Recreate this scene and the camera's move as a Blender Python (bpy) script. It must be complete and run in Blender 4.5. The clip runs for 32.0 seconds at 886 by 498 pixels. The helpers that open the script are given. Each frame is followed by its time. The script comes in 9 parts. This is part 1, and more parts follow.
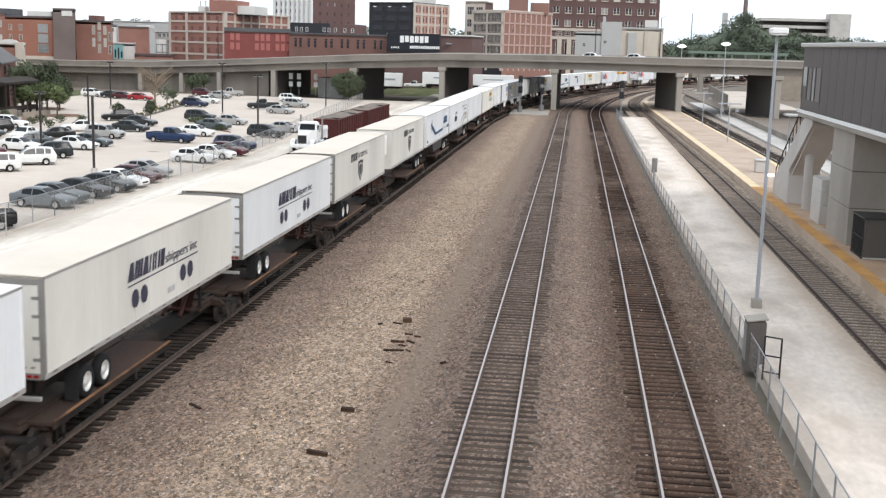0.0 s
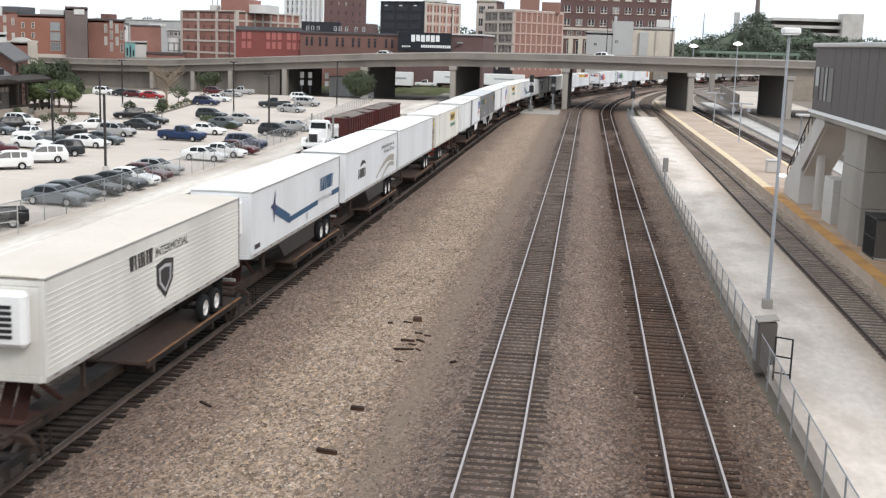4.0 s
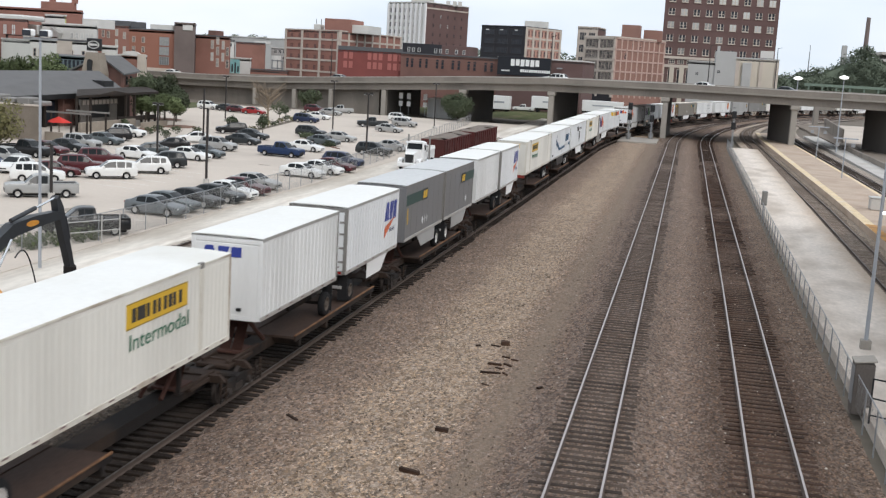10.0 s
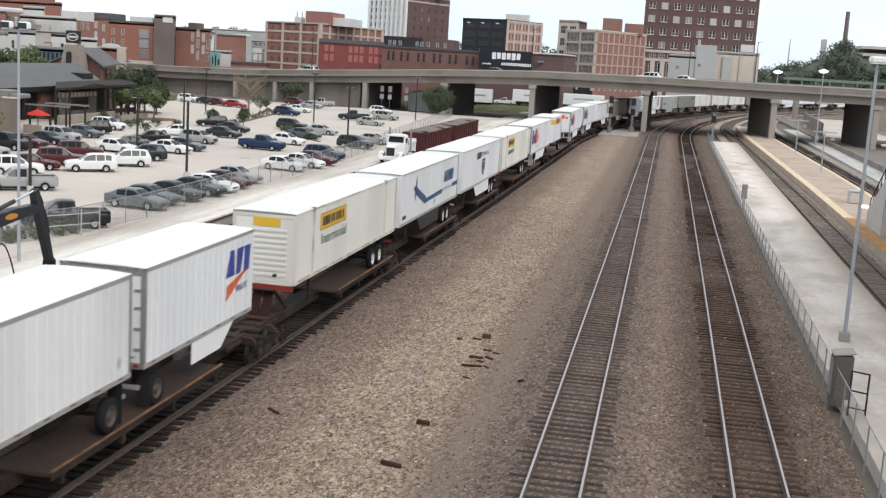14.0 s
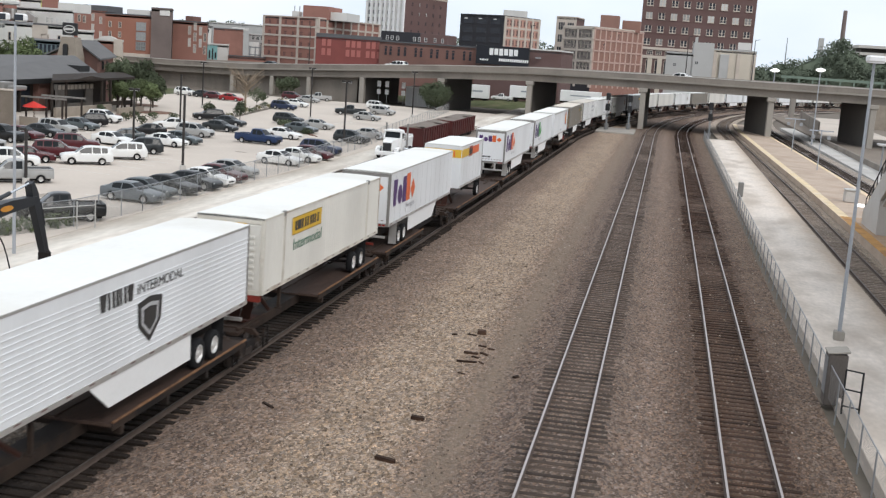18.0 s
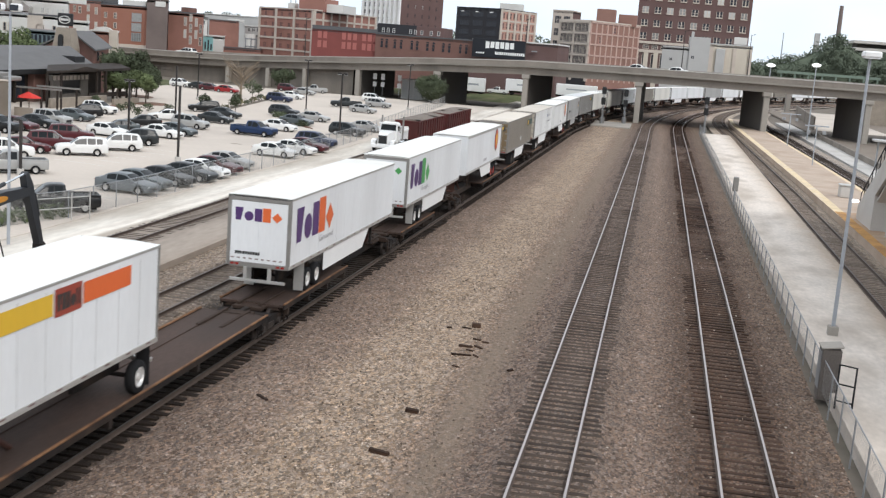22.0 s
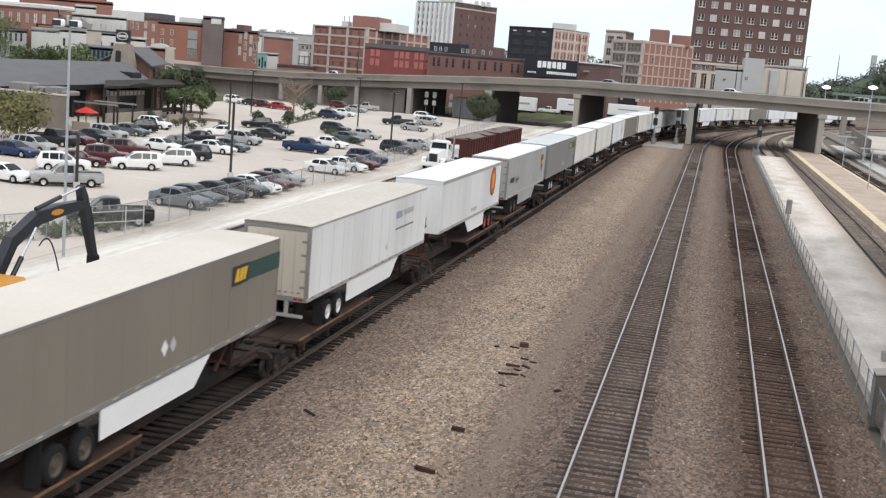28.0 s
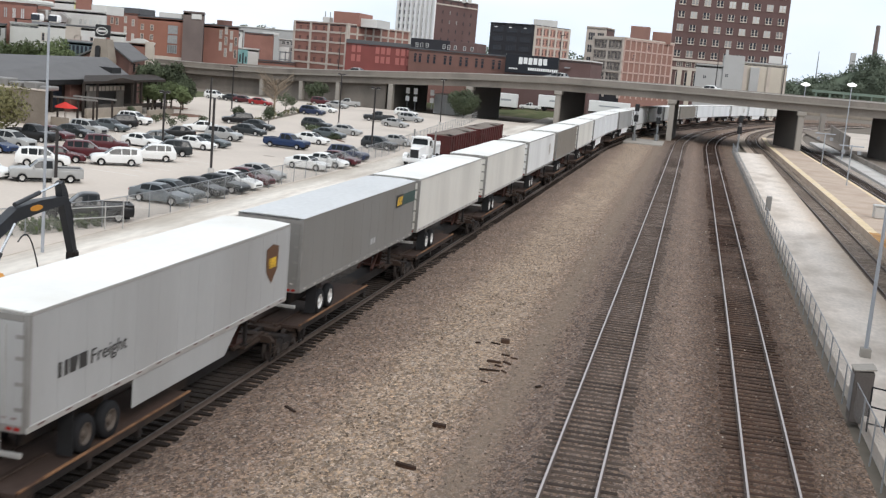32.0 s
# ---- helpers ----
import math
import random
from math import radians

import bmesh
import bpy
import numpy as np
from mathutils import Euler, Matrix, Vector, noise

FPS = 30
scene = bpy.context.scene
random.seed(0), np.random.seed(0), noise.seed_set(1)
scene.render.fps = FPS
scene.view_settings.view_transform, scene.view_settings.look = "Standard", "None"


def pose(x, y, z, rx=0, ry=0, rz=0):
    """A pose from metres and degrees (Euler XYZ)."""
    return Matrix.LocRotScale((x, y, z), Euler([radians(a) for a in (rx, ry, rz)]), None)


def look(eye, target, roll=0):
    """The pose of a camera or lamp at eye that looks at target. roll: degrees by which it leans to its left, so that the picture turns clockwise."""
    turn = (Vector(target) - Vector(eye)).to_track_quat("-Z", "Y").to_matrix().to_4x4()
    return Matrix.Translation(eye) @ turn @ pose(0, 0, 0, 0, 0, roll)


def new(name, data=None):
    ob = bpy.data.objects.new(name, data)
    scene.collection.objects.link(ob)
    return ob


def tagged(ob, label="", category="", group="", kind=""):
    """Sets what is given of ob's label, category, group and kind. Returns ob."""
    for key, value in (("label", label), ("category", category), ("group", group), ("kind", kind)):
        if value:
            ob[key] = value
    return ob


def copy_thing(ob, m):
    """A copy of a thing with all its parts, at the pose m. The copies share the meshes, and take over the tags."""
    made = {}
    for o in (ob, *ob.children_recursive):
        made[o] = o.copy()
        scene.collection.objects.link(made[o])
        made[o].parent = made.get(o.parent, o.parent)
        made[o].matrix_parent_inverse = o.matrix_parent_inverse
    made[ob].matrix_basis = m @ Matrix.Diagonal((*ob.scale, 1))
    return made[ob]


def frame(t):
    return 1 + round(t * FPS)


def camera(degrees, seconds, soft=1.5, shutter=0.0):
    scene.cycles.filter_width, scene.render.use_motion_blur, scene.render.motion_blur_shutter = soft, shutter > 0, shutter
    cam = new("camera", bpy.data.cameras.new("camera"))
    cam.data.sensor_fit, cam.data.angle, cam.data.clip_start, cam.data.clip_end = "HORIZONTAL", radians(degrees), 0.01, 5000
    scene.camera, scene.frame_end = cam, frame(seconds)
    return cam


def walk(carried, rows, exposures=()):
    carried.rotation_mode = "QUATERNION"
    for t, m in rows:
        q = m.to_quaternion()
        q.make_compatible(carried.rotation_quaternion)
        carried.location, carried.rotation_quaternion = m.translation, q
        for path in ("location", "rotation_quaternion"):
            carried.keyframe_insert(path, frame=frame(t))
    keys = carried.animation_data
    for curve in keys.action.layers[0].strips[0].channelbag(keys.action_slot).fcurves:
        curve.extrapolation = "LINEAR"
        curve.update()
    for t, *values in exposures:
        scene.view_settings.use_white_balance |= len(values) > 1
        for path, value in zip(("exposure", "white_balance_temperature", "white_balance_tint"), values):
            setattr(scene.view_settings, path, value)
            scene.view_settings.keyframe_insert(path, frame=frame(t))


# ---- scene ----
cam = camera(42.0, 32.0, soft=1.3, shutter=0.3)
EYE = (0.0, 0.0, 11.35)
# seconds, tilt, lean, turn of the camera, which stands on a footbridge over the tracks
PATH = [
    (0.0, 79.86, -1.62, 6.65),
    (0.5, 79.68, -1.38, 6.91),
    (1.0, 79.64, -1.47, 7.02),
    (1.5, 79.64, -1.49, 7.14),
    (2.0, 79.63, -1.34, 7.19),
    (2.5, 79.73, -1.44, 7.16),
    (4.5, 79.86, -1.94, 7.40),
    (5.0, 80.12, -1.90, 8.08),
    (5.5, 80.45, -2.11, 8.62),
    (6.0, 80.73, -2.51, 9.25),
    (6.5, 81.12, -3.38, 12.60),
    (7.0, 81.27, -3.34, 13.77),
    (7.5, 81.33, -3.59, 13.57),
    (8.0, 81.29, -3.63, 13.09),
    (8.5, 81.17, -3.72, 12.91),
    (9.0, 81.01, -3.56, 12.57),
    (9.5, 80.88, -3.37, 12.25),
    (10.0, 80.73, -3.34, 12.07),
    (10.5, 80.58, -3.26, 11.99),
    (11.0, 80.54, -3.29, 11.95),
    (11.5, 80.54, -3.19, 11.79),
    (12.0, 80.47, -3.07, 11.62),
    (12.5, 80.43, -3.01, 11.50),
    (13.0, 80.41, -3.06, 11.37),
    (13.5, 80.39, -3.21, 11.35),
    (14.0, 80.45, -3.46, 11.15),
    (14.5, 80.56, -4.51, 11.22),
    (16.5, 80.39, -4.18, 11.09),
    (17.0, 80.36, -4.08, 11.03),
    (17.5, 80.33, -4.04, 10.97),
    (18.0, 80.24, -3.94, 11.02),
    (18.5, 80.15, -4.11, 11.00),
    (19.0, 80.14, -4.08, 10.93),
    (19.5, 80.13, -4.23, 10.87),
    (20.0, 80.09, -4.29, 10.84),
    (20.5, 80.05, -4.21, 10.81),
    (21.0, 80.01, -4.22, 10.81),
    (21.5, 79.94, -4.22, 10.82),
    (22.0, 79.91, -4.28, 10.83),
    (22.5, 79.86, -4.22, 10.87),
    (23.0, 79.86, -4.21, 10.87),
    (23.5, 79.85, -4.34, 10.84),
    (24.0, 79.83, -4.31, 10.82),
    (24.5, 79.79, -4.40, 10.88),
    (25.0, 79.92, -4.99, 11.63),
    (25.5, 80.42, -4.03, 13.09),
    (27.5, 80.68, -4.71, 13.59),
    (28.0, 80.62, -4.74, 13.38),
    (28.5, 80.59, -4.86, 13.21),
    (29.0, 80.61, -4.88, 13.02),
    (29.5, 80.59, -4.98, 12.89),
    (30.0, 80.58, -5.01, 12.75),
    (30.5, 80.59, -5.06, 12.62),
    (31.0, 80.55, -4.97, 12.54),
    (31.5, 80.53, -4.94, 12.55),
    (32.0, 80.51, -4.92, 12.46),
]
walk(cam, [(t, pose(*EYE, rx, ry, rz)) for t, rx, ry, rz in PATH], [(t, e - 0.2, 6330, 11) for t, e in ((0.0, 0.26), (2.0, 0.18), (5.0, 0.19), (6.0, 0.12), (7.0, -0.01), (8.0, -0.13), (9.0, -0.14), (10.0, -0.1), (11.0, -0.01), (12.0, 0.05), (14.0, 0.03), (17.0, -0.02), (19.0, -0.05), (20.0, -0.03), (22.0, 0.08), (23.0, 0.1), (25.0, 0.05), (29.0, 0.06), (32.0, 0.01))])

# ---- light: a bright, thinly clouded sky ----
world = bpy.data.worlds.new("sky")
scene.world = world
world.use_nodes = True
wn, wl = world.node_tree.nodes, world.node_tree.links
sky = wn.new("ShaderNodeTexSky")
sky.sky_type, sky.sun_disc = "NISHITA", False
sky.sun_elevation, sky.sun_rotation = radians(41), radians(137)
sky.air_density, sky.dust_density = 1.0, 3.0
tex = wn.new("ShaderNodeTexCoord")
cloud = wn.new("ShaderNodeTexNoise")
cloud.inputs["Scale"].default_value, cloud.inputs["Detail"].default_value = 2.2, 6
ramp = wn.new("ShaderNodeValToRGB")
ramp.color_ramp.elements[0].position, ramp.color_ramp.elements[0].color = 0.34, (11.0, 12.3, 13.4, 1)
ramp.color_ramp.elements[1].position, ramp.color_ramp.elements[1].color = 0.60, (14.6, 15.0, 15.4, 1)
stretch = wn.new("ShaderNodeMapping")
stretch.inputs["Scale"].default_value = (1, 1, 3)
mix = wn.new("ShaderNodeMixRGB")
mix.inputs[0].default_value = 0.86
wl.new(tex.outputs["Generated"], stretch.inputs["Vector"])
wl.new(stretch.outputs["Vector"], cloud.inputs["Vector"])
wl.new(cloud.outputs["Fac"], ramp.inputs["Fac"])
wl.new(sky.outputs["Color"], mix.inputs[1])
wl.new(ramp.outputs["Color"], mix.inputs[2])
wl.new(mix.outputs["Color"], wn["Background"].inputs["Color"])
wn["Background"].inputs["Strength"].default_value = 0.1
sun = new("sun", bpy.data.lights.new("sun", "SUN"))
sun.data.energy, sun.data.angle, sun.data.color = 1.5, radians(18), (1.0, 0.95, 0.88)
sun.matrix_world = look((48, -52, 62), (0, 0, 0))

# ---- materials ----


def mat(name, color, rough=0.7, metal=0.0, vary=0.15, scale=3.0, fine=40.0, bump=0.0, dark=None, spots=0.0, per=0.0, stretch=(1, 1, 1), bands=None, coat=0.0, wander=3.0):
    """A surface with variation at two scales, fine relief, darker stains and a little change from piece to piece.
    bands: rows of (x, colour), a slow change of the colour across the world's x."""
    m = bpy.data.materials.new(name)
    m.use_nodes = True
    n, l = m.node_tree.nodes, m.node_tree.links
    b = n["Principled BSDF"]
    b.inputs["Roughness"].default_value, b.inputs["Metallic"].default_value = rough, metal
    if rough >= 0.55:
        b.inputs["Specular IOR Level"].default_value = 0.2
    if coat:
        b.inputs["Coat Weight"].default_value = coat
    co = n.new("ShaderNodeTexCoord")
    mp = n.new("ShaderNodeMapping")
    mp.inputs["Scale"].default_value = stretch
    l.new(co.outputs["Object"], mp.inputs["Vector"])
    big, small = n.new("ShaderNodeTexNoise"), n.new("ShaderNodeTexNoise")
    for node, s in ((big, scale), (small, fine)):
        node.inputs["Scale"].default_value, node.inputs["Detail"].default_value = s, 4
        l.new(mp.outputs["Vector"], node.inputs["Vector"])

    def math_node(op, a, c):
        q = n.new("ShaderNodeMath")
        q.operation = op
        for i, v in enumerate((a, c)):
            if isinstance(v, (int, float)):
                q.inputs[i].default_value = v
            else:
                l.new(v, q.inputs[i])
        return q.outputs[0]
    v = math_node("ADD", math_node("MULTIPLY", math_node("SUBTRACT", big.outputs["Fac"], 0.5), 2.2 * vary),
                  math_node("MULTIPLY", math_node("SUBTRACT", small.outputs["Fac"], 0.5), 2.2 * vary))
    if per:
        info = n.new("ShaderNodeObjectInfo")
        v = math_node("ADD", v, math_node("MULTIPLY", math_node("SUBTRACT", info.outputs["Random"], 0.5), 2 * per))
    gain = math_node("ADD", v, 1.0)
    hsv = n.new("ShaderNodeHueSaturation")
    l.new(gain, hsv.inputs["Value"])
    if bands:
        sep = n.new("ShaderNodeSeparateXYZ")
        l.new(co.outputs["Object"], sep.inputs[0])
        x0, x1 = bands[0][0], bands[-1][0]
        wob = math_node("ADD", sep.outputs[0], math_node("MULTIPLY", math_node("SUBTRACT", big.outputs["Fac"], 0.5), wander))
        pos = math_node("DIVIDE", math_node("SUBTRACT", wob, x0), x1 - x0)
        rp = n.new("ShaderNodeValToRGB")
        els = rp.color_ramp.elements
        while len(els) < len(bands):
            els.new(0.5)
        for e, (x, c) in zip(els, bands):
            e.position, e.color = (x - x0) / (x1 - x0), (*c, 1)
        l.new(pos, rp.inputs["Fac"])
        l.new(rp.outputs["Color"], hsv.inputs["Color"])
    else:
        hsv.inputs["Color"].default_value = (*color, 1)
    out = hsv.outputs["Color"]
    if dark:
        st = n.new("ShaderNodeTexNoise")
        st.inputs["Scale"].default_value, st.inputs["Detail"].default_value = scale * 0.45, 8
        l.new(mp.outputs["Vector"], st.inputs["Vector"])
        r2 = n.new("ShaderNodeValToRGB")
        r2.color_ramp.elements[0].position, r2.color_ramp.elements[0].color = 0.5, (0, 0, 0, 1)
        r2.color_ramp.elements[1].position, r2.color_ramp.elements[1].color = 0.68, (spots, spots, spots, 1)
        l.new(st.outputs["Fac"], r2.inputs["Fac"])
        mx = n.new("ShaderNodeMixRGB")
        l.new(r2.outputs["Color"], mx.inputs[0])
        l.new(out, mx.inputs[1])
        mx.inputs[2].default_value = (*dark, 1)
        out = mx.outputs["Color"]
    l.new(out, b.inputs["Base Color"])
    if bump:
        bp = n.new("ShaderNodeBump")
        bp.inputs["Strength"].default_value, bp.inputs["Distance"].default_value = min(1, bump), 0.03
        l.new(small.outputs["Fac"], bp.inputs["Height"])
        l.new(bp.outputs["Normal"], b.inputs["Normal"])
    return m


def glass_dark(name, color=(0.02, 0.025, 0.03), rough=0.08):
    return mat(name, color, rough, 0.0, 0.1, 2, 9)


def gravel(name, bands, size=0.06, contrast=0.5, strength=1.0, fines=None):
    """Loose stones: cells of their own tone with dark gaps, over slow bands of colour across x."""
    m = mat(name, (0.3, 0.27, 0.24), 0.95, 0, 0.16, 0.35, 1.6, 0, bands=bands, wander=1.3)
    n, l = m.node_tree.nodes, m.node_tree.links
    b = n["Principled BSDF"]
    co = next(q for q in n if q.bl_idname == "ShaderNodeTexCoord")
    base = b.inputs["Base Color"].links[0].from_socket
    vo, ed = n.new("ShaderNodeTexVoronoi"), n.new("ShaderNodeTexVoronoi")
    # bend the cells so that the stones come out angular and long
    warp, bent, less = n.new("ShaderNodeTexNoise"), n.new("ShaderNodeVectorMath"), n.new("ShaderNodeVectorMath")
    warp.inputs["Scale"].default_value, warp.inputs["Detail"].default_value = 0.6 / size, 2
    l.new(co.outputs["Object"], warp.inputs["Vector"])
    less.operation = "SCALE"
    less.inputs["Scale"].default_value = size * 3.2
    l.new(warp.outputs["Color"], less.inputs[0])
    tall = n.new("ShaderNodeMapping")
    tall.inputs["Scale"].default_value = (1.0, 0.5, 1.0)
    l.new(co.outputs["Object"], tall.inputs["Vector"])
    l.new(tall.outputs["Vector"], bent.inputs[0])
    l.new(less.outputs[0], bent.inputs[1])
    for q in (vo, ed):
        q.inputs["Scale"].default_value = 1 / size
        l.new(bent.outputs[0], q.inputs["Vector"])
    bw = n.new("ShaderNodeSeparateColor")
    l.new(vo.outputs["Color"], bw.inputs[0])
    rg = n.new("ShaderNodeMapRange")
    rg.inputs["To Min"].default_value, rg.inputs["To Max"].default_value = 1 - contrast, 1 + contrast * 0.7
    # a few stones are much paler than the rest
    few = n.new("ShaderNodeMapRange")
    few.inputs["From Min"].default_value, few.inputs["From Max"].default_value, few.inputs["To Min"].default_value, few.inputs["To Max"].default_value = 0.9, 0.94, 1.0, 1.4
    l.new(bw.outputs[1], few.inputs["Value"])
    warm = n.new("ShaderNodeMapRange")
    warm.inputs["To Min"].default_value, warm.inputs["To Max"].default_value = 0.72, 1.2
    l.new(bw.outputs[2], warm.inputs["Value"])
    l.new(bw.outputs[0], rg.inputs["Value"])
    gap = n.new("ShaderNodeMapRange")
    gap.inputs["From Min"].default_value, gap.inputs["From Max"].default_value = 0.25, 0.75
    gap.inputs["To Min"].default_value, gap.inputs["To Max"].default_value = 1.06, 0.74
    l.new(ed.outputs["Distance"], gap.inputs["Value"])
    mu = n.new("ShaderNodeMath")
    mu.operation = "MULTIPLY"
    l.new(rg.outputs[0], mu.inputs[0])
    l.new(gap.outputs[0], mu.inputs[1])
    hs = n.new("ShaderNodeHueSaturation")
    l.new(base, hs.inputs["Color"])
    mu2 = n.new("ShaderNodeMath")
    mu2.operation = "MULTIPLY"
    l.new(mu.outputs[0], mu2.inputs[0])
    l.new(few.outputs[0], mu2.inputs[1])
    l.new(mu2.outputs[0], hs.inputs["Value"])
    l.new(warm.outputs[0], hs.inputs["Saturation"])
    out = hs.outputs["Color"]
    if fines:
        # a trodden strip of fine dirt along x = fines, where few stones show
        x_, off, far_, near_, mx = n.new("ShaderNodeSeparateXYZ"), n.new("ShaderNodeMath"), n.new("ShaderNodeMath"), n.new("ShaderNodeMapRange"), n.new("ShaderNodeMixRGB")
        l.new(bent.outputs[0], x_.inputs[0])
        off.operation, far_.operation = "SUBTRACT", "ABSOLUTE"
        off.inputs[1].default_value = fines
        l.new(x_.outputs[0], off.inputs[0])
        l.new(off.outputs[0], far_.inputs[0])
        near_.inputs["From Min"].default_value, near_.inputs["From Max"].default_value, near_.inputs["To Min"].default_value, near_.inputs["To Max"].default_value = 0.1, 0.95, 0.6, 0.0
        l.new(far_.outputs[0], near_.inputs["Value"])
        l.new(near_.outputs[0], mx.inputs[0])
        l.new(out, mx.inputs[1])
        mx.inputs[2].default_value = (0.225, 0.175, 0.132, 1)
        out = mx.outputs["Color"]
    l.new(out, b.inputs["Base Color"])
    bp = n.new("ShaderNodeBump")
    bp.inputs["Strength"].default_value, bp.inputs["Distance"].default_value = strength, size * 0.6
    bp.invert = True
    l.new(ed.outputs["Distance"], bp.inputs["Height"])
    l.new(bp.outputs["Normal"], b.inputs["Normal"])
    return m


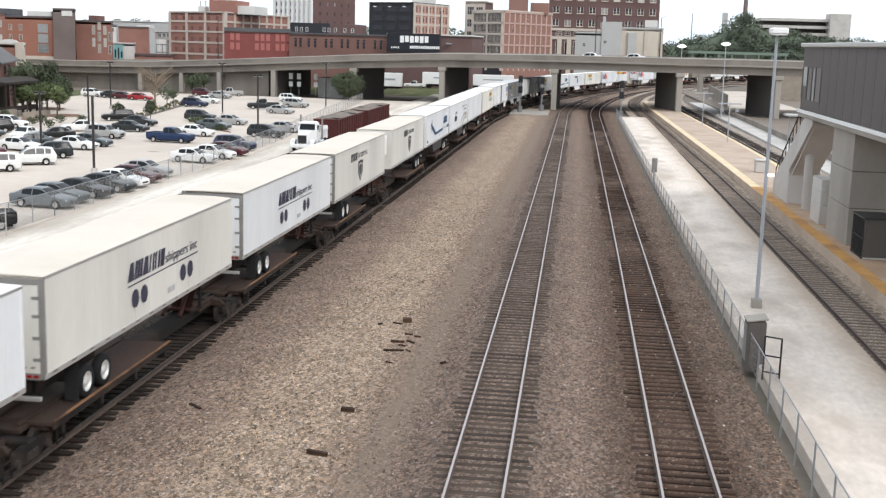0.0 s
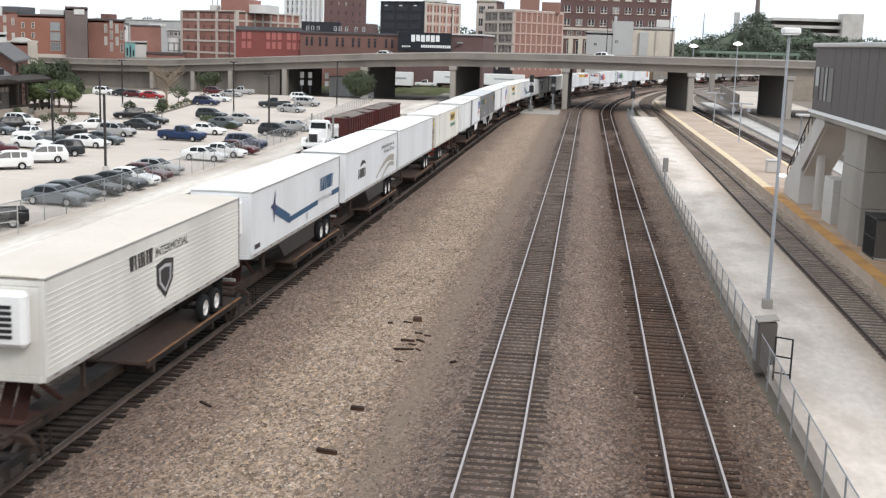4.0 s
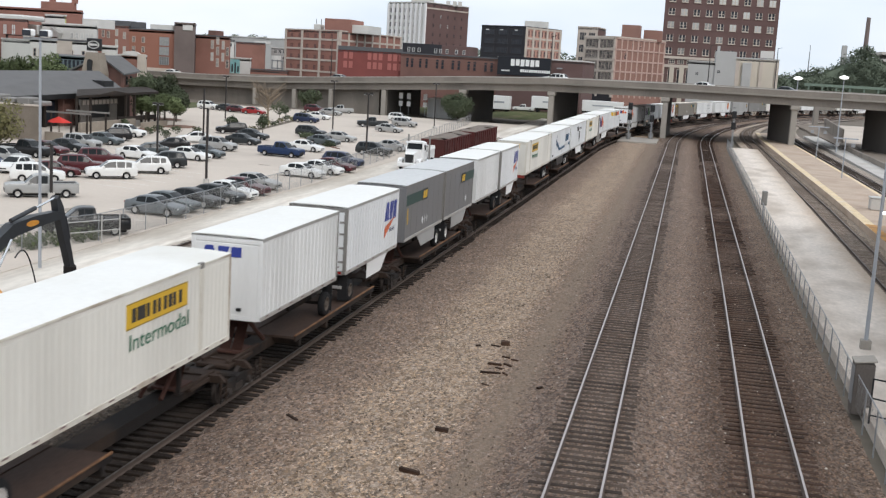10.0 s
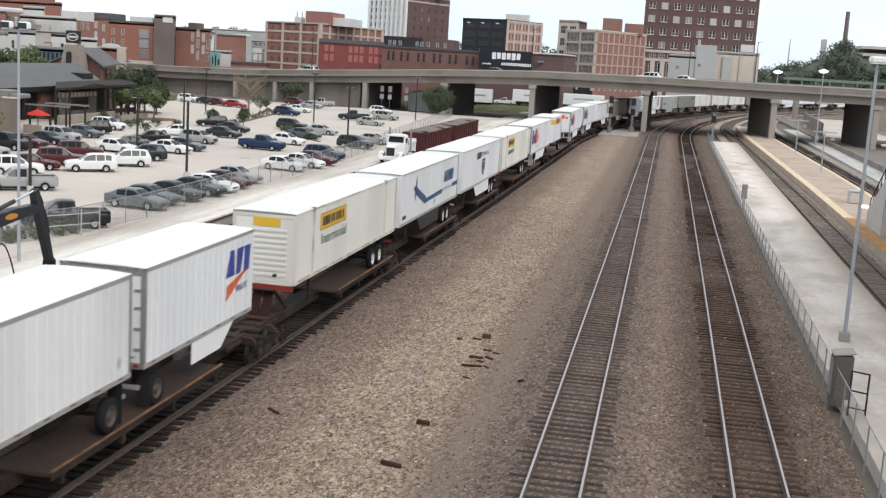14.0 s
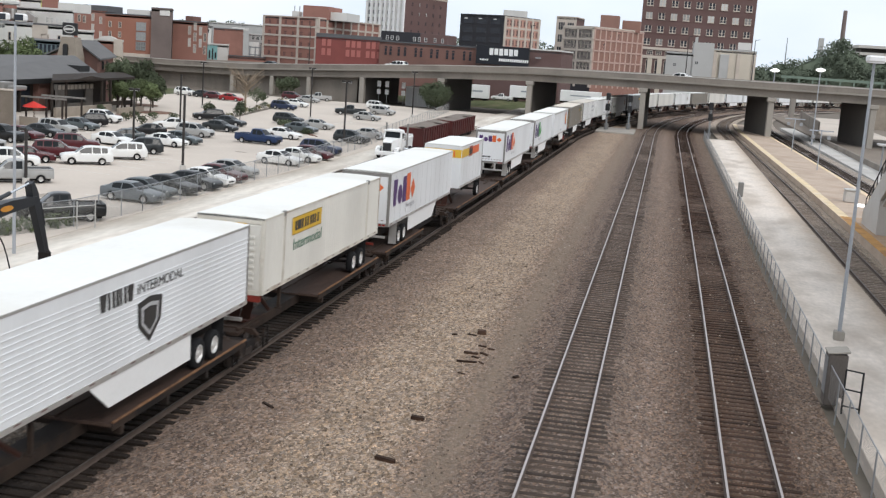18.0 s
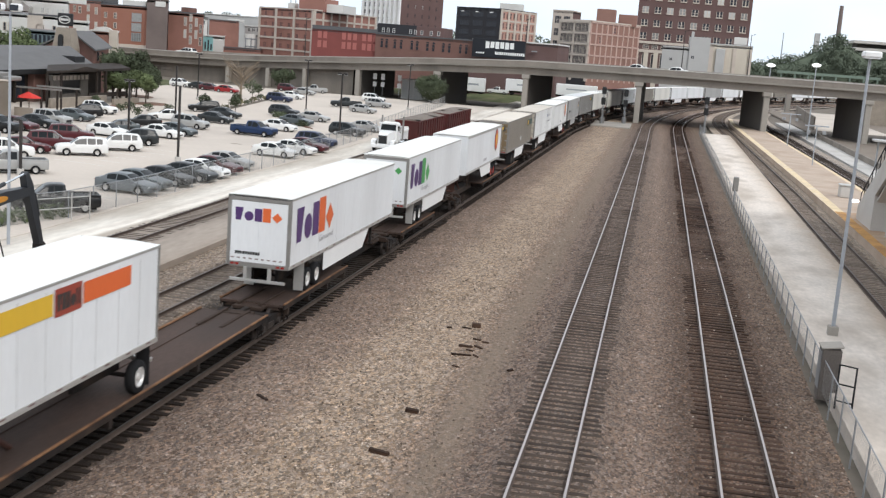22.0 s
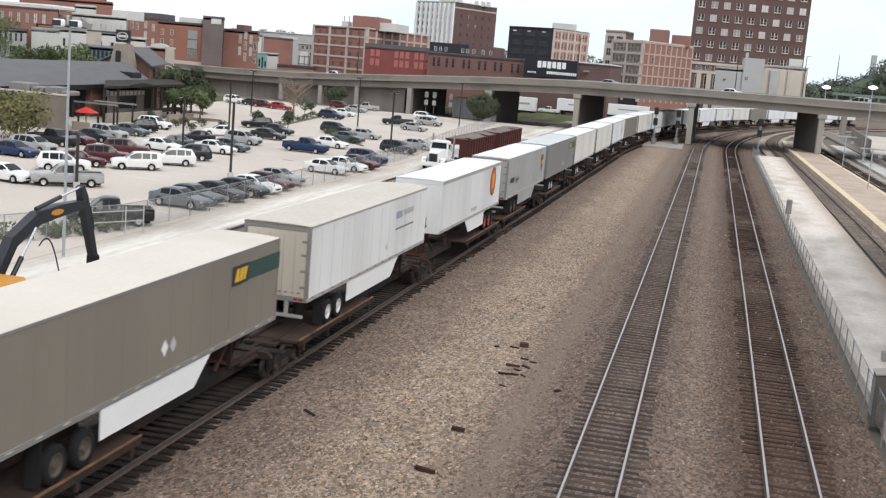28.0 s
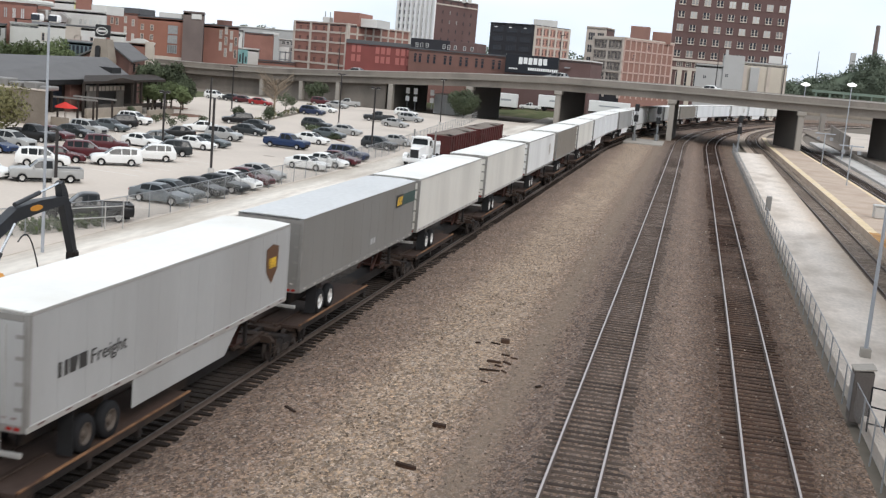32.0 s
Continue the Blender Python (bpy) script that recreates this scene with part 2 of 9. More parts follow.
GREY_B, TAN_B, BROWN_B = (0.21, 0.18, 0.16), (0.40, 0.31, 0.23), (0.17, 0.14, 0.12)
M = {
    # near-black from x -17.2 to -14.05: shade under the train, put into the stone colour
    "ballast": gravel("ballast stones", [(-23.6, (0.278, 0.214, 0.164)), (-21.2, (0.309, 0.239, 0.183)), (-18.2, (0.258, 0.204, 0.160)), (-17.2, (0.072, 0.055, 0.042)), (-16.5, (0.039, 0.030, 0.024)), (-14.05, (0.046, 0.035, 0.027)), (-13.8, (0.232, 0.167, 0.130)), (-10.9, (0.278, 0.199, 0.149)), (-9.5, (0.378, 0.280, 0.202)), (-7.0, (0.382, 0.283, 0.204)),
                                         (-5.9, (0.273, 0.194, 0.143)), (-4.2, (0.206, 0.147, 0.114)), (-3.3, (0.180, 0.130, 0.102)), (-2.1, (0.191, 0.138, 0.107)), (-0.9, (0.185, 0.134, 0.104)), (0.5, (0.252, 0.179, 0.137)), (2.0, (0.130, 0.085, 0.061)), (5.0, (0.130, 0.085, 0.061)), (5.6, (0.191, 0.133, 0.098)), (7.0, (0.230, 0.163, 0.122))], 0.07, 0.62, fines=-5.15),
    "dirt": mat("pale packed dirt road", (0.50, 0.45, 0.38), 0.95, 0, 0.22, 0.3, 3, 0.4, (0.33, 0.28, 0.225), 0.6, stretch=(1, 0.25, 1), bands=[(-31.8, (0.54, 0.485, 0.42)), (-30.9, (0.638, 0.592, 0.524)), (-29.9, (0.715, 0.669, 0.598)), (-29.2, (0.610, 0.555, 0.487)), (-28.5, (0.727, 0.682, 0.612)), (-27.9, (0.410, 0.359, 0.302)), (-27.0, (0.251, 0.211, 0.177)), (-26.0, (0.262, 0.222, 0.185)), (-25.2, (0.342, 0.291, 0.245)), (-23.6, (0.353, 0.299, 0.251)), (-22.6, (0.308, 0.257, 0.213))]),
    "earth": mat("dry earth", (0.17, 0.145, 0.12), 0.95, 0, 0.25, 0.08, 1.5, 0.4, (0.12, 0.11, 0.08), 0.6),
    "lot": mat("pale worn parking lot concrete", (0.555, 0.49, 0.425), 0.9, 0, 0.08, 0.12, 3, 0.1, (0.36, 0.32, 0.28), 0.5),
    "lot_patch": mat("dark oil-stained patch", (0.33, 0.29, 0.245), 0.9, 0, 0.15, 0.8, 5),
    "lot_line": mat("faded white paint", (0.66, 0.64, 0.6), 0.8, 0, 0.15, 3, 20),
    "platform": mat("pale dusty platform concrete", (0.6, 0.53, 0.46), 0.92, 0, 0.2, 0.5, 3.2, 0.15, (0.4, 0.335, 0.275), 0.75, stretch=(1.3, 0.6, 1), bands=[(5.0, (0.56, 0.49, 0.425)), (7.6, (0.62, 0.55, 0.48)), (9.4, (0.68, 0.61, 0.54)), (10.6, (0.60, 0.525, 0.45)), (11.3, (0.46, 0.375, 0.30)), (11.8, (0.40, 0.32, 0.25))], wander=1.6),
    "brickpave": mat("worn tan platform paving", (0.46, 0.365, 0.29), 0.9, 0, 0.2, 0.5, 8, 0.15, (0.36, 0.265, 0.195), 0.7),
    "yellow_edge": mat("worn yellow tactile paint", (0.66, 0.53, 0.34), 0.8, 0, 0.3, 1.6, 14, 0.1, (0.64, 0.55, 0.45), 0.95),
    "concrete": mat("weathered grey concrete", (0.33, 0.305, 0.27), 0.9, 0, 0.12, 0.4, 6, 0.15, (0.22, 0.2, 0.18), 0.7, stretch=(1, 1, 0.4)),
    "concrete_pale": mat("pale cast concrete", (0.5, 0.48, 0.45), 0.85, 0, 0.08, 0.5, 8, 0.1, (0.38, 0.34, 0.3), 0.5),
    "concrete_brown": mat("brown-grey concrete for grime and shade", (0.25, 0.222, 0.192), 0.9, 0, 0.15, 0.3, 6, 0.1, (0.13, 0.115, 0.1), 0.7, stretch=(1, 1, 0.4)),
    # darker copy of the concrete: soot, and shade under the bridge put into the colour
    "concrete_dark": mat("concrete darkened for soot and shade", (0.1, 0.092, 0.085), 0.9, 0, 0.15, 0.3, 6, 0.1, (0.1, 0.09, 0.08), 0.6),
    "tie": mat("creosoted tie wood", (0.05, 0.03, 0.021), 0.9, 0, 0.35, 2, 25, 0.4, (0.09, 0.046, 0.026), 0.6, per=0.45, stretch=(1, 6, 6)),
    "tie_old": mat("greyed tie wood", (0.068, 0.05, 0.039), 0.9, 0, 0.35, 2, 25, 0.4, (0.055, 0.038, 0.03), 0.6, per=0.4, stretch=(1, 6, 6)),
    "tie_black": mat("greasy black tie wood", (0.026, 0.019, 0.015), 0.9, 0, 0.3, 2, 25, 0.4, (0.04, 0.027, 0.02), 0.6, per=0.35, stretch=(1, 6, 6)),
    "rust_pave": mat("rust-stained platform paving", (0.37, 0.255, 0.17), 0.9, 0, 0.3, 0.7, 8, 0.15, (0.42, 0.34, 0.27), 0.9),
    "rust_edge": mat("rusty orange tactile edging", (0.47, 0.255, 0.085), 0.85, 0, 0.3, 0.9, 14, 0.15, (0.3, 0.16, 0.08), 0.8),
    "tie_pale": mat("bleached tie wood", (0.17, 0.135, 0.11), 0.9, 0, 0.25, 2, 25, 0.3, (0.12, 0.095, 0.08), 0.6, per=0.3, stretch=(1, 6, 6)),
    "bridge_conc": mat("streaked bridge concrete", (0.285, 0.262, 0.23), 0.9, 0, 0.2, 0.35, 5, 0.15, (0.17, 0.155, 0.135), 0.75, stretch=(0.12, 0.12, 2.2)),
    "yard": mat("worn yard paving", (0.215, 0.18, 0.148), 0.9, 0, 0.15, 0.15, 3, 0.1, (0.2, 0.175, 0.15), 0.7),
    "gravel_brown": gravel("brown platform track gravel", [(9, (0.47, 0.385, 0.305)), (12.0, (0.36, 0.285, 0.225)), (13.4, (0.34, 0.27, 0.21)), (15, (0.42, 0.345, 0.27)), (24, (0.40, 0.34, 0.285))], 0.075, 0.35),
    "rail": mat("rusty rail web", (0.10, 0.075, 0.062), 0.8, 0.2, 0.2, 2, 20),
    "rail_dull": mat("dull rail head", (0.11, 0.092, 0.08), 0.5, 0.5, 0.15, 1, 6),
    "rail_top": mat("polished rail head", (0.42, 0.375, 0.36), 0.42, 0.6, 0.1, 1, 6),
    "steel": mat("galvanised steel", (0.30, 0.31, 0.32), 0.5, 0.5, 0.1, 3, 20),
    "pole": mat("grey painted pole", (0.36, 0.38, 0.41), 0.5, 0.2, 0.08, 1, 10),
    "pole_dark": mat("dark bronze pole", (0.035, 0.03, 0.028), 0.5, 0.3, 0.1, 1, 10),
    "lamp_lit": mat("white lamp glass", (0.85, 0.86, 0.86), 0.2, 0, 0.03, 2, 8),
    "rust": mat("rusty orange sill", (0.2, 0.105, 0.055), 0.8, 0.1, 0.35, 1.6, 12, 0.2, (0.07, 0.04, 0.028), 0.95),
    "deck": mat("red-brown worn car deck", (0.065, 0.042, 0.033), 0.75, 0.05, 0.3, 0.8, 9, 0.2, (0.045, 0.033, 0.028), 0.8, stretch=(1, 0.3, 1)),
    "frame": mat("grimy black steel", (0.02, 0.017, 0.016), 0.75, 0.2, 0.3, 1.5, 12, 0.1, (0.075, 0.05, 0.036), 0.6),
    "rust_dark": mat("dark rusty casting", (0.045, 0.03, 0.023), 0.85, 0.05, 0.3, 2, 14, 0.2, (0.03, 0.022, 0.018), 0.7),
    "hitch": mat("oxide red hitch", (0.075, 0.036, 0.028), 0.8, 0.1, 0.25, 2, 14, 0.1),
    "wheel_rim": mat("white wheel rim", (0.62, 0.61, 0.59), 0.4, 0.3, 0.15, 3, 20),
    "rim_dark": mat("dirty steel rim", (0.10, 0.082, 0.068), 0.6, 0.2, 0.25, 3, 20),
    "load": mat("dusty brown-grey scrap load", (0.2, 0.17, 0.145), 0.95, 0, 0.3, 1.5, 9, 0.6, (0.12, 0.1, 0.085), 0.6),
    "rim_red": mat("red wheel rim", (0.42, 0.05, 0.035), 0.5, 0.1, 0.15, 3, 20),
    "tyre": mat("tyre rubber", (0.013, 0.013, 0.014), 0.85, 0, 0.2, 3, 25),
    "railwheel": mat("greasy rail wheel", (0.06, 0.05, 0.045), 0.6, 0.4, 0.2, 3, 20),
    "alu": mat("dull aluminium trim", (0.50, 0.49, 0.47), 0.45, 0.55, 0.12, 1.5, 20),
    "container_trim": mat("scuffed cream container frame", (0.62, 0.59, 0.52), 0.6, 0, 0.12, 1.2, 14, 0, (0.22, 0.13, 0.07), 0.7),
    "chassis_red": mat("rusty red chassis paint", (0.23, 0.035, 0.025), 0.7, 0, 0.2, 2, 18, 0, (0.1, 0.04, 0.025), 0.7),
    "rust_door": mat("rust-stained container door", (0.5, 0.43, 0.31), 0.7, 0, 0.15, 2.6, 14, 0, (0.08, 0.045, 0.025), 0.95, stretch=(1, 1, 0.4)),
    "alu_dark": mat("grimy grey trim", (0.25, 0.24, 0.225), 0.6, 0.3, 0.15, 1.5, 20),
    "reflect": mat("dark red and white marker tape", (0.17, 0.11, 0.1), 0.5, 0, 0.3, 4, 30),
    "reflect_pale": mat("pale marker tape", (0.46, 0.43, 0.4), 0.5, 0, 0.3, 4, 30),
    "seam": mat("grey sealed panel joint", (0.50, 0.505, 0.50), 0.7, 0, 0.2, 1.5, 12),
    "roofwhite": mat("white trailer roof", (0.78, 0.78, 0.75), 0.6, 0, 0.05, 0.4, 5, 0, (0.6, 0.57, 0.5), 0.5),
    "roofpale": mat("pale grey metal trailer roof", (0.56, 0.57, 0.57), 0.6, 0, 0.1, 0.4, 5, 0, (0.45, 0.44, 0.42), 0.6, stretch=(1, 0.5, 1)),
    "roofgrey": mat("sooty grey trailer roof", (0.57, 0.52, 0.45), 0.7, 0, 0.12, 0.5, 5, 0, (0.38, 0.35, 0.31), 0.6, stretch=(1, 0.4, 1)),
    "rooftan": mat("dust-covered tan trailer roof", (0.66, 0.60, 0.52), 0.7, 0, 0.06, 0.4, 5, 0, (0.56, 0.5, 0.42), 0.6),
    "brick": mat("red brown brick", (0.300, 0.154, 0.124), 0.9, 0, 0.12, 0.25, 9, 0.1, (0.207, 0.110, 0.085), 0.6),
    "brick_dark": mat("dark brown brick", (0.14, 0.09, 0.084), 0.9, 0, 0.12, 0.25, 9, 0.1, (0.110, 0.067, 0.061), 0.5),
    "brick_orange": mat("orange brick", (0.275, 0.158, 0.128), 0.9, 0, 0.14, 0.2, 9, 0.1, (0.2, 0.12, 0.1), 0.7),
    "brick_red": mat("red painted brick", (0.217, 0.073, 0.066), 0.9, 0, 0.12, 0.25, 9, 0.1, (0.268, 0.085, 0.073), 0.6),
    "brick_pink": mat("weathered pinkish brick", (0.488, 0.287, 0.232), 0.9, 0, 0.1, 0.25, 9, 0.1, (0.415, 0.244, 0.207), 0.6),
    "stone_trim": mat("pale stone trim", (0.52, 0.46, 0.4), 0.85, 0, 0.1, 0.5, 9, 0.1, (0.4, 0.35, 0.3), 0.5),
    "white_wall": mat("off-white painted wall", (0.62, 0.61, 0.58), 0.8, 0, 0.07, 0.3, 6, 0, (0.46, 0.44, 0.41), 0.5),
    "grey_wall": mat("grey stucco wall", (0.43, 0.43, 0.42), 0.85, 0, 0.08, 0.2, 6, 0, (0.34, 0.34, 0.33), 0.5),
    "black_wall": mat("black painted wall", (0.035, 0.035, 0.04), 0.7, 0, 0.15, 0.4, 8),
    "roof_dark": mat("dark flat roof", (0.11, 0.11, 0.115), 0.9, 0, 0.15, 0.4, 8),
    "shingle": mat("grey shingle roof", (0.14, 0.138, 0.138), 0.9, 0, 0.12, 0.4, 8, 0.1, stretch=(1, 1, 4)),
    "window": glass_dark("dark window glass", (0.03, 0.035, 0.045)),
    "window_pale": mat("pale window blinds behind glass", (0.42, 0.43, 0.42), 0.25, 0, 0.25, 0.3, 2, per=0.5),
    "white_paint": mat("white paint", (0.8, 0.8, 0.79), 0.5, 0, 0.05, 1, 10),
    "mesh_dark": mat("dark perforated cladding", (0.115, 0.102, 0.096), 0.6, 0.2, 0.15, 0.8, 12, 0.1, stretch=(1, 1, 0.25)),
    "black": mat("black paint", (0.012, 0.012, 0.013), 0.5, 0, 0.1, 2, 12),
    "digger": mat("black boom paint", (0.02, 0.022, 0.026), 0.45, 0, 0.2, 2, 12),
    "digger_y": mat("construction yellow paint", (0.60, 0.26, 0.03), 0.5, 0, 0.1, 1.5, 12),
    "chrome": mat("chrome rod", (0.7, 0.71, 0.72), 0.2, 0.9, 0.05, 2, 10),
    "maroon": mat("dull maroon paint", (0.085, 0.022, 0.02), 0.7, 0, 0.2, 1, 10, 0.05, (0.05, 0.02, 0.018), 0.6),
    "leaf": mat("green leaves", (0.105, 0.13, 0.062), 0.7, 0, 0.35, 0.8, 6, per=0.3),
    "leaf_dark": mat("dark green leaves", (0.08, 0.096, 0.058), 0.7, 0, 0.35, 0.8, 6, per=0.3),
    # leaf green lightened: the haze of distance is put into the colour
    "leaf_far": mat("woods green paled for haze", (0.125, 0.15, 0.11), 0.8, 0, 0.22, 0.12, 0.8),
    "leaf_yellow": mat("yellow green leaves", (0.165, 0.155, 0.075), 0.7, 0, 0.35, 0.8, 6, per=0.3),
    "bark": mat("grey bark", (0.10, 0.08, 0.065), 0.9, 0, 0.25, 3, 20, 0.3),
    "twig": mat("pale bare twigs", (0.24, 0.19, 0.14), 0.9, 0, 0.2, 3, 20),
    "stone": mat("cut limestone blocks", (0.29, 0.25, 0.205), 0.9, 0, 0.18, 0.7, 6, 0.2, (0.21, 0.18, 0.15), 0.6),
    "wood": mat("brown timber", (0.13, 0.085, 0.055), 0.85, 0, 0.2, 1, 12, 0.1),
    "red_cloth": mat("red canvas", (0.55, 0.04, 0.03), 0.8, 0, 0.1, 1, 12),
    "tail": mat("red lamp lens", (0.3, 0.015, 0.012), 0.25, 0, 0.05, 2, 9),
    "head": mat("clear lamp lens", (0.65, 0.66, 0.66), 0.15, 0, 0.05, 2, 9),
    "car_glass": glass_dark("tinted car glass", (0.015, 0.018, 0.02), 0.06),
    "plastic": mat("black bumper plastic", (0.02, 0.02, 0.021), 0.6, 0, 0.1, 3, 12),
    "signal_red": mat("lit red signal lens", (0.6, 0.03, 0.02), 0.3, 0, 0.05, 2, 9),
    "grass": mat("rough grass", (0.085, 0.095, 0.042), 0.95, 0, 0.3, 0.5, 6, 0.3, (0.2, 0.17, 0.1), 0.6),
}


def paint(name, color, rough=0.45, dirt=0.35):
    """Trailer and car paint: even colour with faint dirt streaks."""
    if name not in M:
        grime = tuple(c * 0.6 + 0.05 * k for c, k in zip(color, (1.0, 0.9, 0.75)))
        M[name] = mat(name, color, rough, 0, 0.06, 0.6, 12, 0, grime, dirt, stretch=(1, 0.9, 0.22))
    return M[name]


def wire_mat():
    """Chain link: a diagonal weave of wire with the gaps left open."""
    m = bpy.data.materials.new("chain link wire")
    m.use_nodes = True
    n, l = m.node_tree.nodes, m.node_tree.links
    b = n["Principled BSDF"]
    b.inputs["Base Color"].default_value, b.inputs["Roughness"].default_value, b.inputs["Metallic"].default_value = (0.34, 0.34, 0.33, 1), 0.5, 0.5
    co = n.new("ShaderNodeTexCoord")
    tr, mx = n.new("ShaderNodeBsdfTransparent"), n.new("ShaderNodeMixShader")
    hits = []
    for tilt in (45, -45):
        mp, w = n.new("ShaderNodeMapping"), n.new("ShaderNodeTexWave")
        mp.inputs["Rotation"].default_value = (radians(tilt), 0, 0)
        w.bands_direction = "Y"
        w.inputs["Scale"].default_value = 5.0
        l.new(co.outputs["Object"], mp.inputs["Vector"])
        l.new(mp.outputs["Vector"], w.inputs["Vector"])
        g = n.new("ShaderNodeMath")
        g.operation = "GREATER_THAN"
        g.inputs[1].default_value = 0.945
        l.new(w.outputs["Fac"], g.inputs[0])
        hits.append(g.outputs[0])
    top = n.new("ShaderNodeMath")
    top.operation = "MAXIMUM"
    l.new(hits[0], top.inputs[0])
    l.new(hits[1], top.inputs[1])
    l.new(top.outputs[0], mx.inputs[0])
    l.new(tr.outputs[0], mx.inputs[1])
    l.new(b.outputs[0], mx.inputs[2])
    l.new(mx.outputs[0], n["Material Output"].inputs["Surface"])
    return m


for _n in ("leaf", "leaf_dark", "leaf_yellow", "leaf_far"):
    M[_n].node_tree.nodes["Principled BSDF"].inputs["Specular IOR Level"].default_value = 0.1
for _n, _v in (("window", 0.28), ("car_glass", 0.14)):
    M[_n].node_tree.nodes["Principled BSDF"].inputs["Specular IOR Level"].default_value = _v
M["wire"] = wire_mat()
def stone_mat():
    """Loose stones, each with a tone of its own."""
    m = mat("loose stones", (0.27, 0.21, 0.165), 0.95, 0, 0.2, 2, 20)
    n, l = m.node_tree.nodes, m.node_tree.links
    g, r = n.new("ShaderNodeNewGeometry"), n.new("ShaderNodeValToRGB")
    r.color_ramp.elements[0].color, r.color_ramp.elements[1].color = (0.1, 0.075, 0.06, 1), (0.34, 0.28, 0.23, 1)
    e = r.color_ramp.elements.new(0.93)
    e.color = (0.3, 0.235, 0.185, 1)
    r.color_ramp.elements[-1].color = (0.55, 0.5, 0.44, 1)
    l.new(g.outputs["Random Per Island"], r.inputs["Fac"])
    l.new(r.outputs["Color"], n["Principled BSDF"].inputs["Base Color"])
    return m


M["stone_loose"] = stone_mat()
M["lamp_on"] = mat("lit white lamp glass", (0.9, 0.9, 0.88), 0.2, 0, 0.02, 2, 8)
M["lamp_on"].node_tree.nodes["Principled BSDF"].inputs["Emission Color"].default_value = (1.0, 0.98, 0.95, 1)
M["lamp_on"].node_tree.nodes["Principled BSDF"].inputs["Emission Strength"].default_value = 1.6

# ---- mesh helpers ----


class Shape:
    """Collects boxes, tubes and loops into one mesh; each face remembers the material in use."""

    def __init__(self):
        self.v, self.f, self.k, self.now = [], [], [], 0

    def use(self, i):
        self.now = i
        return self

    def add(self, verts, faces):
        o = len(self.v)
        self.v += [tuple(p) for p in verts]
        self.f += [tuple(i + o for i in q) for q in faces]
        self.k += [self.now] * len(faces)
        return self

    def box(self, x0, x1, y0, y1, z0, z1, c=0.0):
        """A box; c cuts its edges."""
        if not c:
            return self.add([(x0, y0, z0), (x1, y0, z0), (x1, y1, z0), (x0, y1, z0), (x0, y0, z1), (x1, y0, z1), (x1, y1, z1), (x0, y1, z1)],
                            [(3, 2, 1, 0), (4, 5, 6, 7), (0, 1, 5, 4), (1, 2, 6, 5), (2, 3, 7, 6), (3, 0, 4, 7)])
        c = min(c, (x1 - x0) / 2.1, (y1 - y0) / 2.1, (z1 - z0) / 2.1)
        ring = [(x0 + c, y0), (x1 - c, y0), (x1, y0 + c), (x1, y1 - c), (x1 - c, y1), (x0 + c, y1), (x0, y1 - c), (x0, y0 + c)]
        mx, my = (x0 + x1) / 2, (y0 + y1) / 2
        def inset(p):
            return (p[0] + (c if p[0] < mx else -c) * (abs(p[0] - mx) > abs(x1 - x0) / 2 - c * 0.5), p[1] + (c if p[1] < my else -c) * (abs(p[1] - my) > abs(y1 - y0) / 2 - c * 0.5))
        inner = [inset(p) for p in ring]
        return self.loft([[(*p, z0) for p in inner], [(*p, z0 + c) for p in ring], [(*p, z1 - c) for p in ring], [(*p, z1) for p in inner]])

    def loft(self, rings, cap=True, closed=True):
        n = len(rings[0])
        faces = []
        for a in range(len(rings) - 1):
            for i in range(n if closed else n - 1):
                j = (i + 1) % n
                faces.append((a * n + i, a * n + j, (a + 1) * n + j, (a + 1) * n + i))
        if cap:
            faces.append(tuple(range(n - 1, -1, -1)))
            faces.append(tuple((len(rings) - 1) * n + i for i in range(n)))
        return self.add([p for r in rings for p in r], faces)

    def tube(self, p0, p1, r0, r1=None, n=8):
        r1 = r0 if r1 is None else r1
        p0, p1 = Vector(p0), Vector(p1)
        d = (p1 - p0).normalized()
        u = d.cross(Vector((0, 0, 1)) if abs(d.z) < 0.9 else Vector((1, 0, 0))).normalized()
        w = d.cross(u)
        a = [(math.cos(math.tau * i / n), math.sin(math.tau * i / n)) for i in range(n)]
        return self.loft([[p + (u * c + w * s) * r for c, s in a] for p, r in ((p0, r0), (p1, r1))])

    def prism(self, pts, axis, a0, a1):
        """An outline drawn in the plane across the axis, drawn out from a0 to a1."""
        def put(p, a):
            return (a, p[0], p[1]) if axis == "x" else (p[0], a, p[1]) if axis == "y" else (p[0], p[1], a)
        return self.loft([[put(p, a0) for p in pts], [put(p, a1) for p in pts]])

    def mesh(self, name, mats, smooth=False):
        me = bpy.data.meshes.new(name)
        me.from_pydata(self.v, [], self.f)
        for m in mats if isinstance(mats, (list, tuple)) else [mats]:
            me.materials.append(m)
        me.polygons.foreach_set("material_index", self.k)
        if smooth:
            me.polygons.foreach_set("use_smooth", [True] * len(self.f))
        bm = bmesh.new()
        bm.from_mesh(me)
        bmesh.ops.recalc_face_normals(bm, faces=bm.faces)
        bm.to_mesh(me)
        bm.free()
        return me


def part(name, shape, mats, parent=None, label="", m=None, smooth=False):
    """One mesh object under a thing or a part."""
    ob = new(name, shape.mesh(name, mats, smooth) if isinstance(shape, Shape) else shape)
    ob.parent = parent
    if m is not None:
        ob.matrix_basis = m
    if label:
        ob["label"] = label
    return ob


def thing(name, label, category, group="", m=None):
    ob = new(name)
    ob.empty_display_size = 0.3
    if m is not None:
        ob.matrix_basis = m
    return tagged(ob, label, category, group)


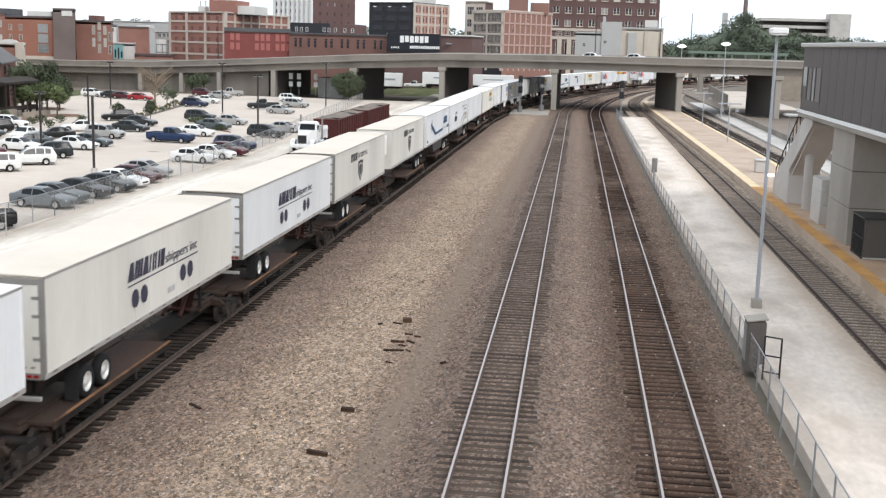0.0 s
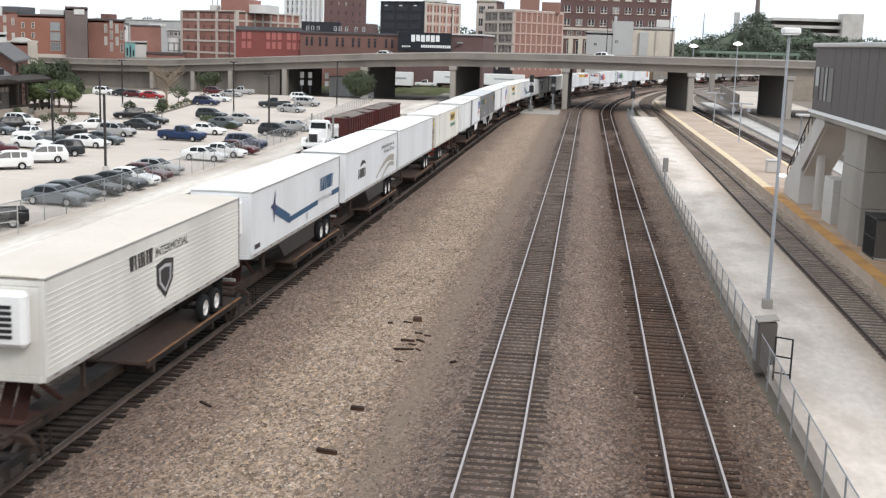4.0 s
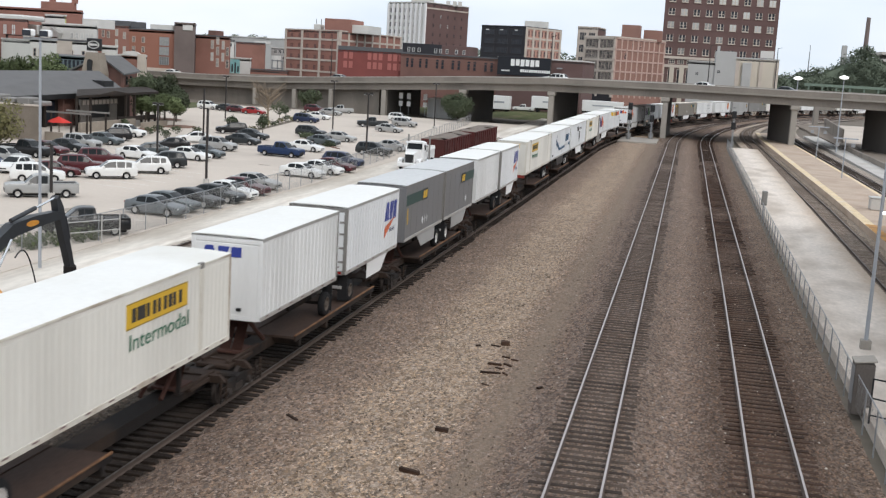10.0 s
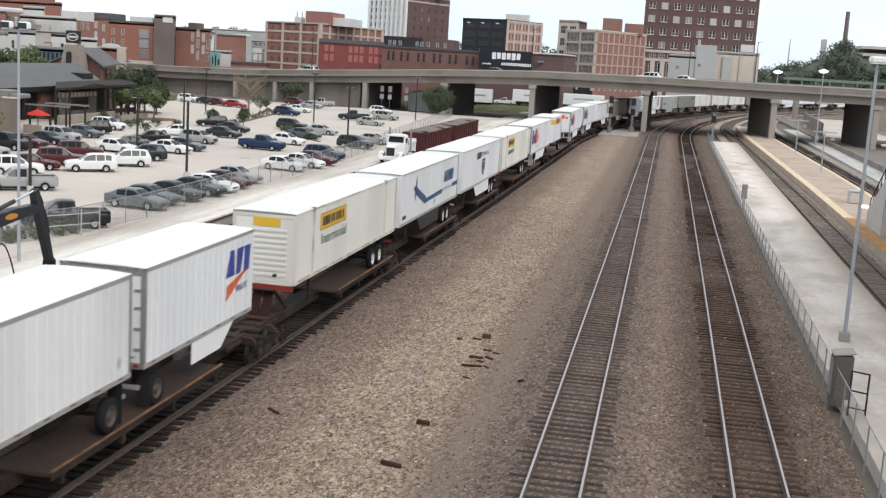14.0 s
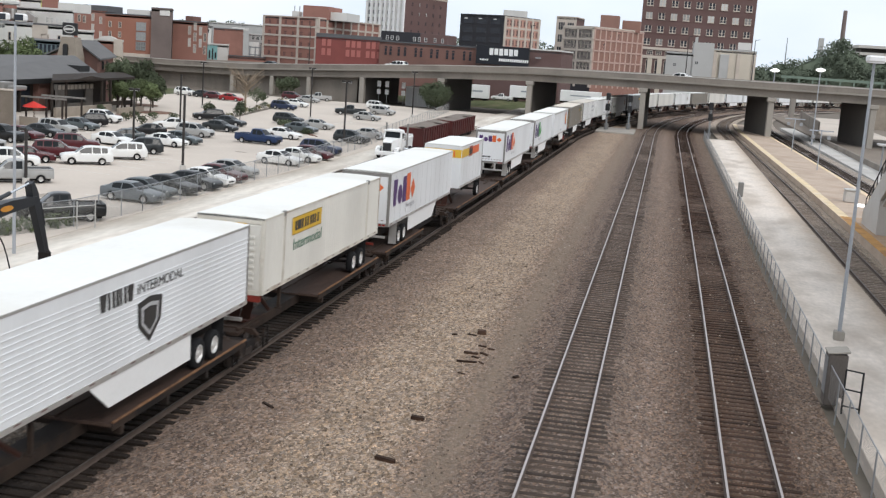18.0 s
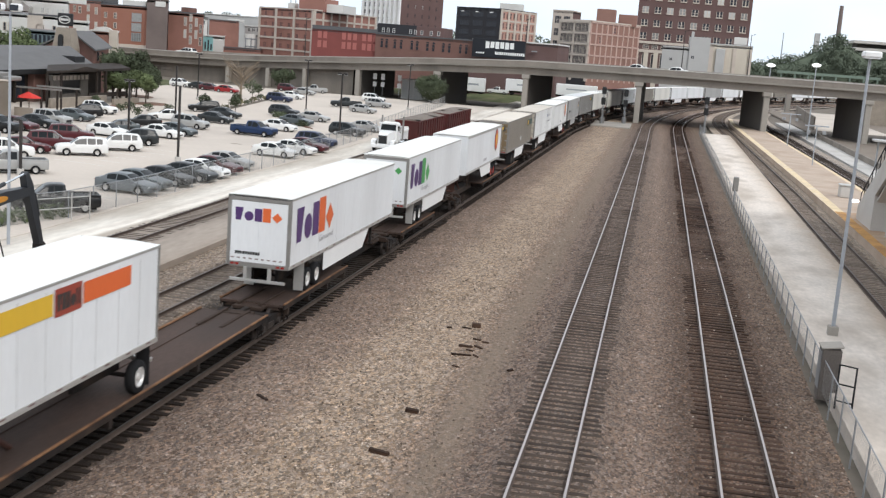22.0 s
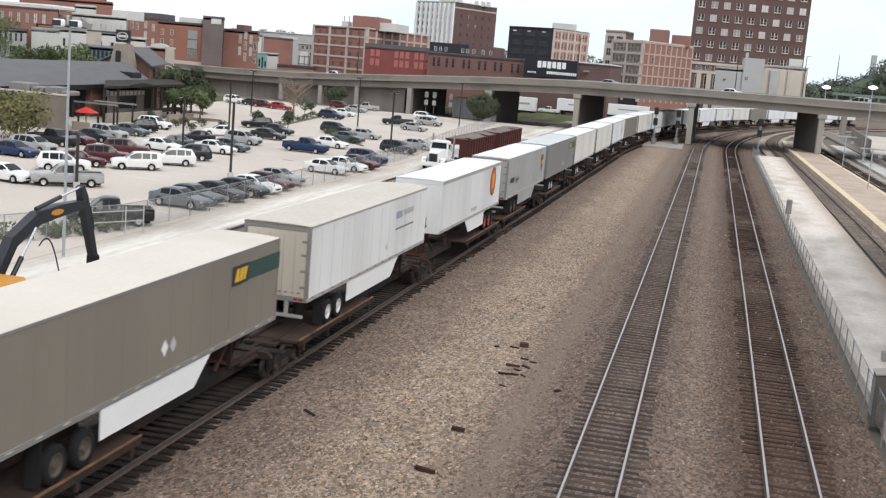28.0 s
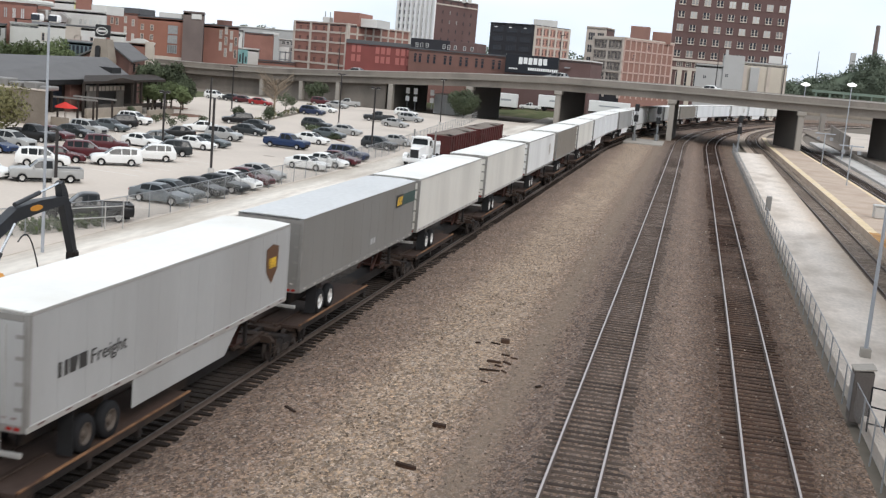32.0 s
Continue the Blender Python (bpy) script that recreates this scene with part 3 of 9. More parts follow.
def structure(name, shape, mats, label, category, smooth=False):
    return tagged(part(name, shape, mats, smooth=smooth), label, category, kind="structure")


def words(text, height, material, name="lettering", slant=0.0, width=None):
    """Flat letters of the built-in font in the yz plane, reading along +y on a side that faces +x."""
    cu = bpy.data.curves.new(name, "FONT")
    cu.body, cu.size, cu.shear, cu.extrude = text, height * 1.4, slant, 0.002
    tmp = bpy.data.objects.new(name, cu)
    scene.collection.objects.link(tmp)
    bpy.context.view_layer.update()
    me = bpy.data.meshes.new_from_object(tmp.evaluated_get(bpy.context.evaluated_depsgraph_get()))
    bpy.data.objects.remove(tmp)
    xs = [v.co.x for v in me.vertices]
    k = (width / (max(xs) - min(xs))) if width else 1
    for v in me.vertices:
        v.co = (v.co.z, (v.co.x - min(xs)) * k, v.co.y)
    me.materials.clear()
    me.materials.append(material)
    return me


# ---- the lie of the tracks: centre lines x(y), straight and then bending to +x ----


def bend(y, y0, r):
    return max(0.0, y - y0) ** 2 / (2 * r)


def track_train(y): return -15.4 + 0.01 * y + bend(y, 165, 570)
def track_siding(y): return -19.85 + 0.01 * y + bend(y, 165, 570) + 0.02 * max(0, y - 60)
def track_spur(y): return -26.3 - 0.0105 * y
def track_main(y): return -2.15 + bend(y, 193, 530)
def track_second(y): return 3.5 - 0.002 * max(0, y - 60) + bend(y, 198, 500)
def track_platform(y): return 12.7 - 0.011 * max(0, y - 110) + bend(y, 222, 420)
def track_outer(y): return 22.3 - 0.012 * max(0, y - 110) + bend(y, 240, 420)


TRACKS = [(track_train, -0.22), (track_siding, 0.0), (track_main, 0.0), (track_second, -0.2), (track_platform, -0.02), (track_outer, -0.02)]


def sheet(x0, x1, y0, y1, z):
    s = Shape()
    return s.add([(x0, y0, z), (x1, y0, z), (x1, y1, z), (x0, y1, z)], [(0, 1, 2, 3)])


structure("ground", sheet(-3000, 3000, -1500, 4000, -0.5), M["earth"], "dry earth and rough grass reaching to the horizon", "ground")

# the ballast bed, lifted under each track and hollowed between them
bed = Shape()
ys = [-460 + 20 * i for i in range(23)] + [i * 2.0 for i in range(5, 60)] + [120 + i * 5.0 for i in range(70)]
ys = sorted(set(ys))
xs = [-23.5 + 0.35 * i for i in range(87)]
verts = []
for y in ys:
    off = bend(y, 190, 530)
    for x in xs:
        px_ = x + off
        h = -0.32 if px_ - off < 0.3 else -0.385
        for fx, z in TRACKS[:4]:
            d = abs(px_ - fx(y))
            h = max(h, (z - (0.17 if fx is track_main else 0.245 if fx is track_second else 0.205)) - max(0, d - 1.4) * 0.3) if d < 2.4 else h
        if px_ - off > 5.6:
            h = min(h, -0.4)
        d = abs(px_ - track_train(y))
        if d < 2.2:
            h = min(h, -0.43 + max(0, d - 1.5) * 0.16)
        calm = 0.3 if abs(px_ - track_main(y)) < 1.6 else 1.0
        h += calm * (0.035 * noise.noise((px_ * 0.8, y * 0.8, 0)) + 0.05 * noise.noise((px_ * 0.2, y * 0.12, 7)))
        verts.append((px_, y, h))
nx = len(xs)
bed.add(verts, [(a * nx + i, a * nx + i + 1, (a + 1) * nx + i + 1, (a + 1) * nx + i) for a in range(len(ys) - 1) for i in range(nx - 1)])
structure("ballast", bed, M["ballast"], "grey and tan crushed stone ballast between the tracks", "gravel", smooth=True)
trough = Shape()
for fx, w in ((track_platform, 2.6), (track_outer, 2.6)):
    row = [(fx(y) + sx * w, y, -0.2 + 0.02 * noise.noise((fx(y) + sx, y * 0.5, 3))) for y in range(-60, 420, 6) for sx in (-1, 0, 1)]
    trough.add(row, [(3 * a + i, 3 * a + i + 1, 3 * a + i + 4, 3 * a + i + 3) for a in range(79) for i in (0, 1)])
structure("ballast_platform", trough, M["gravel_brown"], "brown ballast under the platform tracks", "gravel", smooth=True)


def rails(fx, z, y0, y1, name, label, head="rail_top"):
    """Two running rails with foot, web and a polished head; sampled finely only on the bend."""
    yy = [y for y in [y0, 0, 60, 110, 150] if y0 <= y <= y1] + [y for y in range(165, 430, 6) if y <= y1]
    tr = tagged(thing(name, label, "railway track"), kind="structure")
    for side in (-1, 1):
        prof = [(-0.07, -0.16), (0.07, -0.16), (0.012, -0.13), (0.012, -0.045), (0.036, -0.035), (0.036, -0.004), (0.028, 0), (-0.028, 0), (-0.036, -0.004), (-0.036, -0.035), (-0.012, -0.045), (-0.012, -0.13)]
        s = Shape()
        s.loft([[(fx(y) + side * 0.7525 + u, y, z + w) for u, w in prof] for y in yy])
        n = len(prof)
        s.k = [1 if (i % n) in (5, 6, 7) and i < n * (len(yy) - 1) else 0 for i in range(len(s.f))]
        part("rail", s, [M["rail"], M[head]], tr)
    return tr


train_track = rails(track_train, -0.22, -460, 425, "railway_track", "dark greasy railway track carrying the moving freight train", "rail_dull")
siding = rails(track_siding, 0.0, -60, 425, "railway_track", "dull siding track beside the dirt road", "rail_dull")
spur = rails(track_spur, 0.135, 20, 180, "railway_track", "rusty spur track sunk in the dirt beside the road", "rail_dull")
main_track = rails(track_main, 0.0, -60, 425, "railway_track", "straight main track with bright worn rails")
second_track = rails(track_second, -0.2, -60, 425, "railway_track", "second main track with dark brown ties and bright rails")
platform_track = rails(track_platform, -0.02, -60, 425, "railway_track", "platform track with rusty rails between the platforms", "rail_dull")
outer_track = rails(track_outer, -0.02, -60, 425, "railway_track", "outer track beyond the island platform")

# ---- paved ground, west side ----
structure("dirt_road", Shape().box(-31.8, -22.6, -60, 330, -0.5, -0.03), M["dirt"], "pale packed dirt access road beside the railway", "road")
lot = Shape().box(-90, -31.8, 20, 222, -0.5, 0.0)
parking = structure("parking_lot", lot, M["lot"], "pale concrete parking lot full of cars", "parking lot")
marks = [(-44.5 - 0.1 * (k % 2), 84.0 + 2.75 * k, 5.0, 0) for k in range(6)] + [(-52.5, 92 + 2.75 * k, 4.8, 0) for k in range(14)] + [(-36.0, 69 + 2.9 * k, 4.6, 0) for k in range(13)] + [(-45.5, 140 + 3 * k, 4.6, 0) for k in range(4)] + [(-62.0, 96 + 2.8 * k, 4.4, 0) for k in range(10)]
for x, y, ln, a in marks:
    part("parking_line", Shape().box(-ln / 2, ln / 2, -0.055, 0.055, 0, 0.006), M["lot_line"], parking, m=pose(x, y, 0.0, 0, 0, -13))
part("parking_line", Shape().box(-5.5, 5.5, -0.06, 0.06, 0, 0.006), M["lot_line"], parking, m=pose(-46.2, 160.0, 0.0, 0, 0, 74))
rnd_lot = random.Random(8)
for k in range(9):
    x, y, q = rnd_lot.uniform(-80, -34), rnd_lot.uniform(66, 205), rnd_lot.uniform(0.4, 1.6)
    part("patch", Shape().add([(q * (0.7 + 0.5 * rnd_lot.random()) * math.cos(math.tau * i / 9), q * (0.4 + 0.4 * rnd_lot.random()) * math.sin(math.tau * i / 9), 0) for i in range(9)], [tuple(range(9))]), M["lot_patch"], parking, m=pose(x, y, 0.005, 0, 0, rnd_lot.uniform(0, 180)))
structure("verge", Shape().box(-150, -90, 20, 222, -0.5, -0.04), M["grass"], "rough grass beyond the parking lot", "grass")

# ---- platforms, east side ----
structure("platform_side", Shape().box(7.05, 11.6, -40, 196, -0.5, 0.02, 0.02), M["platform"], "pale concrete service platform beside the fence", "platform")
isl = Shape()
edge = []
for y in [35, 60, 90, 120, 150, 180, 205, 225, 250]:
    edge.append((track_platform(y) + 1.9, track_outer(y) - 2.0 - max(0, y - 150) * 0.006))
isl_y = [35, 60, 90, 120, 150, 180, 205, 225, 250]
isl.loft([[(a, y, -0.5), (b, y, -0.5), (b, y, 0.38), (a, y, 0.38)] for (a, b), y in zip(edge, isl_y)])
platform_island = structure("platform_island", isl, M["brickpave"], "island platform paved in tan brick", "platform")
for k, (side, w) in enumerate(((0, 0.8), (1, -0.5))):
    s = Shape()
    s.loft([[(e[side] + 0.02 * (1 - 2 * side), y, 0.36), (e[side] + w, y, 0.36), (e[side] + w, y, 0.386), (e[side] + 0.02 * (1 - 2 * side), y, 0.386)] for e, y in zip(edge, isl_y)])
    part("tactile_edge", s, M["yellow_edge"], platform_island, "worn yellow tactile edging")

def island_edge(y):
    """The island's track side at y."""
    return track_platform(y) + 1.9


for name, a, b, z, m, lab in (("stained_paving", 0.8, 2.6, 0.387, "rust_pave", "rust-stained paving by the stair"), ("stained_edge", 0.02, 0.8, 0.391, "rust_edge", "rusty orange tactile edging")):
    s = Shape()
    s.loft([[(island_edge(y) + a, y, 0.36), (island_edge(y) + b * (1 if y < 90 or a < 0.1 else 0.75), y, 0.36), (island_edge(y) + b * (1 if y < 90 or a < 0.1 else 0.75), y, z), (island_edge(y) + a, y, z)] for y in (35, 60, 76, 90, 97)])
    part(name, s, M[m], platform_island, lab)

# ---- the road bridge ----
BR = [(560, 89.2, 9.9), (300, 147, 9.9), (64, 199.5, 9.9), (40, 204.5, 9.9), (30, 207, 9.9), (18, 210, 9.8), (-4.5, 215.5, 9.7), (-26, 220.5, 9.35), (-44, 226, 8.5), (-62, 231, 7.35), (-76, 235, 6.5), (-90, 239, 5.7), (-108, 243, 5.3), (-150, 250, 5.1), (-420, 290, 5.1), (-700, 331.5, 5.1)]


def bridge_strip(dy0, dy1, z0, z1, name, mats, label=""):
    s = Shape()
    s.loft([[(x, y + dy0, z + z0), (x, y + dy1, z + z0), (x, y + dy1, z + z1), (x, y + dy0, z + z1)] for x, y, z in BR])
    return part(name, s, mats, bridge, label)


bridge = tagged(thing("road_bridge", "long weathered concrete road bridge crossing the tracks", "bridge"), kind="structure")
# near parapet and girders take a darker concrete: their shade is put into the colour
bridge_strip(0.0, 0.3, -0.95, 0.0, "parapet", M["concrete_brown"])
bridge_strip(-0.06, 0.36, -0.08, 0.05, "parapet_cap", M["concrete_pale"])
bridge_strip(27.4, 27.7, -0.9, 0.0, "parapet", M["concrete"])
bridge_strip(-0.3, 27.9, -1.25, -0.95, "deck", M["bridge_conc"])
for j in range(12):
    bridge_strip(0.5 + 2.35 * j, 0.9 + 2.35 * j, -2.6, -1.25, "girder", M["concrete_brown"])


def at_bridge(x):
    for (xa, ya, za), (xb, yb, zb) in zip(BR, BR[1:]):
        if xb <= x <= xa:
            k = (x - xa) / (xb - xa)
            return ya + k * (yb - ya), za + k * (zb - za)


for x in (34.4, 18, -4.3, -25.8, -44, -61.5, -74, -83, -93):
    y, z = at_bridge(x)
    pier = part("pier", Shape(), M["concrete"], bridge, "", pose(x, y, 0))
    w = 0.5 if x > -70 else 0.42
    s = Shape().box(-w, w, 0.3, 2.0, -0.5, z - 2.6, 0.08)
    if x > -60:
        s.box(-w - 0.25, w + 0.25, 0.0, 2.6, z - 3.35, z - 2.6, 0.1)
    # the bent's wall runs back askew under the deck, soot and shade in its colour
    k = -2.2 if x > 10 else 0.5 if x > -10 else 2.6
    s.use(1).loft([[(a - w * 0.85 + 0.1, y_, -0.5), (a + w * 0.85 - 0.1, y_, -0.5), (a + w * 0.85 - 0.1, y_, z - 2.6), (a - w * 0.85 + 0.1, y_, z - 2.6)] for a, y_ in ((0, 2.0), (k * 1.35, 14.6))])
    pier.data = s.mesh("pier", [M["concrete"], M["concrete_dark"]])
# dark back walls added under the spans, their shade put into the colour
for k, (xa, xb) in enumerate(((-65.5, -56.5),)):
    structure("wall_undercroft_%d" % (k + 1), Shape().box(xa, xb, 243 - 2 * k, 243.5 - 2 * k, -0.5, 6.3 - k * 0.5, 0.03), M["concrete_dark"], "dark wall added under the bridge, shade put into its colour", "wall")
# the solid wall under the west approach
s = Shape()
wall_pts = [(x, at_bridge(x)[0] + 2.3) for x in (-63, -76, -90, -108, -150)]
s.loft([[(x, y, -0.5), (x, y + 0.6, -0.5), (x, y + 0.6, at_bridge(x)[1] - 1.4), (x, y, at_bridge(x)[1] - 1.4)] for x, y in wall_pts])
structure("wall_approach", s, M["concrete_brown"], "grimy panelled wall under the bridge approach", "wall")

# loose stones standing proud of the ballast, thickest where the bed is seen from above
stones = Shape()
rnd_s = random.Random(21)
for k in range(11000):
    y = 17 + 75 * rnd_s.random() ** 1.7
    x = rnd_s.uniform(-13.0, 6.6)
    near_ties = min(abs(x - track_main(y)), abs(x - track_second(y)))
    if near_ties < 1.35 and rnd_s.random() < 0.75:
        continue
    base = -0.30 if x < 0.3 else -0.37
    if near_ties < 2.3:
        base += 0.06
    r = rnd_s.uniform(0.022, 0.05)
    p = [(x + r * rnd_s.uniform(-0.4, 0.4) + a * r * rnd_s.uniform(0.7, 1.4), y + b_ * r * rnd_s.uniform(0.7, 1.4), base + c * r * rnd_s.uniform(0.5, 1.0)) for a, b_, c in ((1, 0, 0), (0, 1, 0), (-1, 0, 0), (0, -1, 0), (0, 0, 1), (0, 0, -1))]
    stones.add(p, [(0, 1, 4), (1, 2, 4), (2, 3, 4), (3, 0, 4), (1, 0, 5), (2, 1, 5), (3, 2, 5), (0, 3, 5)])
tagged(part("loose_stones", stones, M["stone_loose"]), "loose pale and brown ballast stones", "stones", kind="stuff")
# ---- the train ----
LOW = -0.22
SPEED = 13.84
ARC = [0.0]
for i in range(1, 1400):
    ya, yb = -500 + i - 1.0, -500.0 + i
    ARC.append(ARC[-1] + math.hypot(1.0, track_train(yb) - track_train(ya)))


def on_track(s):
    """Place and heading at the distance s along the train's track; s is y on the straight."""
    u = s + ARC[500]
    lo, hi = 0, len(ARC) - 1
    while hi - lo > 1:
        mid = (lo + hi) // 2
        lo, hi = (mid, hi) if ARC[mid] <= u else (lo, mid)
    y = -500 + lo + (u - ARC[lo]) / (ARC[hi] - ARC[lo])
    x = track_train(y)
    return Vector((x, y, 0)), math.degrees(math.atan2(-(track_train(y + 0.5) - track_train(y - 0.5)), 1.0))


MOVING = []

WHEEL_MESH = {}


def road_wheel(parent, x, y, z, rim, r=0.5):
    """A truck wheel: tyre with a dished rim, axle along x."""
    if rim not in WHEEL_MESH:
        t = Shape()
        ring = [(-0.13, 0.3), (-0.13, 0.46), (-0.09, 0.5), (0.09, 0.5), (0.13, 0.46), (0.13, 0.3)]
        n = 16
        t.loft([[(u, math.cos(math.tau * i / n) * q, math.sin(math.tau * i / n) * q) for i in range(n)] for u, q in ring], cap=False)
        d = Shape()
        ring = [(0.12, 0.31), (0.125, 0.27), (0.05, 0.22), (0.05, 0.12), (0.13, 0.1), (0.14, 0.0)]
        d.loft([[(u, math.cos(math.tau * i / n) * q, math.sin(math.tau * i / n) * q) for i in range(n)] for u, q in ring], cap=False)
        WHEEL_MESH[rim] = (t.mesh("tyre", M["tyre"], True), d.mesh("rim", M[rim], False))
    t, d = WHEEL_MESH[rim]
    w = part("wheel", t, None, parent, m=pose(x, y, z))
    part("rim", d, None, w)
    return w


DECK = 1.02
FLOOR = 2.12


def plate(y0, y1, z0, z1, x=1.306, t=0.006, skew=0.0):
    """A flat patch on the side of a trailer; skew slides its top along y."""
    return Shape().loft([[(x, y0, z0), (x, y1, z0), (x, y1 + skew, z1), (x, y0 + skew, z1)], [(x + t, y0, z0), (x + t, y1, z0), (x + t, y1 + skew, z1), (x + t, y0 + skew, z1)]])


def letters(parent, y0, y1, z0, z1, color, n, name="lettering_bar", skew=0.0, end=None, heights=None):
    """Plain upright bars in place of writing; on the side, or on the near end."""
    w = (y1 - y0) / n
    s = Shape()
    for i in range(n):
        h = (heights[i % len(heights)] if heights else 1.0) * (z1 - z0)
        a, b = y0 + i * w, y0 + (i + 0.84) * w
        if end is None:
            q = plate(a, b, z0, z0 + h, skew=skew)
            s.add(q.v, q.f)
        else:
            s.box(a, b, end - 0.006, end, z0, z0 + h)
    return part(name, s, color, parent)


def brand(parent, spec, y0, y1, z0, z1, color, skew=0.0, end=None, x=1.306):
    """A brand's mark as a row of plain shapes: t and p tapering blocks, b block, u two uprights, l upright, o disc, d diamond; o and d stand lower. On the side, or on the near end."""
    wide = {"t": 1.1, "b": 0.8, "u": 1.0, "l": 0.38, "o": 1.0, "d": 1.0, "p": 0.9}
    unit = (y1 - y0) / sum(wide[c] + 0.12 for c in spec)
    y = y0
    for c in spec:
        w, hh = wide[c] * unit, (z1 - z0) * (0.74 if c in "od" else 1.0)
        outlines = []
        if c == "t":
            outlines = [[(0, 0), (1, 0), (0.76, 1), (0.24, 1)]]
        elif c in "bl":
            outlines = [[(0, 0), (1, 0), (1, 1), (0, 1)]]
        elif c == "u":
            outlines = [[(0, 0), (0.3, 0), (0.3, 1), (0, 1)], [(0.62, 0), (0.95, 0), (0.95, 1), (0.62, 1)]]
        elif c == "d":
            outlines = [[(0.5, 0), (1, 0.5), (0.5, 1), (0, 0.5)]]
        elif c == "p":
            outlines = [[(0.08, 0), (0.7, 0), (1, 1), (0, 1)]]
        else:
            outlines = [[(0.5 + 0.5 * math.cos(math.tau * i / 16), 0.5 + 0.5 * math.sin(math.tau * i / 16)) for i in range(16)]]
        for o in outlines:
            pts = [(y + u * w + v * skew * hh / (z1 - z0), z0 + v * hh) for u, v in o]
            if end is None:
                s = Shape().loft([[(x + e, a, b) for a, b in pts] for e in (0, 0.006)])
            else:
                s = Shape().loft([[(a, end - e, b) for a, b in pts] for e in (0, 0.006)])
            part("brand_shape", s, color, parent)
        y += w + 0.12 * unit


def diamond(parent, y, z, r, color):
    s = Shape().loft([[(1.305, y - r, z), (1.305, y, z - r * 1.2), (1.305, y + r, z), (1.305, y, z + r * 1.2)], [(1.311, y - r, z), (1.311, y, z - r * 1.2), (1.311, y + r, z), (1.311, y, z + r * 1.2)]])
    return part("placard", s, color, parent)


def disc(parent, y, z, ry, rz, color, name="emblem", x=1.306):
    n = 20
    s = Shape().loft([[(x + k, y + ry * math.cos(math.tau * i / n), z + rz * math.sin(math.tau * i / n)) for i in range(n)] for k in (0, 0.006)])
    return part(name, s, color, parent)


def trailer(s0, s1, label, side, roof="roofwhite", trim="alu", wheels="near", axles=2, rim="wheel_rim", skirt=None, skirt_mat=None, ribs=None, top=4.98,
            reefer=False, kind="semi_trailer", category="trailer", end_mat=None, doors=True, legs=True, bottom=None, rail_mat=None, tandem=2.7, rail=0.08, frame_mat=None, bumper="alu", bars=True, seams=False):
    """A box trailer riding on a rail car. Local y runs back along the train, the wheels stand at its near or far end."""
    ln = s1 - s0
    h = ln / 2
    body_m = side
    b0 = bottom or FLOOR
    t = thing(kind, label, category, "trailers on the train")
    s = Shape().box(-1.29, 1.29, -h + 0.03, h - 0.03, b0 + 0.12, top - 0.1, 0.02)
    part("body", s, body_m, t)
    # roof skin, slightly crowned, overhanging a little
    s = Shape().loft([[(-1.3, y, top - 0.1), (1.3, y, top - 0.1), (1.3, y, top - 0.03), (0.6, y, top + 0.012), (-0.6, y, top + 0.012), (-1.3, y, top - 0.03)] for y in (-h, h)])
    part("roof", s, M[roof], t)
    for sx in (-1, 1):
        part("top_rail", Shape().box(min(sx * 1.285, sx * 1.31), max(sx * 1.285, sx * 1.31), -h, h, top - 0.035 - rail, top - 0.035, 0.008), M[trim], t)
        part("bottom_rail", Shape().box(min(sx * 1.27, sx * 1.312), max(sx * 1.27, sx * 1.312), -h, h, b0, b0 + 0.16, 0.008), M[rail_mat or trim], t)
    # marker tape along the bottom rail
    s = Shape()
    k = int(ln / 1.1)
    for i in range(k):
        y = -h + (i + 0.5) * ln / k
        s.add(*_vf(plate(y - 0.14, y + 0.14, b0 + 0.085, b0 + 0.13, x=1.313, t=0.003)))
    dark_side = side in (G1, G2, G4)
    tape = M["reflect_pale" if dark_side else "reflect"]
    tagged(part("marker_tape", s, tape, t), kind="stuff")
    seam_m = M["seam"] if seams or ribs == "vert" else body_m
    if ribs == "vert":
        s = Shape()
        k = int(ln / 0.42)
        for i in range(1, k):
            y = -h + i * ln / k
            s.loft([[(1.289, y - 0.06, z), (1.289, y + 0.06, z), (1.312, y + 0.03, z), (1.312, y - 0.03, z)] for z in (b0 + 0.16, top - 0.23)])
        tagged(part("side_ribs", s, body_m, t), kind="stuff")
        s = Shape()
        for i in range(1, k):
            y = -h + i * ln / k
            s.box(1.289, 1.293, y - 0.085, y - 0.058, b0 + 0.16, top - 0.2)
        tagged(part("panel_joints", s, seam_m, t), kind="stuff")
    elif ribs == "corrugated":
        s = Shape()
        k = int(ln / 0.3)
        for i in range(k):
            y = -h + 0.15 + (i + 0.25) * (ln - 0.3) / k
            s.loft([[(1.288, y - 0.05, z), (1.288, y + 0.11, z), (1.303, y + 0.075, z), (1.303, y - 0.015, z)] for z in (b0 + 0.16, top - 0.23)])
        tagged(part("side_ribs", s, body_m, t), kind="stuff")
    elif ribs == "horiz":
        s = Shape()
        z = b0 + 0.35
        while z < top - 0.35:
            s.box(1.288, 1.305, -h + 0.05, h - 0.05, z - 0.02, z + 0.02, 0.006)
            z += 0.155
        tagged(part("side_ribs", s, body_m, t), kind="stuff")
    else:
        s = Shape()
        k = int(ln / 1.22)
        for i in range(1, k):
            y = -h + i * ln / k
            s.box(1.289, 1.294, y - 0.012, y + 0.012, b0 + 0.16, top - 0.23)
        tagged(part("panel_joints", s, seam_m, t), kind="stuff")
    # the two ends: rear door with frame and bars, nose with lamps or a cooling unit
    near_rear = wheels == "near"
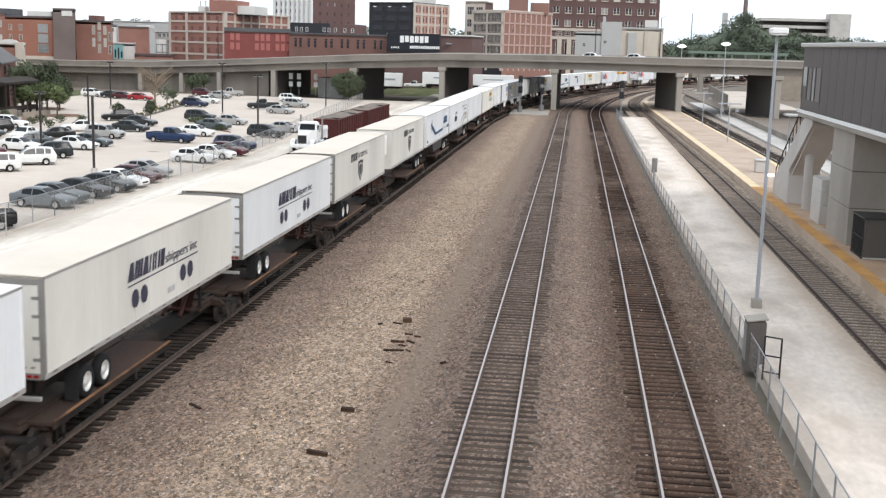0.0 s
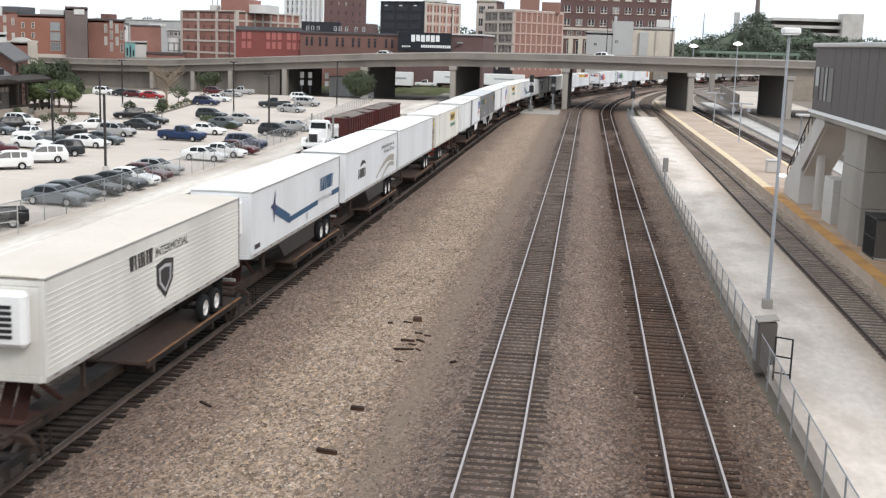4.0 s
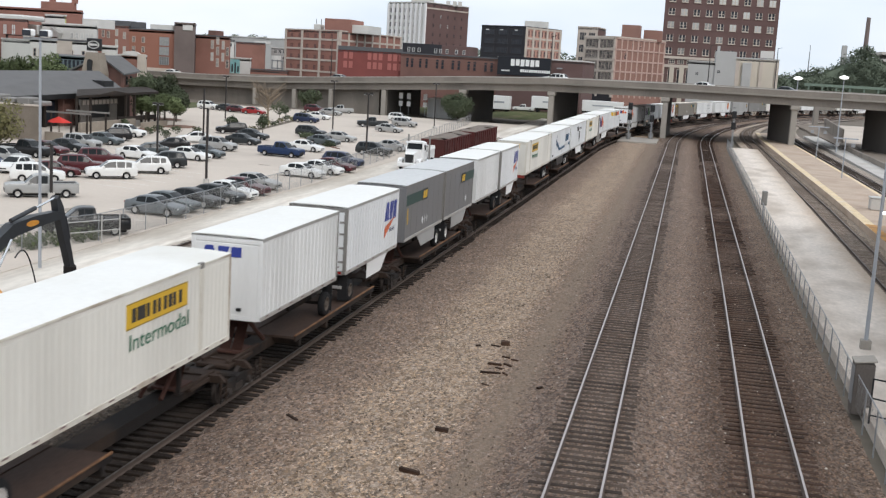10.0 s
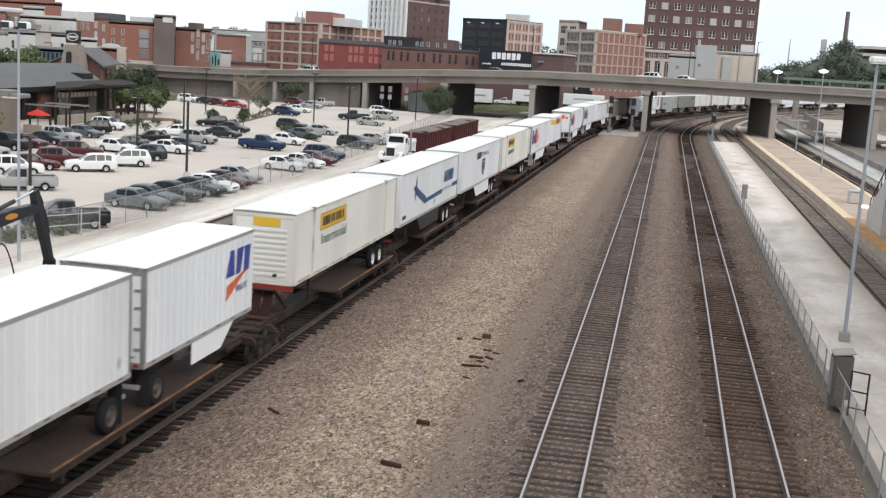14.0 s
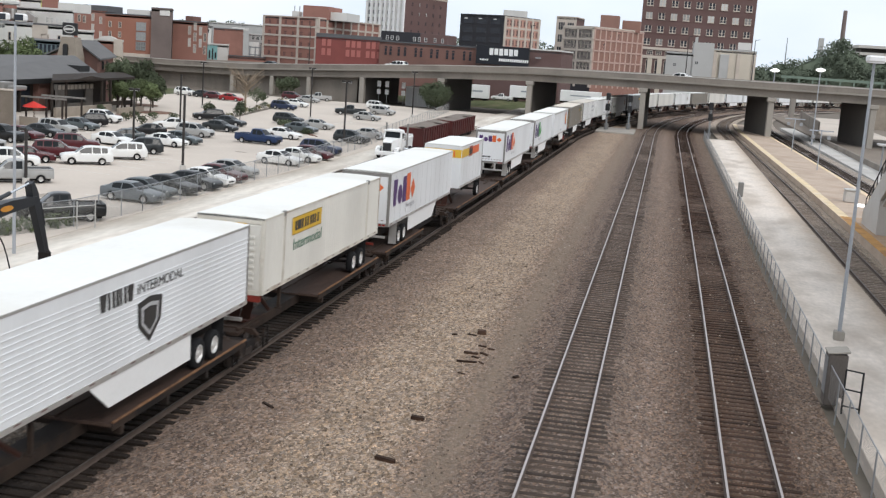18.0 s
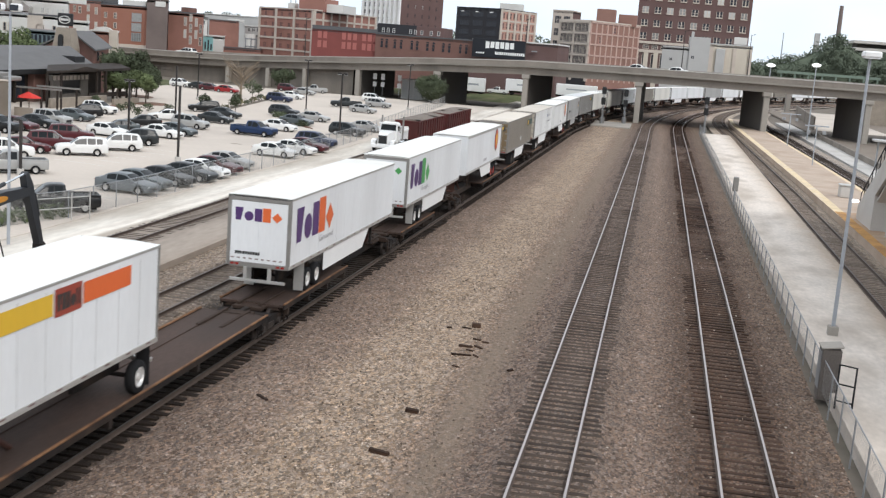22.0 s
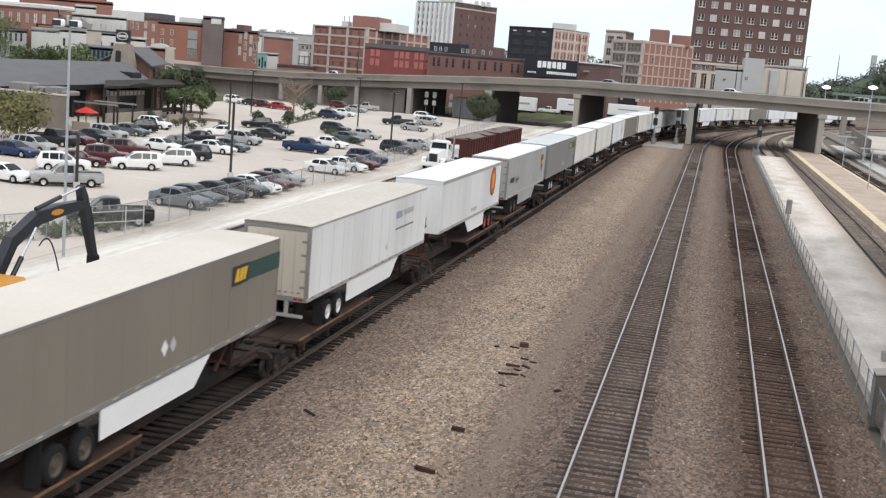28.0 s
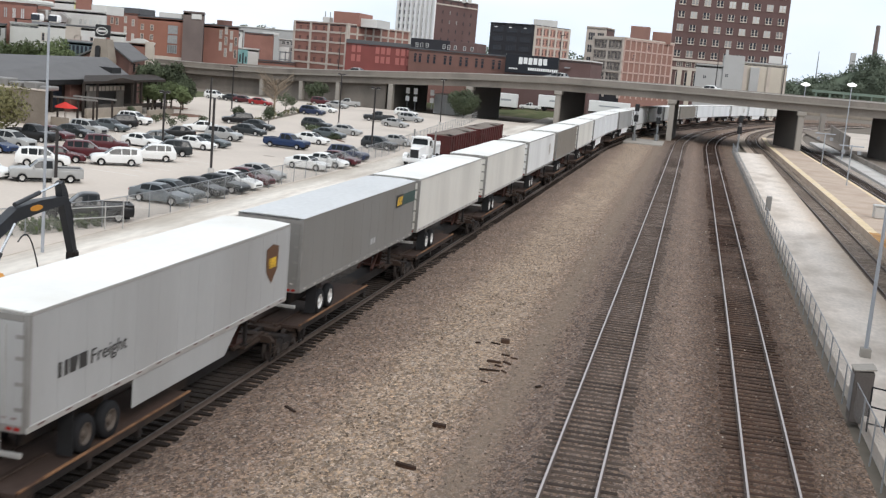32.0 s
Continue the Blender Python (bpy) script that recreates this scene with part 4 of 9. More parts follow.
    for e, is_rear in ((-1, near_rear), (1, not near_rear)):
        y = e * h
        fr = Shape()
        for a, b, c, d in ((-1.31, -1.17, b0, top - 0.03), (1.17, 1.31, b0, top - 0.03), (-1.17, 1.17, top - 0.26, top - 0.02), (-1.17, 1.17, b0 - 0.02, b0 + 0.16)):
            fr.box(a, b, min(y, y - e * 0.12), max(y, y - e * 0.12) + (0.0), c, d, 0.01)
        if is_rear and bars:
            for hz in (0.5, 1.1, 1.7, 2.2):
                for sx in (-1, 1):
                    fr.box(min(sx * 0.98, sx * 1.2), max(sx * 0.98, sx * 1.2), min(y - e * 0.03, y + e * 0.012), max(y - e * 0.03, y + e * 0.012), b0 + hz, b0 + hz + 0.09)
        part("end_frame", fr, M[frame_mat or "alu_dark"] if is_rear or frame_mat else body_m, t)
        if is_rear and doors:
            for sx in (-1, 1):
                d = part("rear_door", Shape().box(min(0.01 * sx, sx * 1.16), max(0.01 * sx, sx * 1.16), min(y - e * 0.002, y - e * 0.05), max(y - e * 0.002, y - e * 0.05), b0 + 0.17, top - 0.27, 0.01), end_mat or body_m, t)
                if not bars:
                    continue
                rods = Shape()
                for bx in (0.28, 0.72):
                    rods.tube((sx * bx, y + e * 0.012, b0 + 0.2), (sx * bx, y + e * 0.012, top - 0.35), 0.016, n=6)
                part("lock_bar", rods, M["alu"], d)
            dash = Shape()
            for i in range(9):
                dash.box(-1.1 + i * 0.25, -0.98 + i * 0.25, min(y + e * 0.001, y + e * 0.005), max(y + e * 0.001, y + e * 0.005), b0 + 0.3, b0 + 0.35)
            tagged(part("marker_tape", dash, tape, t), kind="stuff")
            lamp = Shape()
            for lx in (-1.05, -0.85, 0.85, 1.05):
                lamp.box(lx - 0.07, lx + 0.07, min(y, y + e * 0.012), max(y, y + e * 0.012), b0 + 0.04, b0 + 0.12)
            tagged(part("tail_lamps", lamp, M["tail"], t), kind="stuff")
            bump = Shape().box(-1.15, 1.15, min(y, y - e * 0.1), max(y, y - e * 0.1), b0 - 0.62, b0 - 0.5, 0.01)
            for lx in (-0.5, 0.5):
                bump.box(lx - 0.07, lx + 0.07, min(y, y - e * 0.1), max(y, y - e * 0.1), b0 - 0.5, b0 + 0.02)
            part("rear_bumper", bump, M[bumper], t)
        elif not is_rear:
            part("nose_panel", Shape().box(-1.17, 1.17, min(y - e * 0.05, y - e * 0.01), max(y - e * 0.05, y - e * 0.01), b0 + 0.16, top - 0.3, 0.02), end_mat or body_m, t)
            if ribs == "corrugated":
                nr = Shape()
                for i in range(9):
                    nr.box(-0.95, 0.95, min(y, y + e * 0.03), max(y, y + e * 0.03), b0 + 0.3 + i * 0.22, b0 + 0.42 + i * 0.22, 0.02)
                tagged(part("end_ribs", nr, body_m, t), kind="stuff")
            if reefer:
                r = part("cooling_unit", Shape().box(-0.95, 0.95, min(y - e * 0.02, y + e * 0.42), max(y - e * 0.02, y + e * 0.42), b0 + 1.0, top - 0.35, 0.12), M["white_paint"], t, "white cooling unit")
                g = Shape()
                for i in range(6):
                    g.box(-0.6, 0.6, min(y + e * 0.42, y + e * 0.445), max(y + e * 0.42, y + e * 0.445), top - 1.6 + i * 0.16, top - 1.5 + i * 0.16)
                part("grille", g, M["black"], r)
            else:
                g = Shape()
                for lx in (-0.5, 0.5):
                    g.box(lx - 0.09, lx + 0.09, min(y, y + e * 0.04), max(y, y + e * 0.04), b0 + 0.3, b0 + 0.42, 0.01)
                tagged(part("air_couplings", g, M["plastic"], t), kind="stuff")
    # running gear
    we = -h if near_rear else h
    d = 1 if near_rear else -1
    for i in range(axles):
        y = we + d * (tandem + 1.25 * i if axles > 1 else 1.0)
        for sx in (-1, 1):
            wob = road_wheel(t, sx * 1.13, y, (DECK + LOW) + 0.5, rim)
            if sx < 0:
                wob.matrix_basis = pose(sx * 1.13, y, (DECK + LOW) + 0.5, 0, 0, 180)
        part("axle", Shape().tube((-1.0, y, (DECK + LOW) + 0.5), (1.0, y, (DECK + LOW) + 0.5), 0.07), M["frame"], t)
    sub = Shape()
    span = 1.25 * (axles - 1)
    ya = we + d * 0.9
    yb = we + d * (tandem + 0.85 + span)
    for sx in (-0.5, 0.5):
        sub.box(sx - 0.06, sx + 0.06, min(ya, yb), max(ya, yb), (DECK + LOW) + 0.62, b0 + 0.02)
    for i in range(int(ln / 1.0)):
        y = -h + 0.5 + i
        sub.box(-1.2, 1.2, y - 0.04, y + 0.04, b0 - 0.08, b0)
    tagged(part("subframe", sub, M["frame"], t), kind="stuff")
    yf = we + d * (tandem - 0.65 if axles > 1 else 0.45)
    for sx in (-1, 1):
        part("mud_flap", Shape().box(min(sx * 0.86, sx * 1.28), max(sx * 0.86, sx * 1.28), yf - 0.012, yf + 0.012, (DECK + LOW) + 0.12, b0), M["plastic" if bars else "alu"], t)
    if legs:
        ly = -we - d * 2.9 if ln > 12 else -we - d * 1.9
        for sx in (-1, 1):
            leg = part("landing_leg", Shape().box(sx * 0.95 - 0.06, sx * 0.95 + 0.06, ly - 0.06, ly + 0.06, (DECK + LOW) + 0.28, b0, 0.01).box(sx * 0.95 - 0.12, sx * 0.95 + 0.12, ly - 0.12, ly + 0.12, (DECK + LOW) + 0.24, (DECK + LOW) + 0.29), M["frame"], t)
    if skirt:
        a, b = skirt
        lo = (DECK + LOW) + (0.5 if axles > 1 else 0.6)
        for sx in (-1, 1):
            x0, x1 = min(sx * 1.25, sx * 1.275), max(sx * 1.25, sx * 1.275)
            part("side_skirt", Shape().prism([(a, lo), (b - 1.1, lo), (b, b0), (a, b0)] if near_rear else [(a + 1.1, lo), (b, lo), (b, b0), (a, b0)], "x", x0, x1), skirt_mat or M["white_paint"], t)
    # king pin block on the hitch
    part("king_pin_plate", Shape().box(-0.55, 0.55, min(-we - d * 1.5, -we - d * 0.5), max(-we - d * 1.5, -we - d * 0.5), b0 - 0.16, b0 - 0.08), M["frame"], t)
    MOVING.append((t, (s0 + s1) / 2, 0.0))
    return t


def _vf(s):
    return s.v, s.f


BOGIE = {}


def bogie(parent, y):
    """A rail truck: two wheel sets, two cast side frames with springs, a bolster."""
    if not BOGIE:
        side = Shape()
        outline = [(-1.25, 0.52), (-1.2, 0.68), (-0.45, 0.74), (0.45, 0.74), (1.2, 0.68), (1.25, 0.52), (1.0, 0.36), (0.72, 0.48), (0.42, 0.24), (-0.42, 0.24), (-0.72, 0.48), (-1.0, 0.36)]
        side.prism(outline, "x", -0.08, 0.08)
        BOGIE["side"] = side.mesh("side_frame", M["frame"])
        sp = Shape()
        for j in (-0.2, 0, 0.2):
            sp.tube((0.1, j, 0.3), (0.1, j, 0.55), 0.075, n=8)
        BOGIE["spring"] = sp.mesh("springs", M["railwheel"])
        ws = Shape()
        n = 20
        for sx in (-1, 1):
            prof = [(sx * 0.66, 0.12), (sx * 0.67, 0.44), (sx * 0.70, 0.45), (sx * 0.715, 0.42), (sx * 0.80, 0.415), (sx * 0.81, 0.36), (sx * 0.78, 0.14)]
            ws.loft([[(u, math.cos(math.tau * i / n) * q, 0.42 + math.sin(math.tau * i / n) * q) for i in range(n)] for u, q in prof])
        ws.tube((-1.0, 0, 0.42), (1.0, 0, 0.42), 0.08)
        BOGIE["wheels"] = ws.mesh("wheel_set", M["railwheel"])
        bo = Shape().box(-1.1, 1.1, -0.24, 0.24, 0.5, 0.82, 0.05)
        BOGIE["bolster"] = bo.mesh("bolster", M["frame"])
        cap = Shape()
        for yy in (-0.86, 0.86):
            cap.tube((0.0, yy, 0.42), (0.17, yy, 0.42), 0.13, n=10)
        BOGIE["cap"] = cap.mesh("bearing_caps", M["railwheel"])
    b = part("rail_truck", BOGIE["bolster"], None, parent, "greasy black two-axle rail truck", pose(0, y, 0))
    for sx in (-1, 1):
        part("side_frame", BOGIE["side"], None, b, m=pose(sx * 1.0, 0, 0))
        tagged(part("spring_nest", BOGIE["spring"], None, b, m=pose(sx * 0.98, 0, 0, 0, 0, 0 if sx > 0 else 180)), kind="stuff")
        tagged(part("bearing_cap", BOGIE["cap"], None, b, m=pose(sx * 1.0, 0, 0, 0, 0, 0 if sx > 0 else 180)), kind="stuff")
    for yy in (-0.86, 0.86):
        part("wheel_set", BOGIE["wheels"], None, b, m=pose(0, yy, 0))




def rail_car(s0, s1, trucks=(True, True), hitch=-1, deck=(-5, 5)):
    """A low flat car: centre sill, side sills with a rusty lip, deck plates for the wheels, a folding hitch, trucks at its ends."""
    ln = round(s1 - s0, 1)
    key = (ln, trucks, hitch)
    h = ln / 2
    t = thing("flat_car", "low rusty brown flat car with worn deck and orange side sills", "rail car", "flat cars of the train")
    d0, d1 = deck
    dk = Shape()
    for a, b in ((-1.3, -0.42), (-0.42, 0.42), (0.42, 1.3)):
        dk.box(a, b, d0, d1, DECK - 0.1, DECK - (0.03 if abs(a) < 0.43 and b < 0.5 else 0.0))
    part("deck", dk, M["deck"], t)
    for e in (-1, 1):
        part("end_platform", Shape().box(-0.6, 0.6, min(e * (h - 2.6), e * (h - 0.35)), max(e * (h - 2.6), e * (h - 0.35)), DECK - 0.2, DECK - 0.06, 0.02), M["rust_dark"], t)
        eb = Shape()
        for sx in (-0.45, 0.45):
            eb.box(sx - 0.07, sx + 0.07, min(e * (h - 3.4), e * (h - 0.6)), max(e * (h - 3.4), e * (h - 0.6)), DECK - 0.08, DECK + 0.05, 0.02)
        part("end_beam", eb.loft([[(-1.15, e * (h - 1.15), 0.78), (1.15, e * (h - 1.15), 0.78), (1.15, e * (h - 0.95), 0.78), (-1.15, e * (h - 0.95), 0.78)], [(-0.9, e * (h - 1.15), DECK), (0.9, e * (h - 1.15), DECK), (0.9, e * (h - 0.95), DECK), (-0.9, e * (h - 0.95), DECK)]]), M["rust_dark"], t)

    part("centre_sill", Shape().box(-0.35, 0.35, -h + 0.4, h - 0.4, 0.55, DECK - 0.1), M["frame"], t)
    for sx in (-1, 1):
        part("side_sill", Shape().box(min(sx * 1.27, sx * 1.34), max(sx * 1.27, sx * 1.34), d0, d1, DECK - 0.2, DECK + 0.01, 0.015), M["frame"], t)
        part("sill_lip", Shape().box(min(sx * 1.28, sx * 1.37), max(sx * 1.28, sx * 1.37), d0, d1, DECK + 0.01, DECK + 0.075, 0.015), M["rust"], t, "rust-streaked orange sill lip")
        ss = Shape()
        for i in range(4):
            y = d0 + 0.5 + i * (d1 - d0 - 1.0) / 3
            ss.box(min(sx * 0.3, sx * 1.33), max(sx * 0.3, sx * 1.33), y - 0.06, y + 0.06, DECK - 0.42, DECK - 0.1)
            ss.box(min(sx * 1.28, sx * 1.36), max(sx * 1.28, sx * 1.36), y - 0.09, y + 0.09, DECK - 0.42, DECK - 0.15)
        tagged(part("underframe", ss, M["frame"], t), kind="stuff")
    for e in (-1, 1):
        y = e * (h - 2.5)
        if e != hitch:
            continue
        hs = Shape()
        for k in (-0.34, 0.34):
            hs.tube((k, y - e * 1.7, DECK), (k * 0.8, y - e * 0.1, FLOOR - LOW - 0.2), 0.08, n=6)
        hs.loft([[(-0.12 + k, y - 0.6, DECK), (0.12 + k, y - 0.6, DECK), (0.12 + k, y + 0.1, FLOOR - LOW - 0.18), (-0.12 + k, y + 0.1, FLOOR - LOW - 0.18)] for k in (-0.3, -0.15)])
        hs.loft([[(-0.12 + k, y - 0.6, DECK), (0.12 + k, y - 0.6, DECK), (0.12 + k, y + 0.1, FLOOR - LOW - 0.18), (-0.12 + k, y + 0.1, FLOOR - LOW - 0.18)] for k in (0.15, 0.3)])
        hs.box(-0.5, 0.5, y - 0.35, y + 0.35, FLOOR - LOW - 0.26, FLOOR - LOW - 0.16, 0.03)
        hs.box(-0.45, 0.45, y - 0.8, y + 0.3, DECK, DECK + 0.08)
        part("hitch", hs, M["hitch"], t, "oxide red folding hitch")
    for e, on in zip((-1, 1), trucks):
        if on:
            bogie(t, e * (h - 0.1))
        part("coupler", Shape().box(-0.12, 0.12, min(e * (h - 0.5), e * (h + 0.25)), max(e * (h - 0.5), e * (h + 0.25)), 0.72, 0.95, 0.03), M["frame"], t)
    st = Shape()
    for e in (-1, 1):
        for i in range(3):
            st.box(1.2, 1.24, e * (h - 1.5) - 0.2, e * (h - 1.5) + 0.2, 0.3 + i * 0.22, 0.33 + i * 0.22)
        st.box(1.19, 1.25, e * (h - 1.5) - 0.24, e * (h - 1.5) - 0.2, 0.28, DECK)
        st.box(1.19, 1.25, e * (h - 1.5) + 0.2, e * (h - 1.5) + 0.24, 0.28, DECK)
    tagged(part("steps", st, M["frame"], t), kind="stuff")
    MOVING.append((t, (s0 + s1) / 2, LOW))
    return t


W_ = paint("white trailer paint", (0.76, 0.775, 0.785), dirt=0.3)
W2 = paint("cream trailer paint", (0.71, 0.69, 0.635), dirt=0.5)
W3 = paint("pale container paint", (0.74, 0.72, 0.66), dirt=0.45)
W4 = paint("dirty white trailer paint", (0.76, 0.765, 0.755), dirt=0.5)
G1 = paint("grey trailer paint", (0.17, 0.17, 0.175), dirt=0.3)
G2 = paint("brownish grey trailer paint", (0.205, 0.182, 0.15), dirt=0.6)
G4 = paint("dusty grey trailer paint", (0.2, 0.195, 0.185), dirt=0.6)
G3 = paint("light grey trailer paint", (0.37, 0.37, 0.365), dirt=0.5)
NAVY, BLUE, GREEN = paint("navy lettering", (0.03, 0.04, 0.12), 0.5, 0.1), paint("blue lettering", (0.018, 0.08, 0.165), 0.5, 0.1), paint("dark green lettering", (0.02, 0.14, 0.075), 0.5, 0.1)
YEL, ORA, PUR = paint("yellow panel", (0.68, 0.42, 0.03), 0.5, 0.1), paint("orange lettering", (0.68, 0.13, 0.03), 0.5, 0.1), paint("purple lettering", (0.075, 0.03, 0.14), 0.5, 0.1)
LGREEN, BLK, TAUPE = paint("leaf green lettering", (0.06, 0.32, 0.08), 0.5, 0.1), paint("black lettering", (0.03, 0.03, 0.03), 0.5, 0.1), paint("taupe stripe", (0.36, 0.33, 0.28), 0.5, 0.1)
SLATE = paint("slate lettering", (0.14, 0.145, 0.15), 0.5, 0.1)
INK = paint("blue-black lettering", (0.028, 0.03, 0.06), 0.5, 0.1)
BAND, PALE = paint("dark green band", (0.02, 0.06, 0.052), 0.5, 0.1), paint("pale grey lettering", (0.45, 0.45, 0.46), 0.5, 0.1)


def write(t, text, y, z, height, color, width=None, slant=0.0):
    return part("lettering", words(text, height, color, slant=slant, width=width), None, t, m=pose(1.313, y, z))


def stripe(t, y0, z0, y1, z1, w, color, name="stripe"):
    """A slanting painted band on the side."""
    x = 1.308
    s = Shape().loft([[(x, y0, z0 - w / 2), (x, y1, z1 - w / 2), (x, y1, z1 + w / 2), (x, y0, z0 + w / 2)], [(x + 0.004, y0, z0 - w / 2), (x + 0.004, y1, z1 - w / 2), (x + 0.004, y1, z1 + w / 2), (x + 0.004, y0, z0 + w / 2)]])
    return part(name, s, color, t)


def bars_text(t, y0, y1, z, h, color, n):
    return letters(t, y0, y1, z, z + h, color, n)


def livery_shippers(t, h):
    brand(t, "tllltuub", -h + 5.7, -h + 8.9, 3.62, 4.2, INK, 0.14)
    write(t, "shippers inc", -h + 9.0, 3.66, 0.36, INK, 3.2)
    part("underline", plate(-h + 5.7, -h + 12.3, 3.46, 3.5), INK, t)
    for y in (6.3, 7.05, 10.7, 11.45):
        disc(t, -h + y, 3.0, 0.3, 0.3, INK)
    bars_text(t, -h + 9.2, -h + 9.9, 2.55, 0.2, PALE, 2)


def livery_shield(t, h, y=0.0):
    brand(t, "pulup", y - 2.5, y - 0.55, 4.02, 4.5, BLK, -0.05)
    write(t, "INTERMODAL", y - 0.4, 4.12, 0.3, BLK, 3.0)
    n = [(-0.5, 0.55), (0.0, 0.65), (0.5, 0.55), (0.46, -0.15), (0.0, -0.7), (-0.46, -0.15)]
    for k, c, o in ((1.0, BLK, 0.0), (0.72, PALE, 0.004), (0.55, BLK, 0.007)):
        s = Shape().loft([[(1.308 + o + e, y + 0.4 + a * k * 1.55, 3.3 + b * k) for a, b in n] for e in (0, 0.004)])
        part("shield", s, c, t)


def livery_swoosh(t, h):
    brand(t, "utpbbu", h - 4.6, h - 1.7, 3.5, 4.2, BLUE, 0.2)
    write(t, "INTERMODAL", h - 4.9, 3.0, 0.2, PALE, 2.9)
    stripe(t, -h + 3.6, 3.75, -h + 6.1, 2.95, 0.45, BLUE)
    stripe(t, -h + 6.0, 2.92, h - 5.0, 3.02, 0.26, BLUE)
    stripe(t, h - 1.9, 3.1, h - 0.1, 3.12, 0.28, BLUE)
    s = Shape()
    star = [(-0.55, 0.1), (-0.1, 0.2), (0.25, 0.75), (0.2, 0.15), (0.5, -0.1), (0.15, -0.2), (0.0, -0.75), (-0.12, -0.1)]
    s.loft([[(1.314 + e, -h + 3.4 + a, 3.85 + b) for a, b in star] for e in (0, 0.004)])
    part("star", s, NAVY, t)
    diamond(t, h - 7.2, 2.62, 0.22, PALE)
    bars_text(t, -h + 0.5, -h + 1.3, 2.45, 0.2, BLK, 4)


def livery_swirl(t, h):
    brand(t, "ulllu", -h + 3.6, -h + 5.8, 3.05, 3.6, BLK)
    s = Shape().loft([[(1.308 + e, -h + 4.0 + a, 3.75 + b) for a, b in ((0, 0), (0.6, 0.35), (1.4, 0.3), (1.9, 0.05), (1.2, 0.12))] for e in (0, 0.004)])
    part("emblem", s, BLK, t)
    write(t, "Serving North America", -h + 10.9, 4.22, 0.27, SLATE, 4.6)
    write(t, "For Over 50 Years", -h + 12.0, 3.86, 0.27, SLATE, 3.6)
    for i, (a, zz, w) in enumerate(((0.0, 3.15, 0.3), (1.4, 2.72, 0.22))):
        for j in range(6):
            u0, u1 = j / 6, (j + 1) / 6
            stripe(t, -h + 9.2 + a + u0 * 6.4 * (1 - 0.22 * i), zz - 0.65 + 0.9 * math.sin(u0 * 2.1), -h + 9.2 + a + u1 * 6.4 * (1 - 0.22 * i), zz - 0.65 + 0.9 * math.sin(u1 * 2.1), w * (0.25 + 1.2 * u1), TAUPE, "swirl")


def container_posts(t, h, doors):
    """Lifting posts with dark corner castings set in from both ends, and rust on the door end."""
    for y in (-h + 2.2, h - 2.2):
        part("corner_post", Shape().box(1.29, 1.316, y - 0.12, y + 0.12, FLOOR + 0.14, 4.83, 0.006), M["container_trim"], t)
        part("corner_casting", Shape().box(1.2, 1.32, y - 0.13, y + 0.13, 4.8, 4.985, 0.01), M["alu_dark"], t)
    part("chassis_beam", Shape().box(-0.62, -0.45, -h + 0.2, h - 2.0, FLOOR - 0.28, FLOOR - 0.02).box(0.45, 0.62, -h + 0.2, h - 2.0, FLOOR - 0.28, FLOOR - 0.02).box(-1.2, 1.2, -h + 0.02, -h + 0.2, FLOOR - 0.26, FLOOR - 0.02), M["chassis_red"], t, "rusty red chassis beams")
    if doors:
        part("end_panel", Shape().box(0.1, 1.1, -h - 0.012, -h - 0.006, 4.05, 4.5), YEL, t)


def livery_yellow_panel(t, h, y):
    part("yellow_panel", plate(y - 0.5, y + 3.2, 3.9, 4.6), YEL, t)
    part("panel_border", Shape().box(1.309, 1.316, y - 0.5, y + 3.2, 4.57, 4.6).box(1.309, 1.316, y - 0.5, y + 3.2, 3.9, 3.93), paint("dark ochre border", (0.3, 0.19, 0.02), 0.5, 0.2), t)
    brand(t, "lbuulu", y - 0.2, y + 2.9, 4.06, 4.44, BLK, x=1.316)
    write(t, "Intermodal", y - 0.3, 3.3, 0.46, GREEN, 3.6)
    a, z = (-1.1, 4.1) if y > 0 else (-0.45, 4.4)
    part("end_panel", Shape().box(a, a + 1.1, -h - 0.012, -h - 0.004, z, z + 0.34), YEL, t)


def livery_freight(t, h, y):
    brand(t, "tpb", y - 0.15, y + 1.95, 3.68, 4.55, paint("deep blue lettering", (0.03, 0.05, 0.28), 0.5, 0.1), 0.12)
    stripe(t, y - 0.05, 3.35, y + 1.7, 3.72, 0.1, ORA)
    s = Shape().loft([[(1.308 + e, y - 0.1 + a, 2.9 + b) for a, b in ((0, 0), (0, 0.4), (1.6, 0.75))] for e in (0, 0.004)])
    part("wedge", s, ORA, t)
    write(t, "FREIGHT", y + 0.75, 3.08, 0.22, NAVY, 1.0)


def livery_band(t, h, y, full=True, x0=None):
    part("green_band", plate(-h + 0.02 if full else y, h if not full else y + 1.2, 3.95, 4.5, x=1.3135), BAND, t)
    part("badge", plate(y, y + 1.2, 3.92, 4.53, x=1.32), BLK, t)
    brand(t, "tbp", y + 0.12, y + 1.05, 4.02, 4.42, YEL, 0.08, x=1.33)


def livery_parcel(t, h, c2, y=0.75, word=None, end=True):
    brand(t, "pob", -h + y, -h + y + 3.0, 3.1, 4.5, PUR)
    brand(t, "bd", -h + y + 2.96, -h + y + 5.2, 3.1, 4.6, c2)
    write(t, "Ground" if word else "Freight", -h + y + 3.1, 2.72, 0.26, PALE, 2.0)
    if end:
        brand(t, "pob", -1.0, 0.16, 3.95, 4.46, PUR, end=-h - 0.003)
        brand(t, "bd", 0.14, 1.0, 3.95, 4.5, c2, end=-h - 0.003)


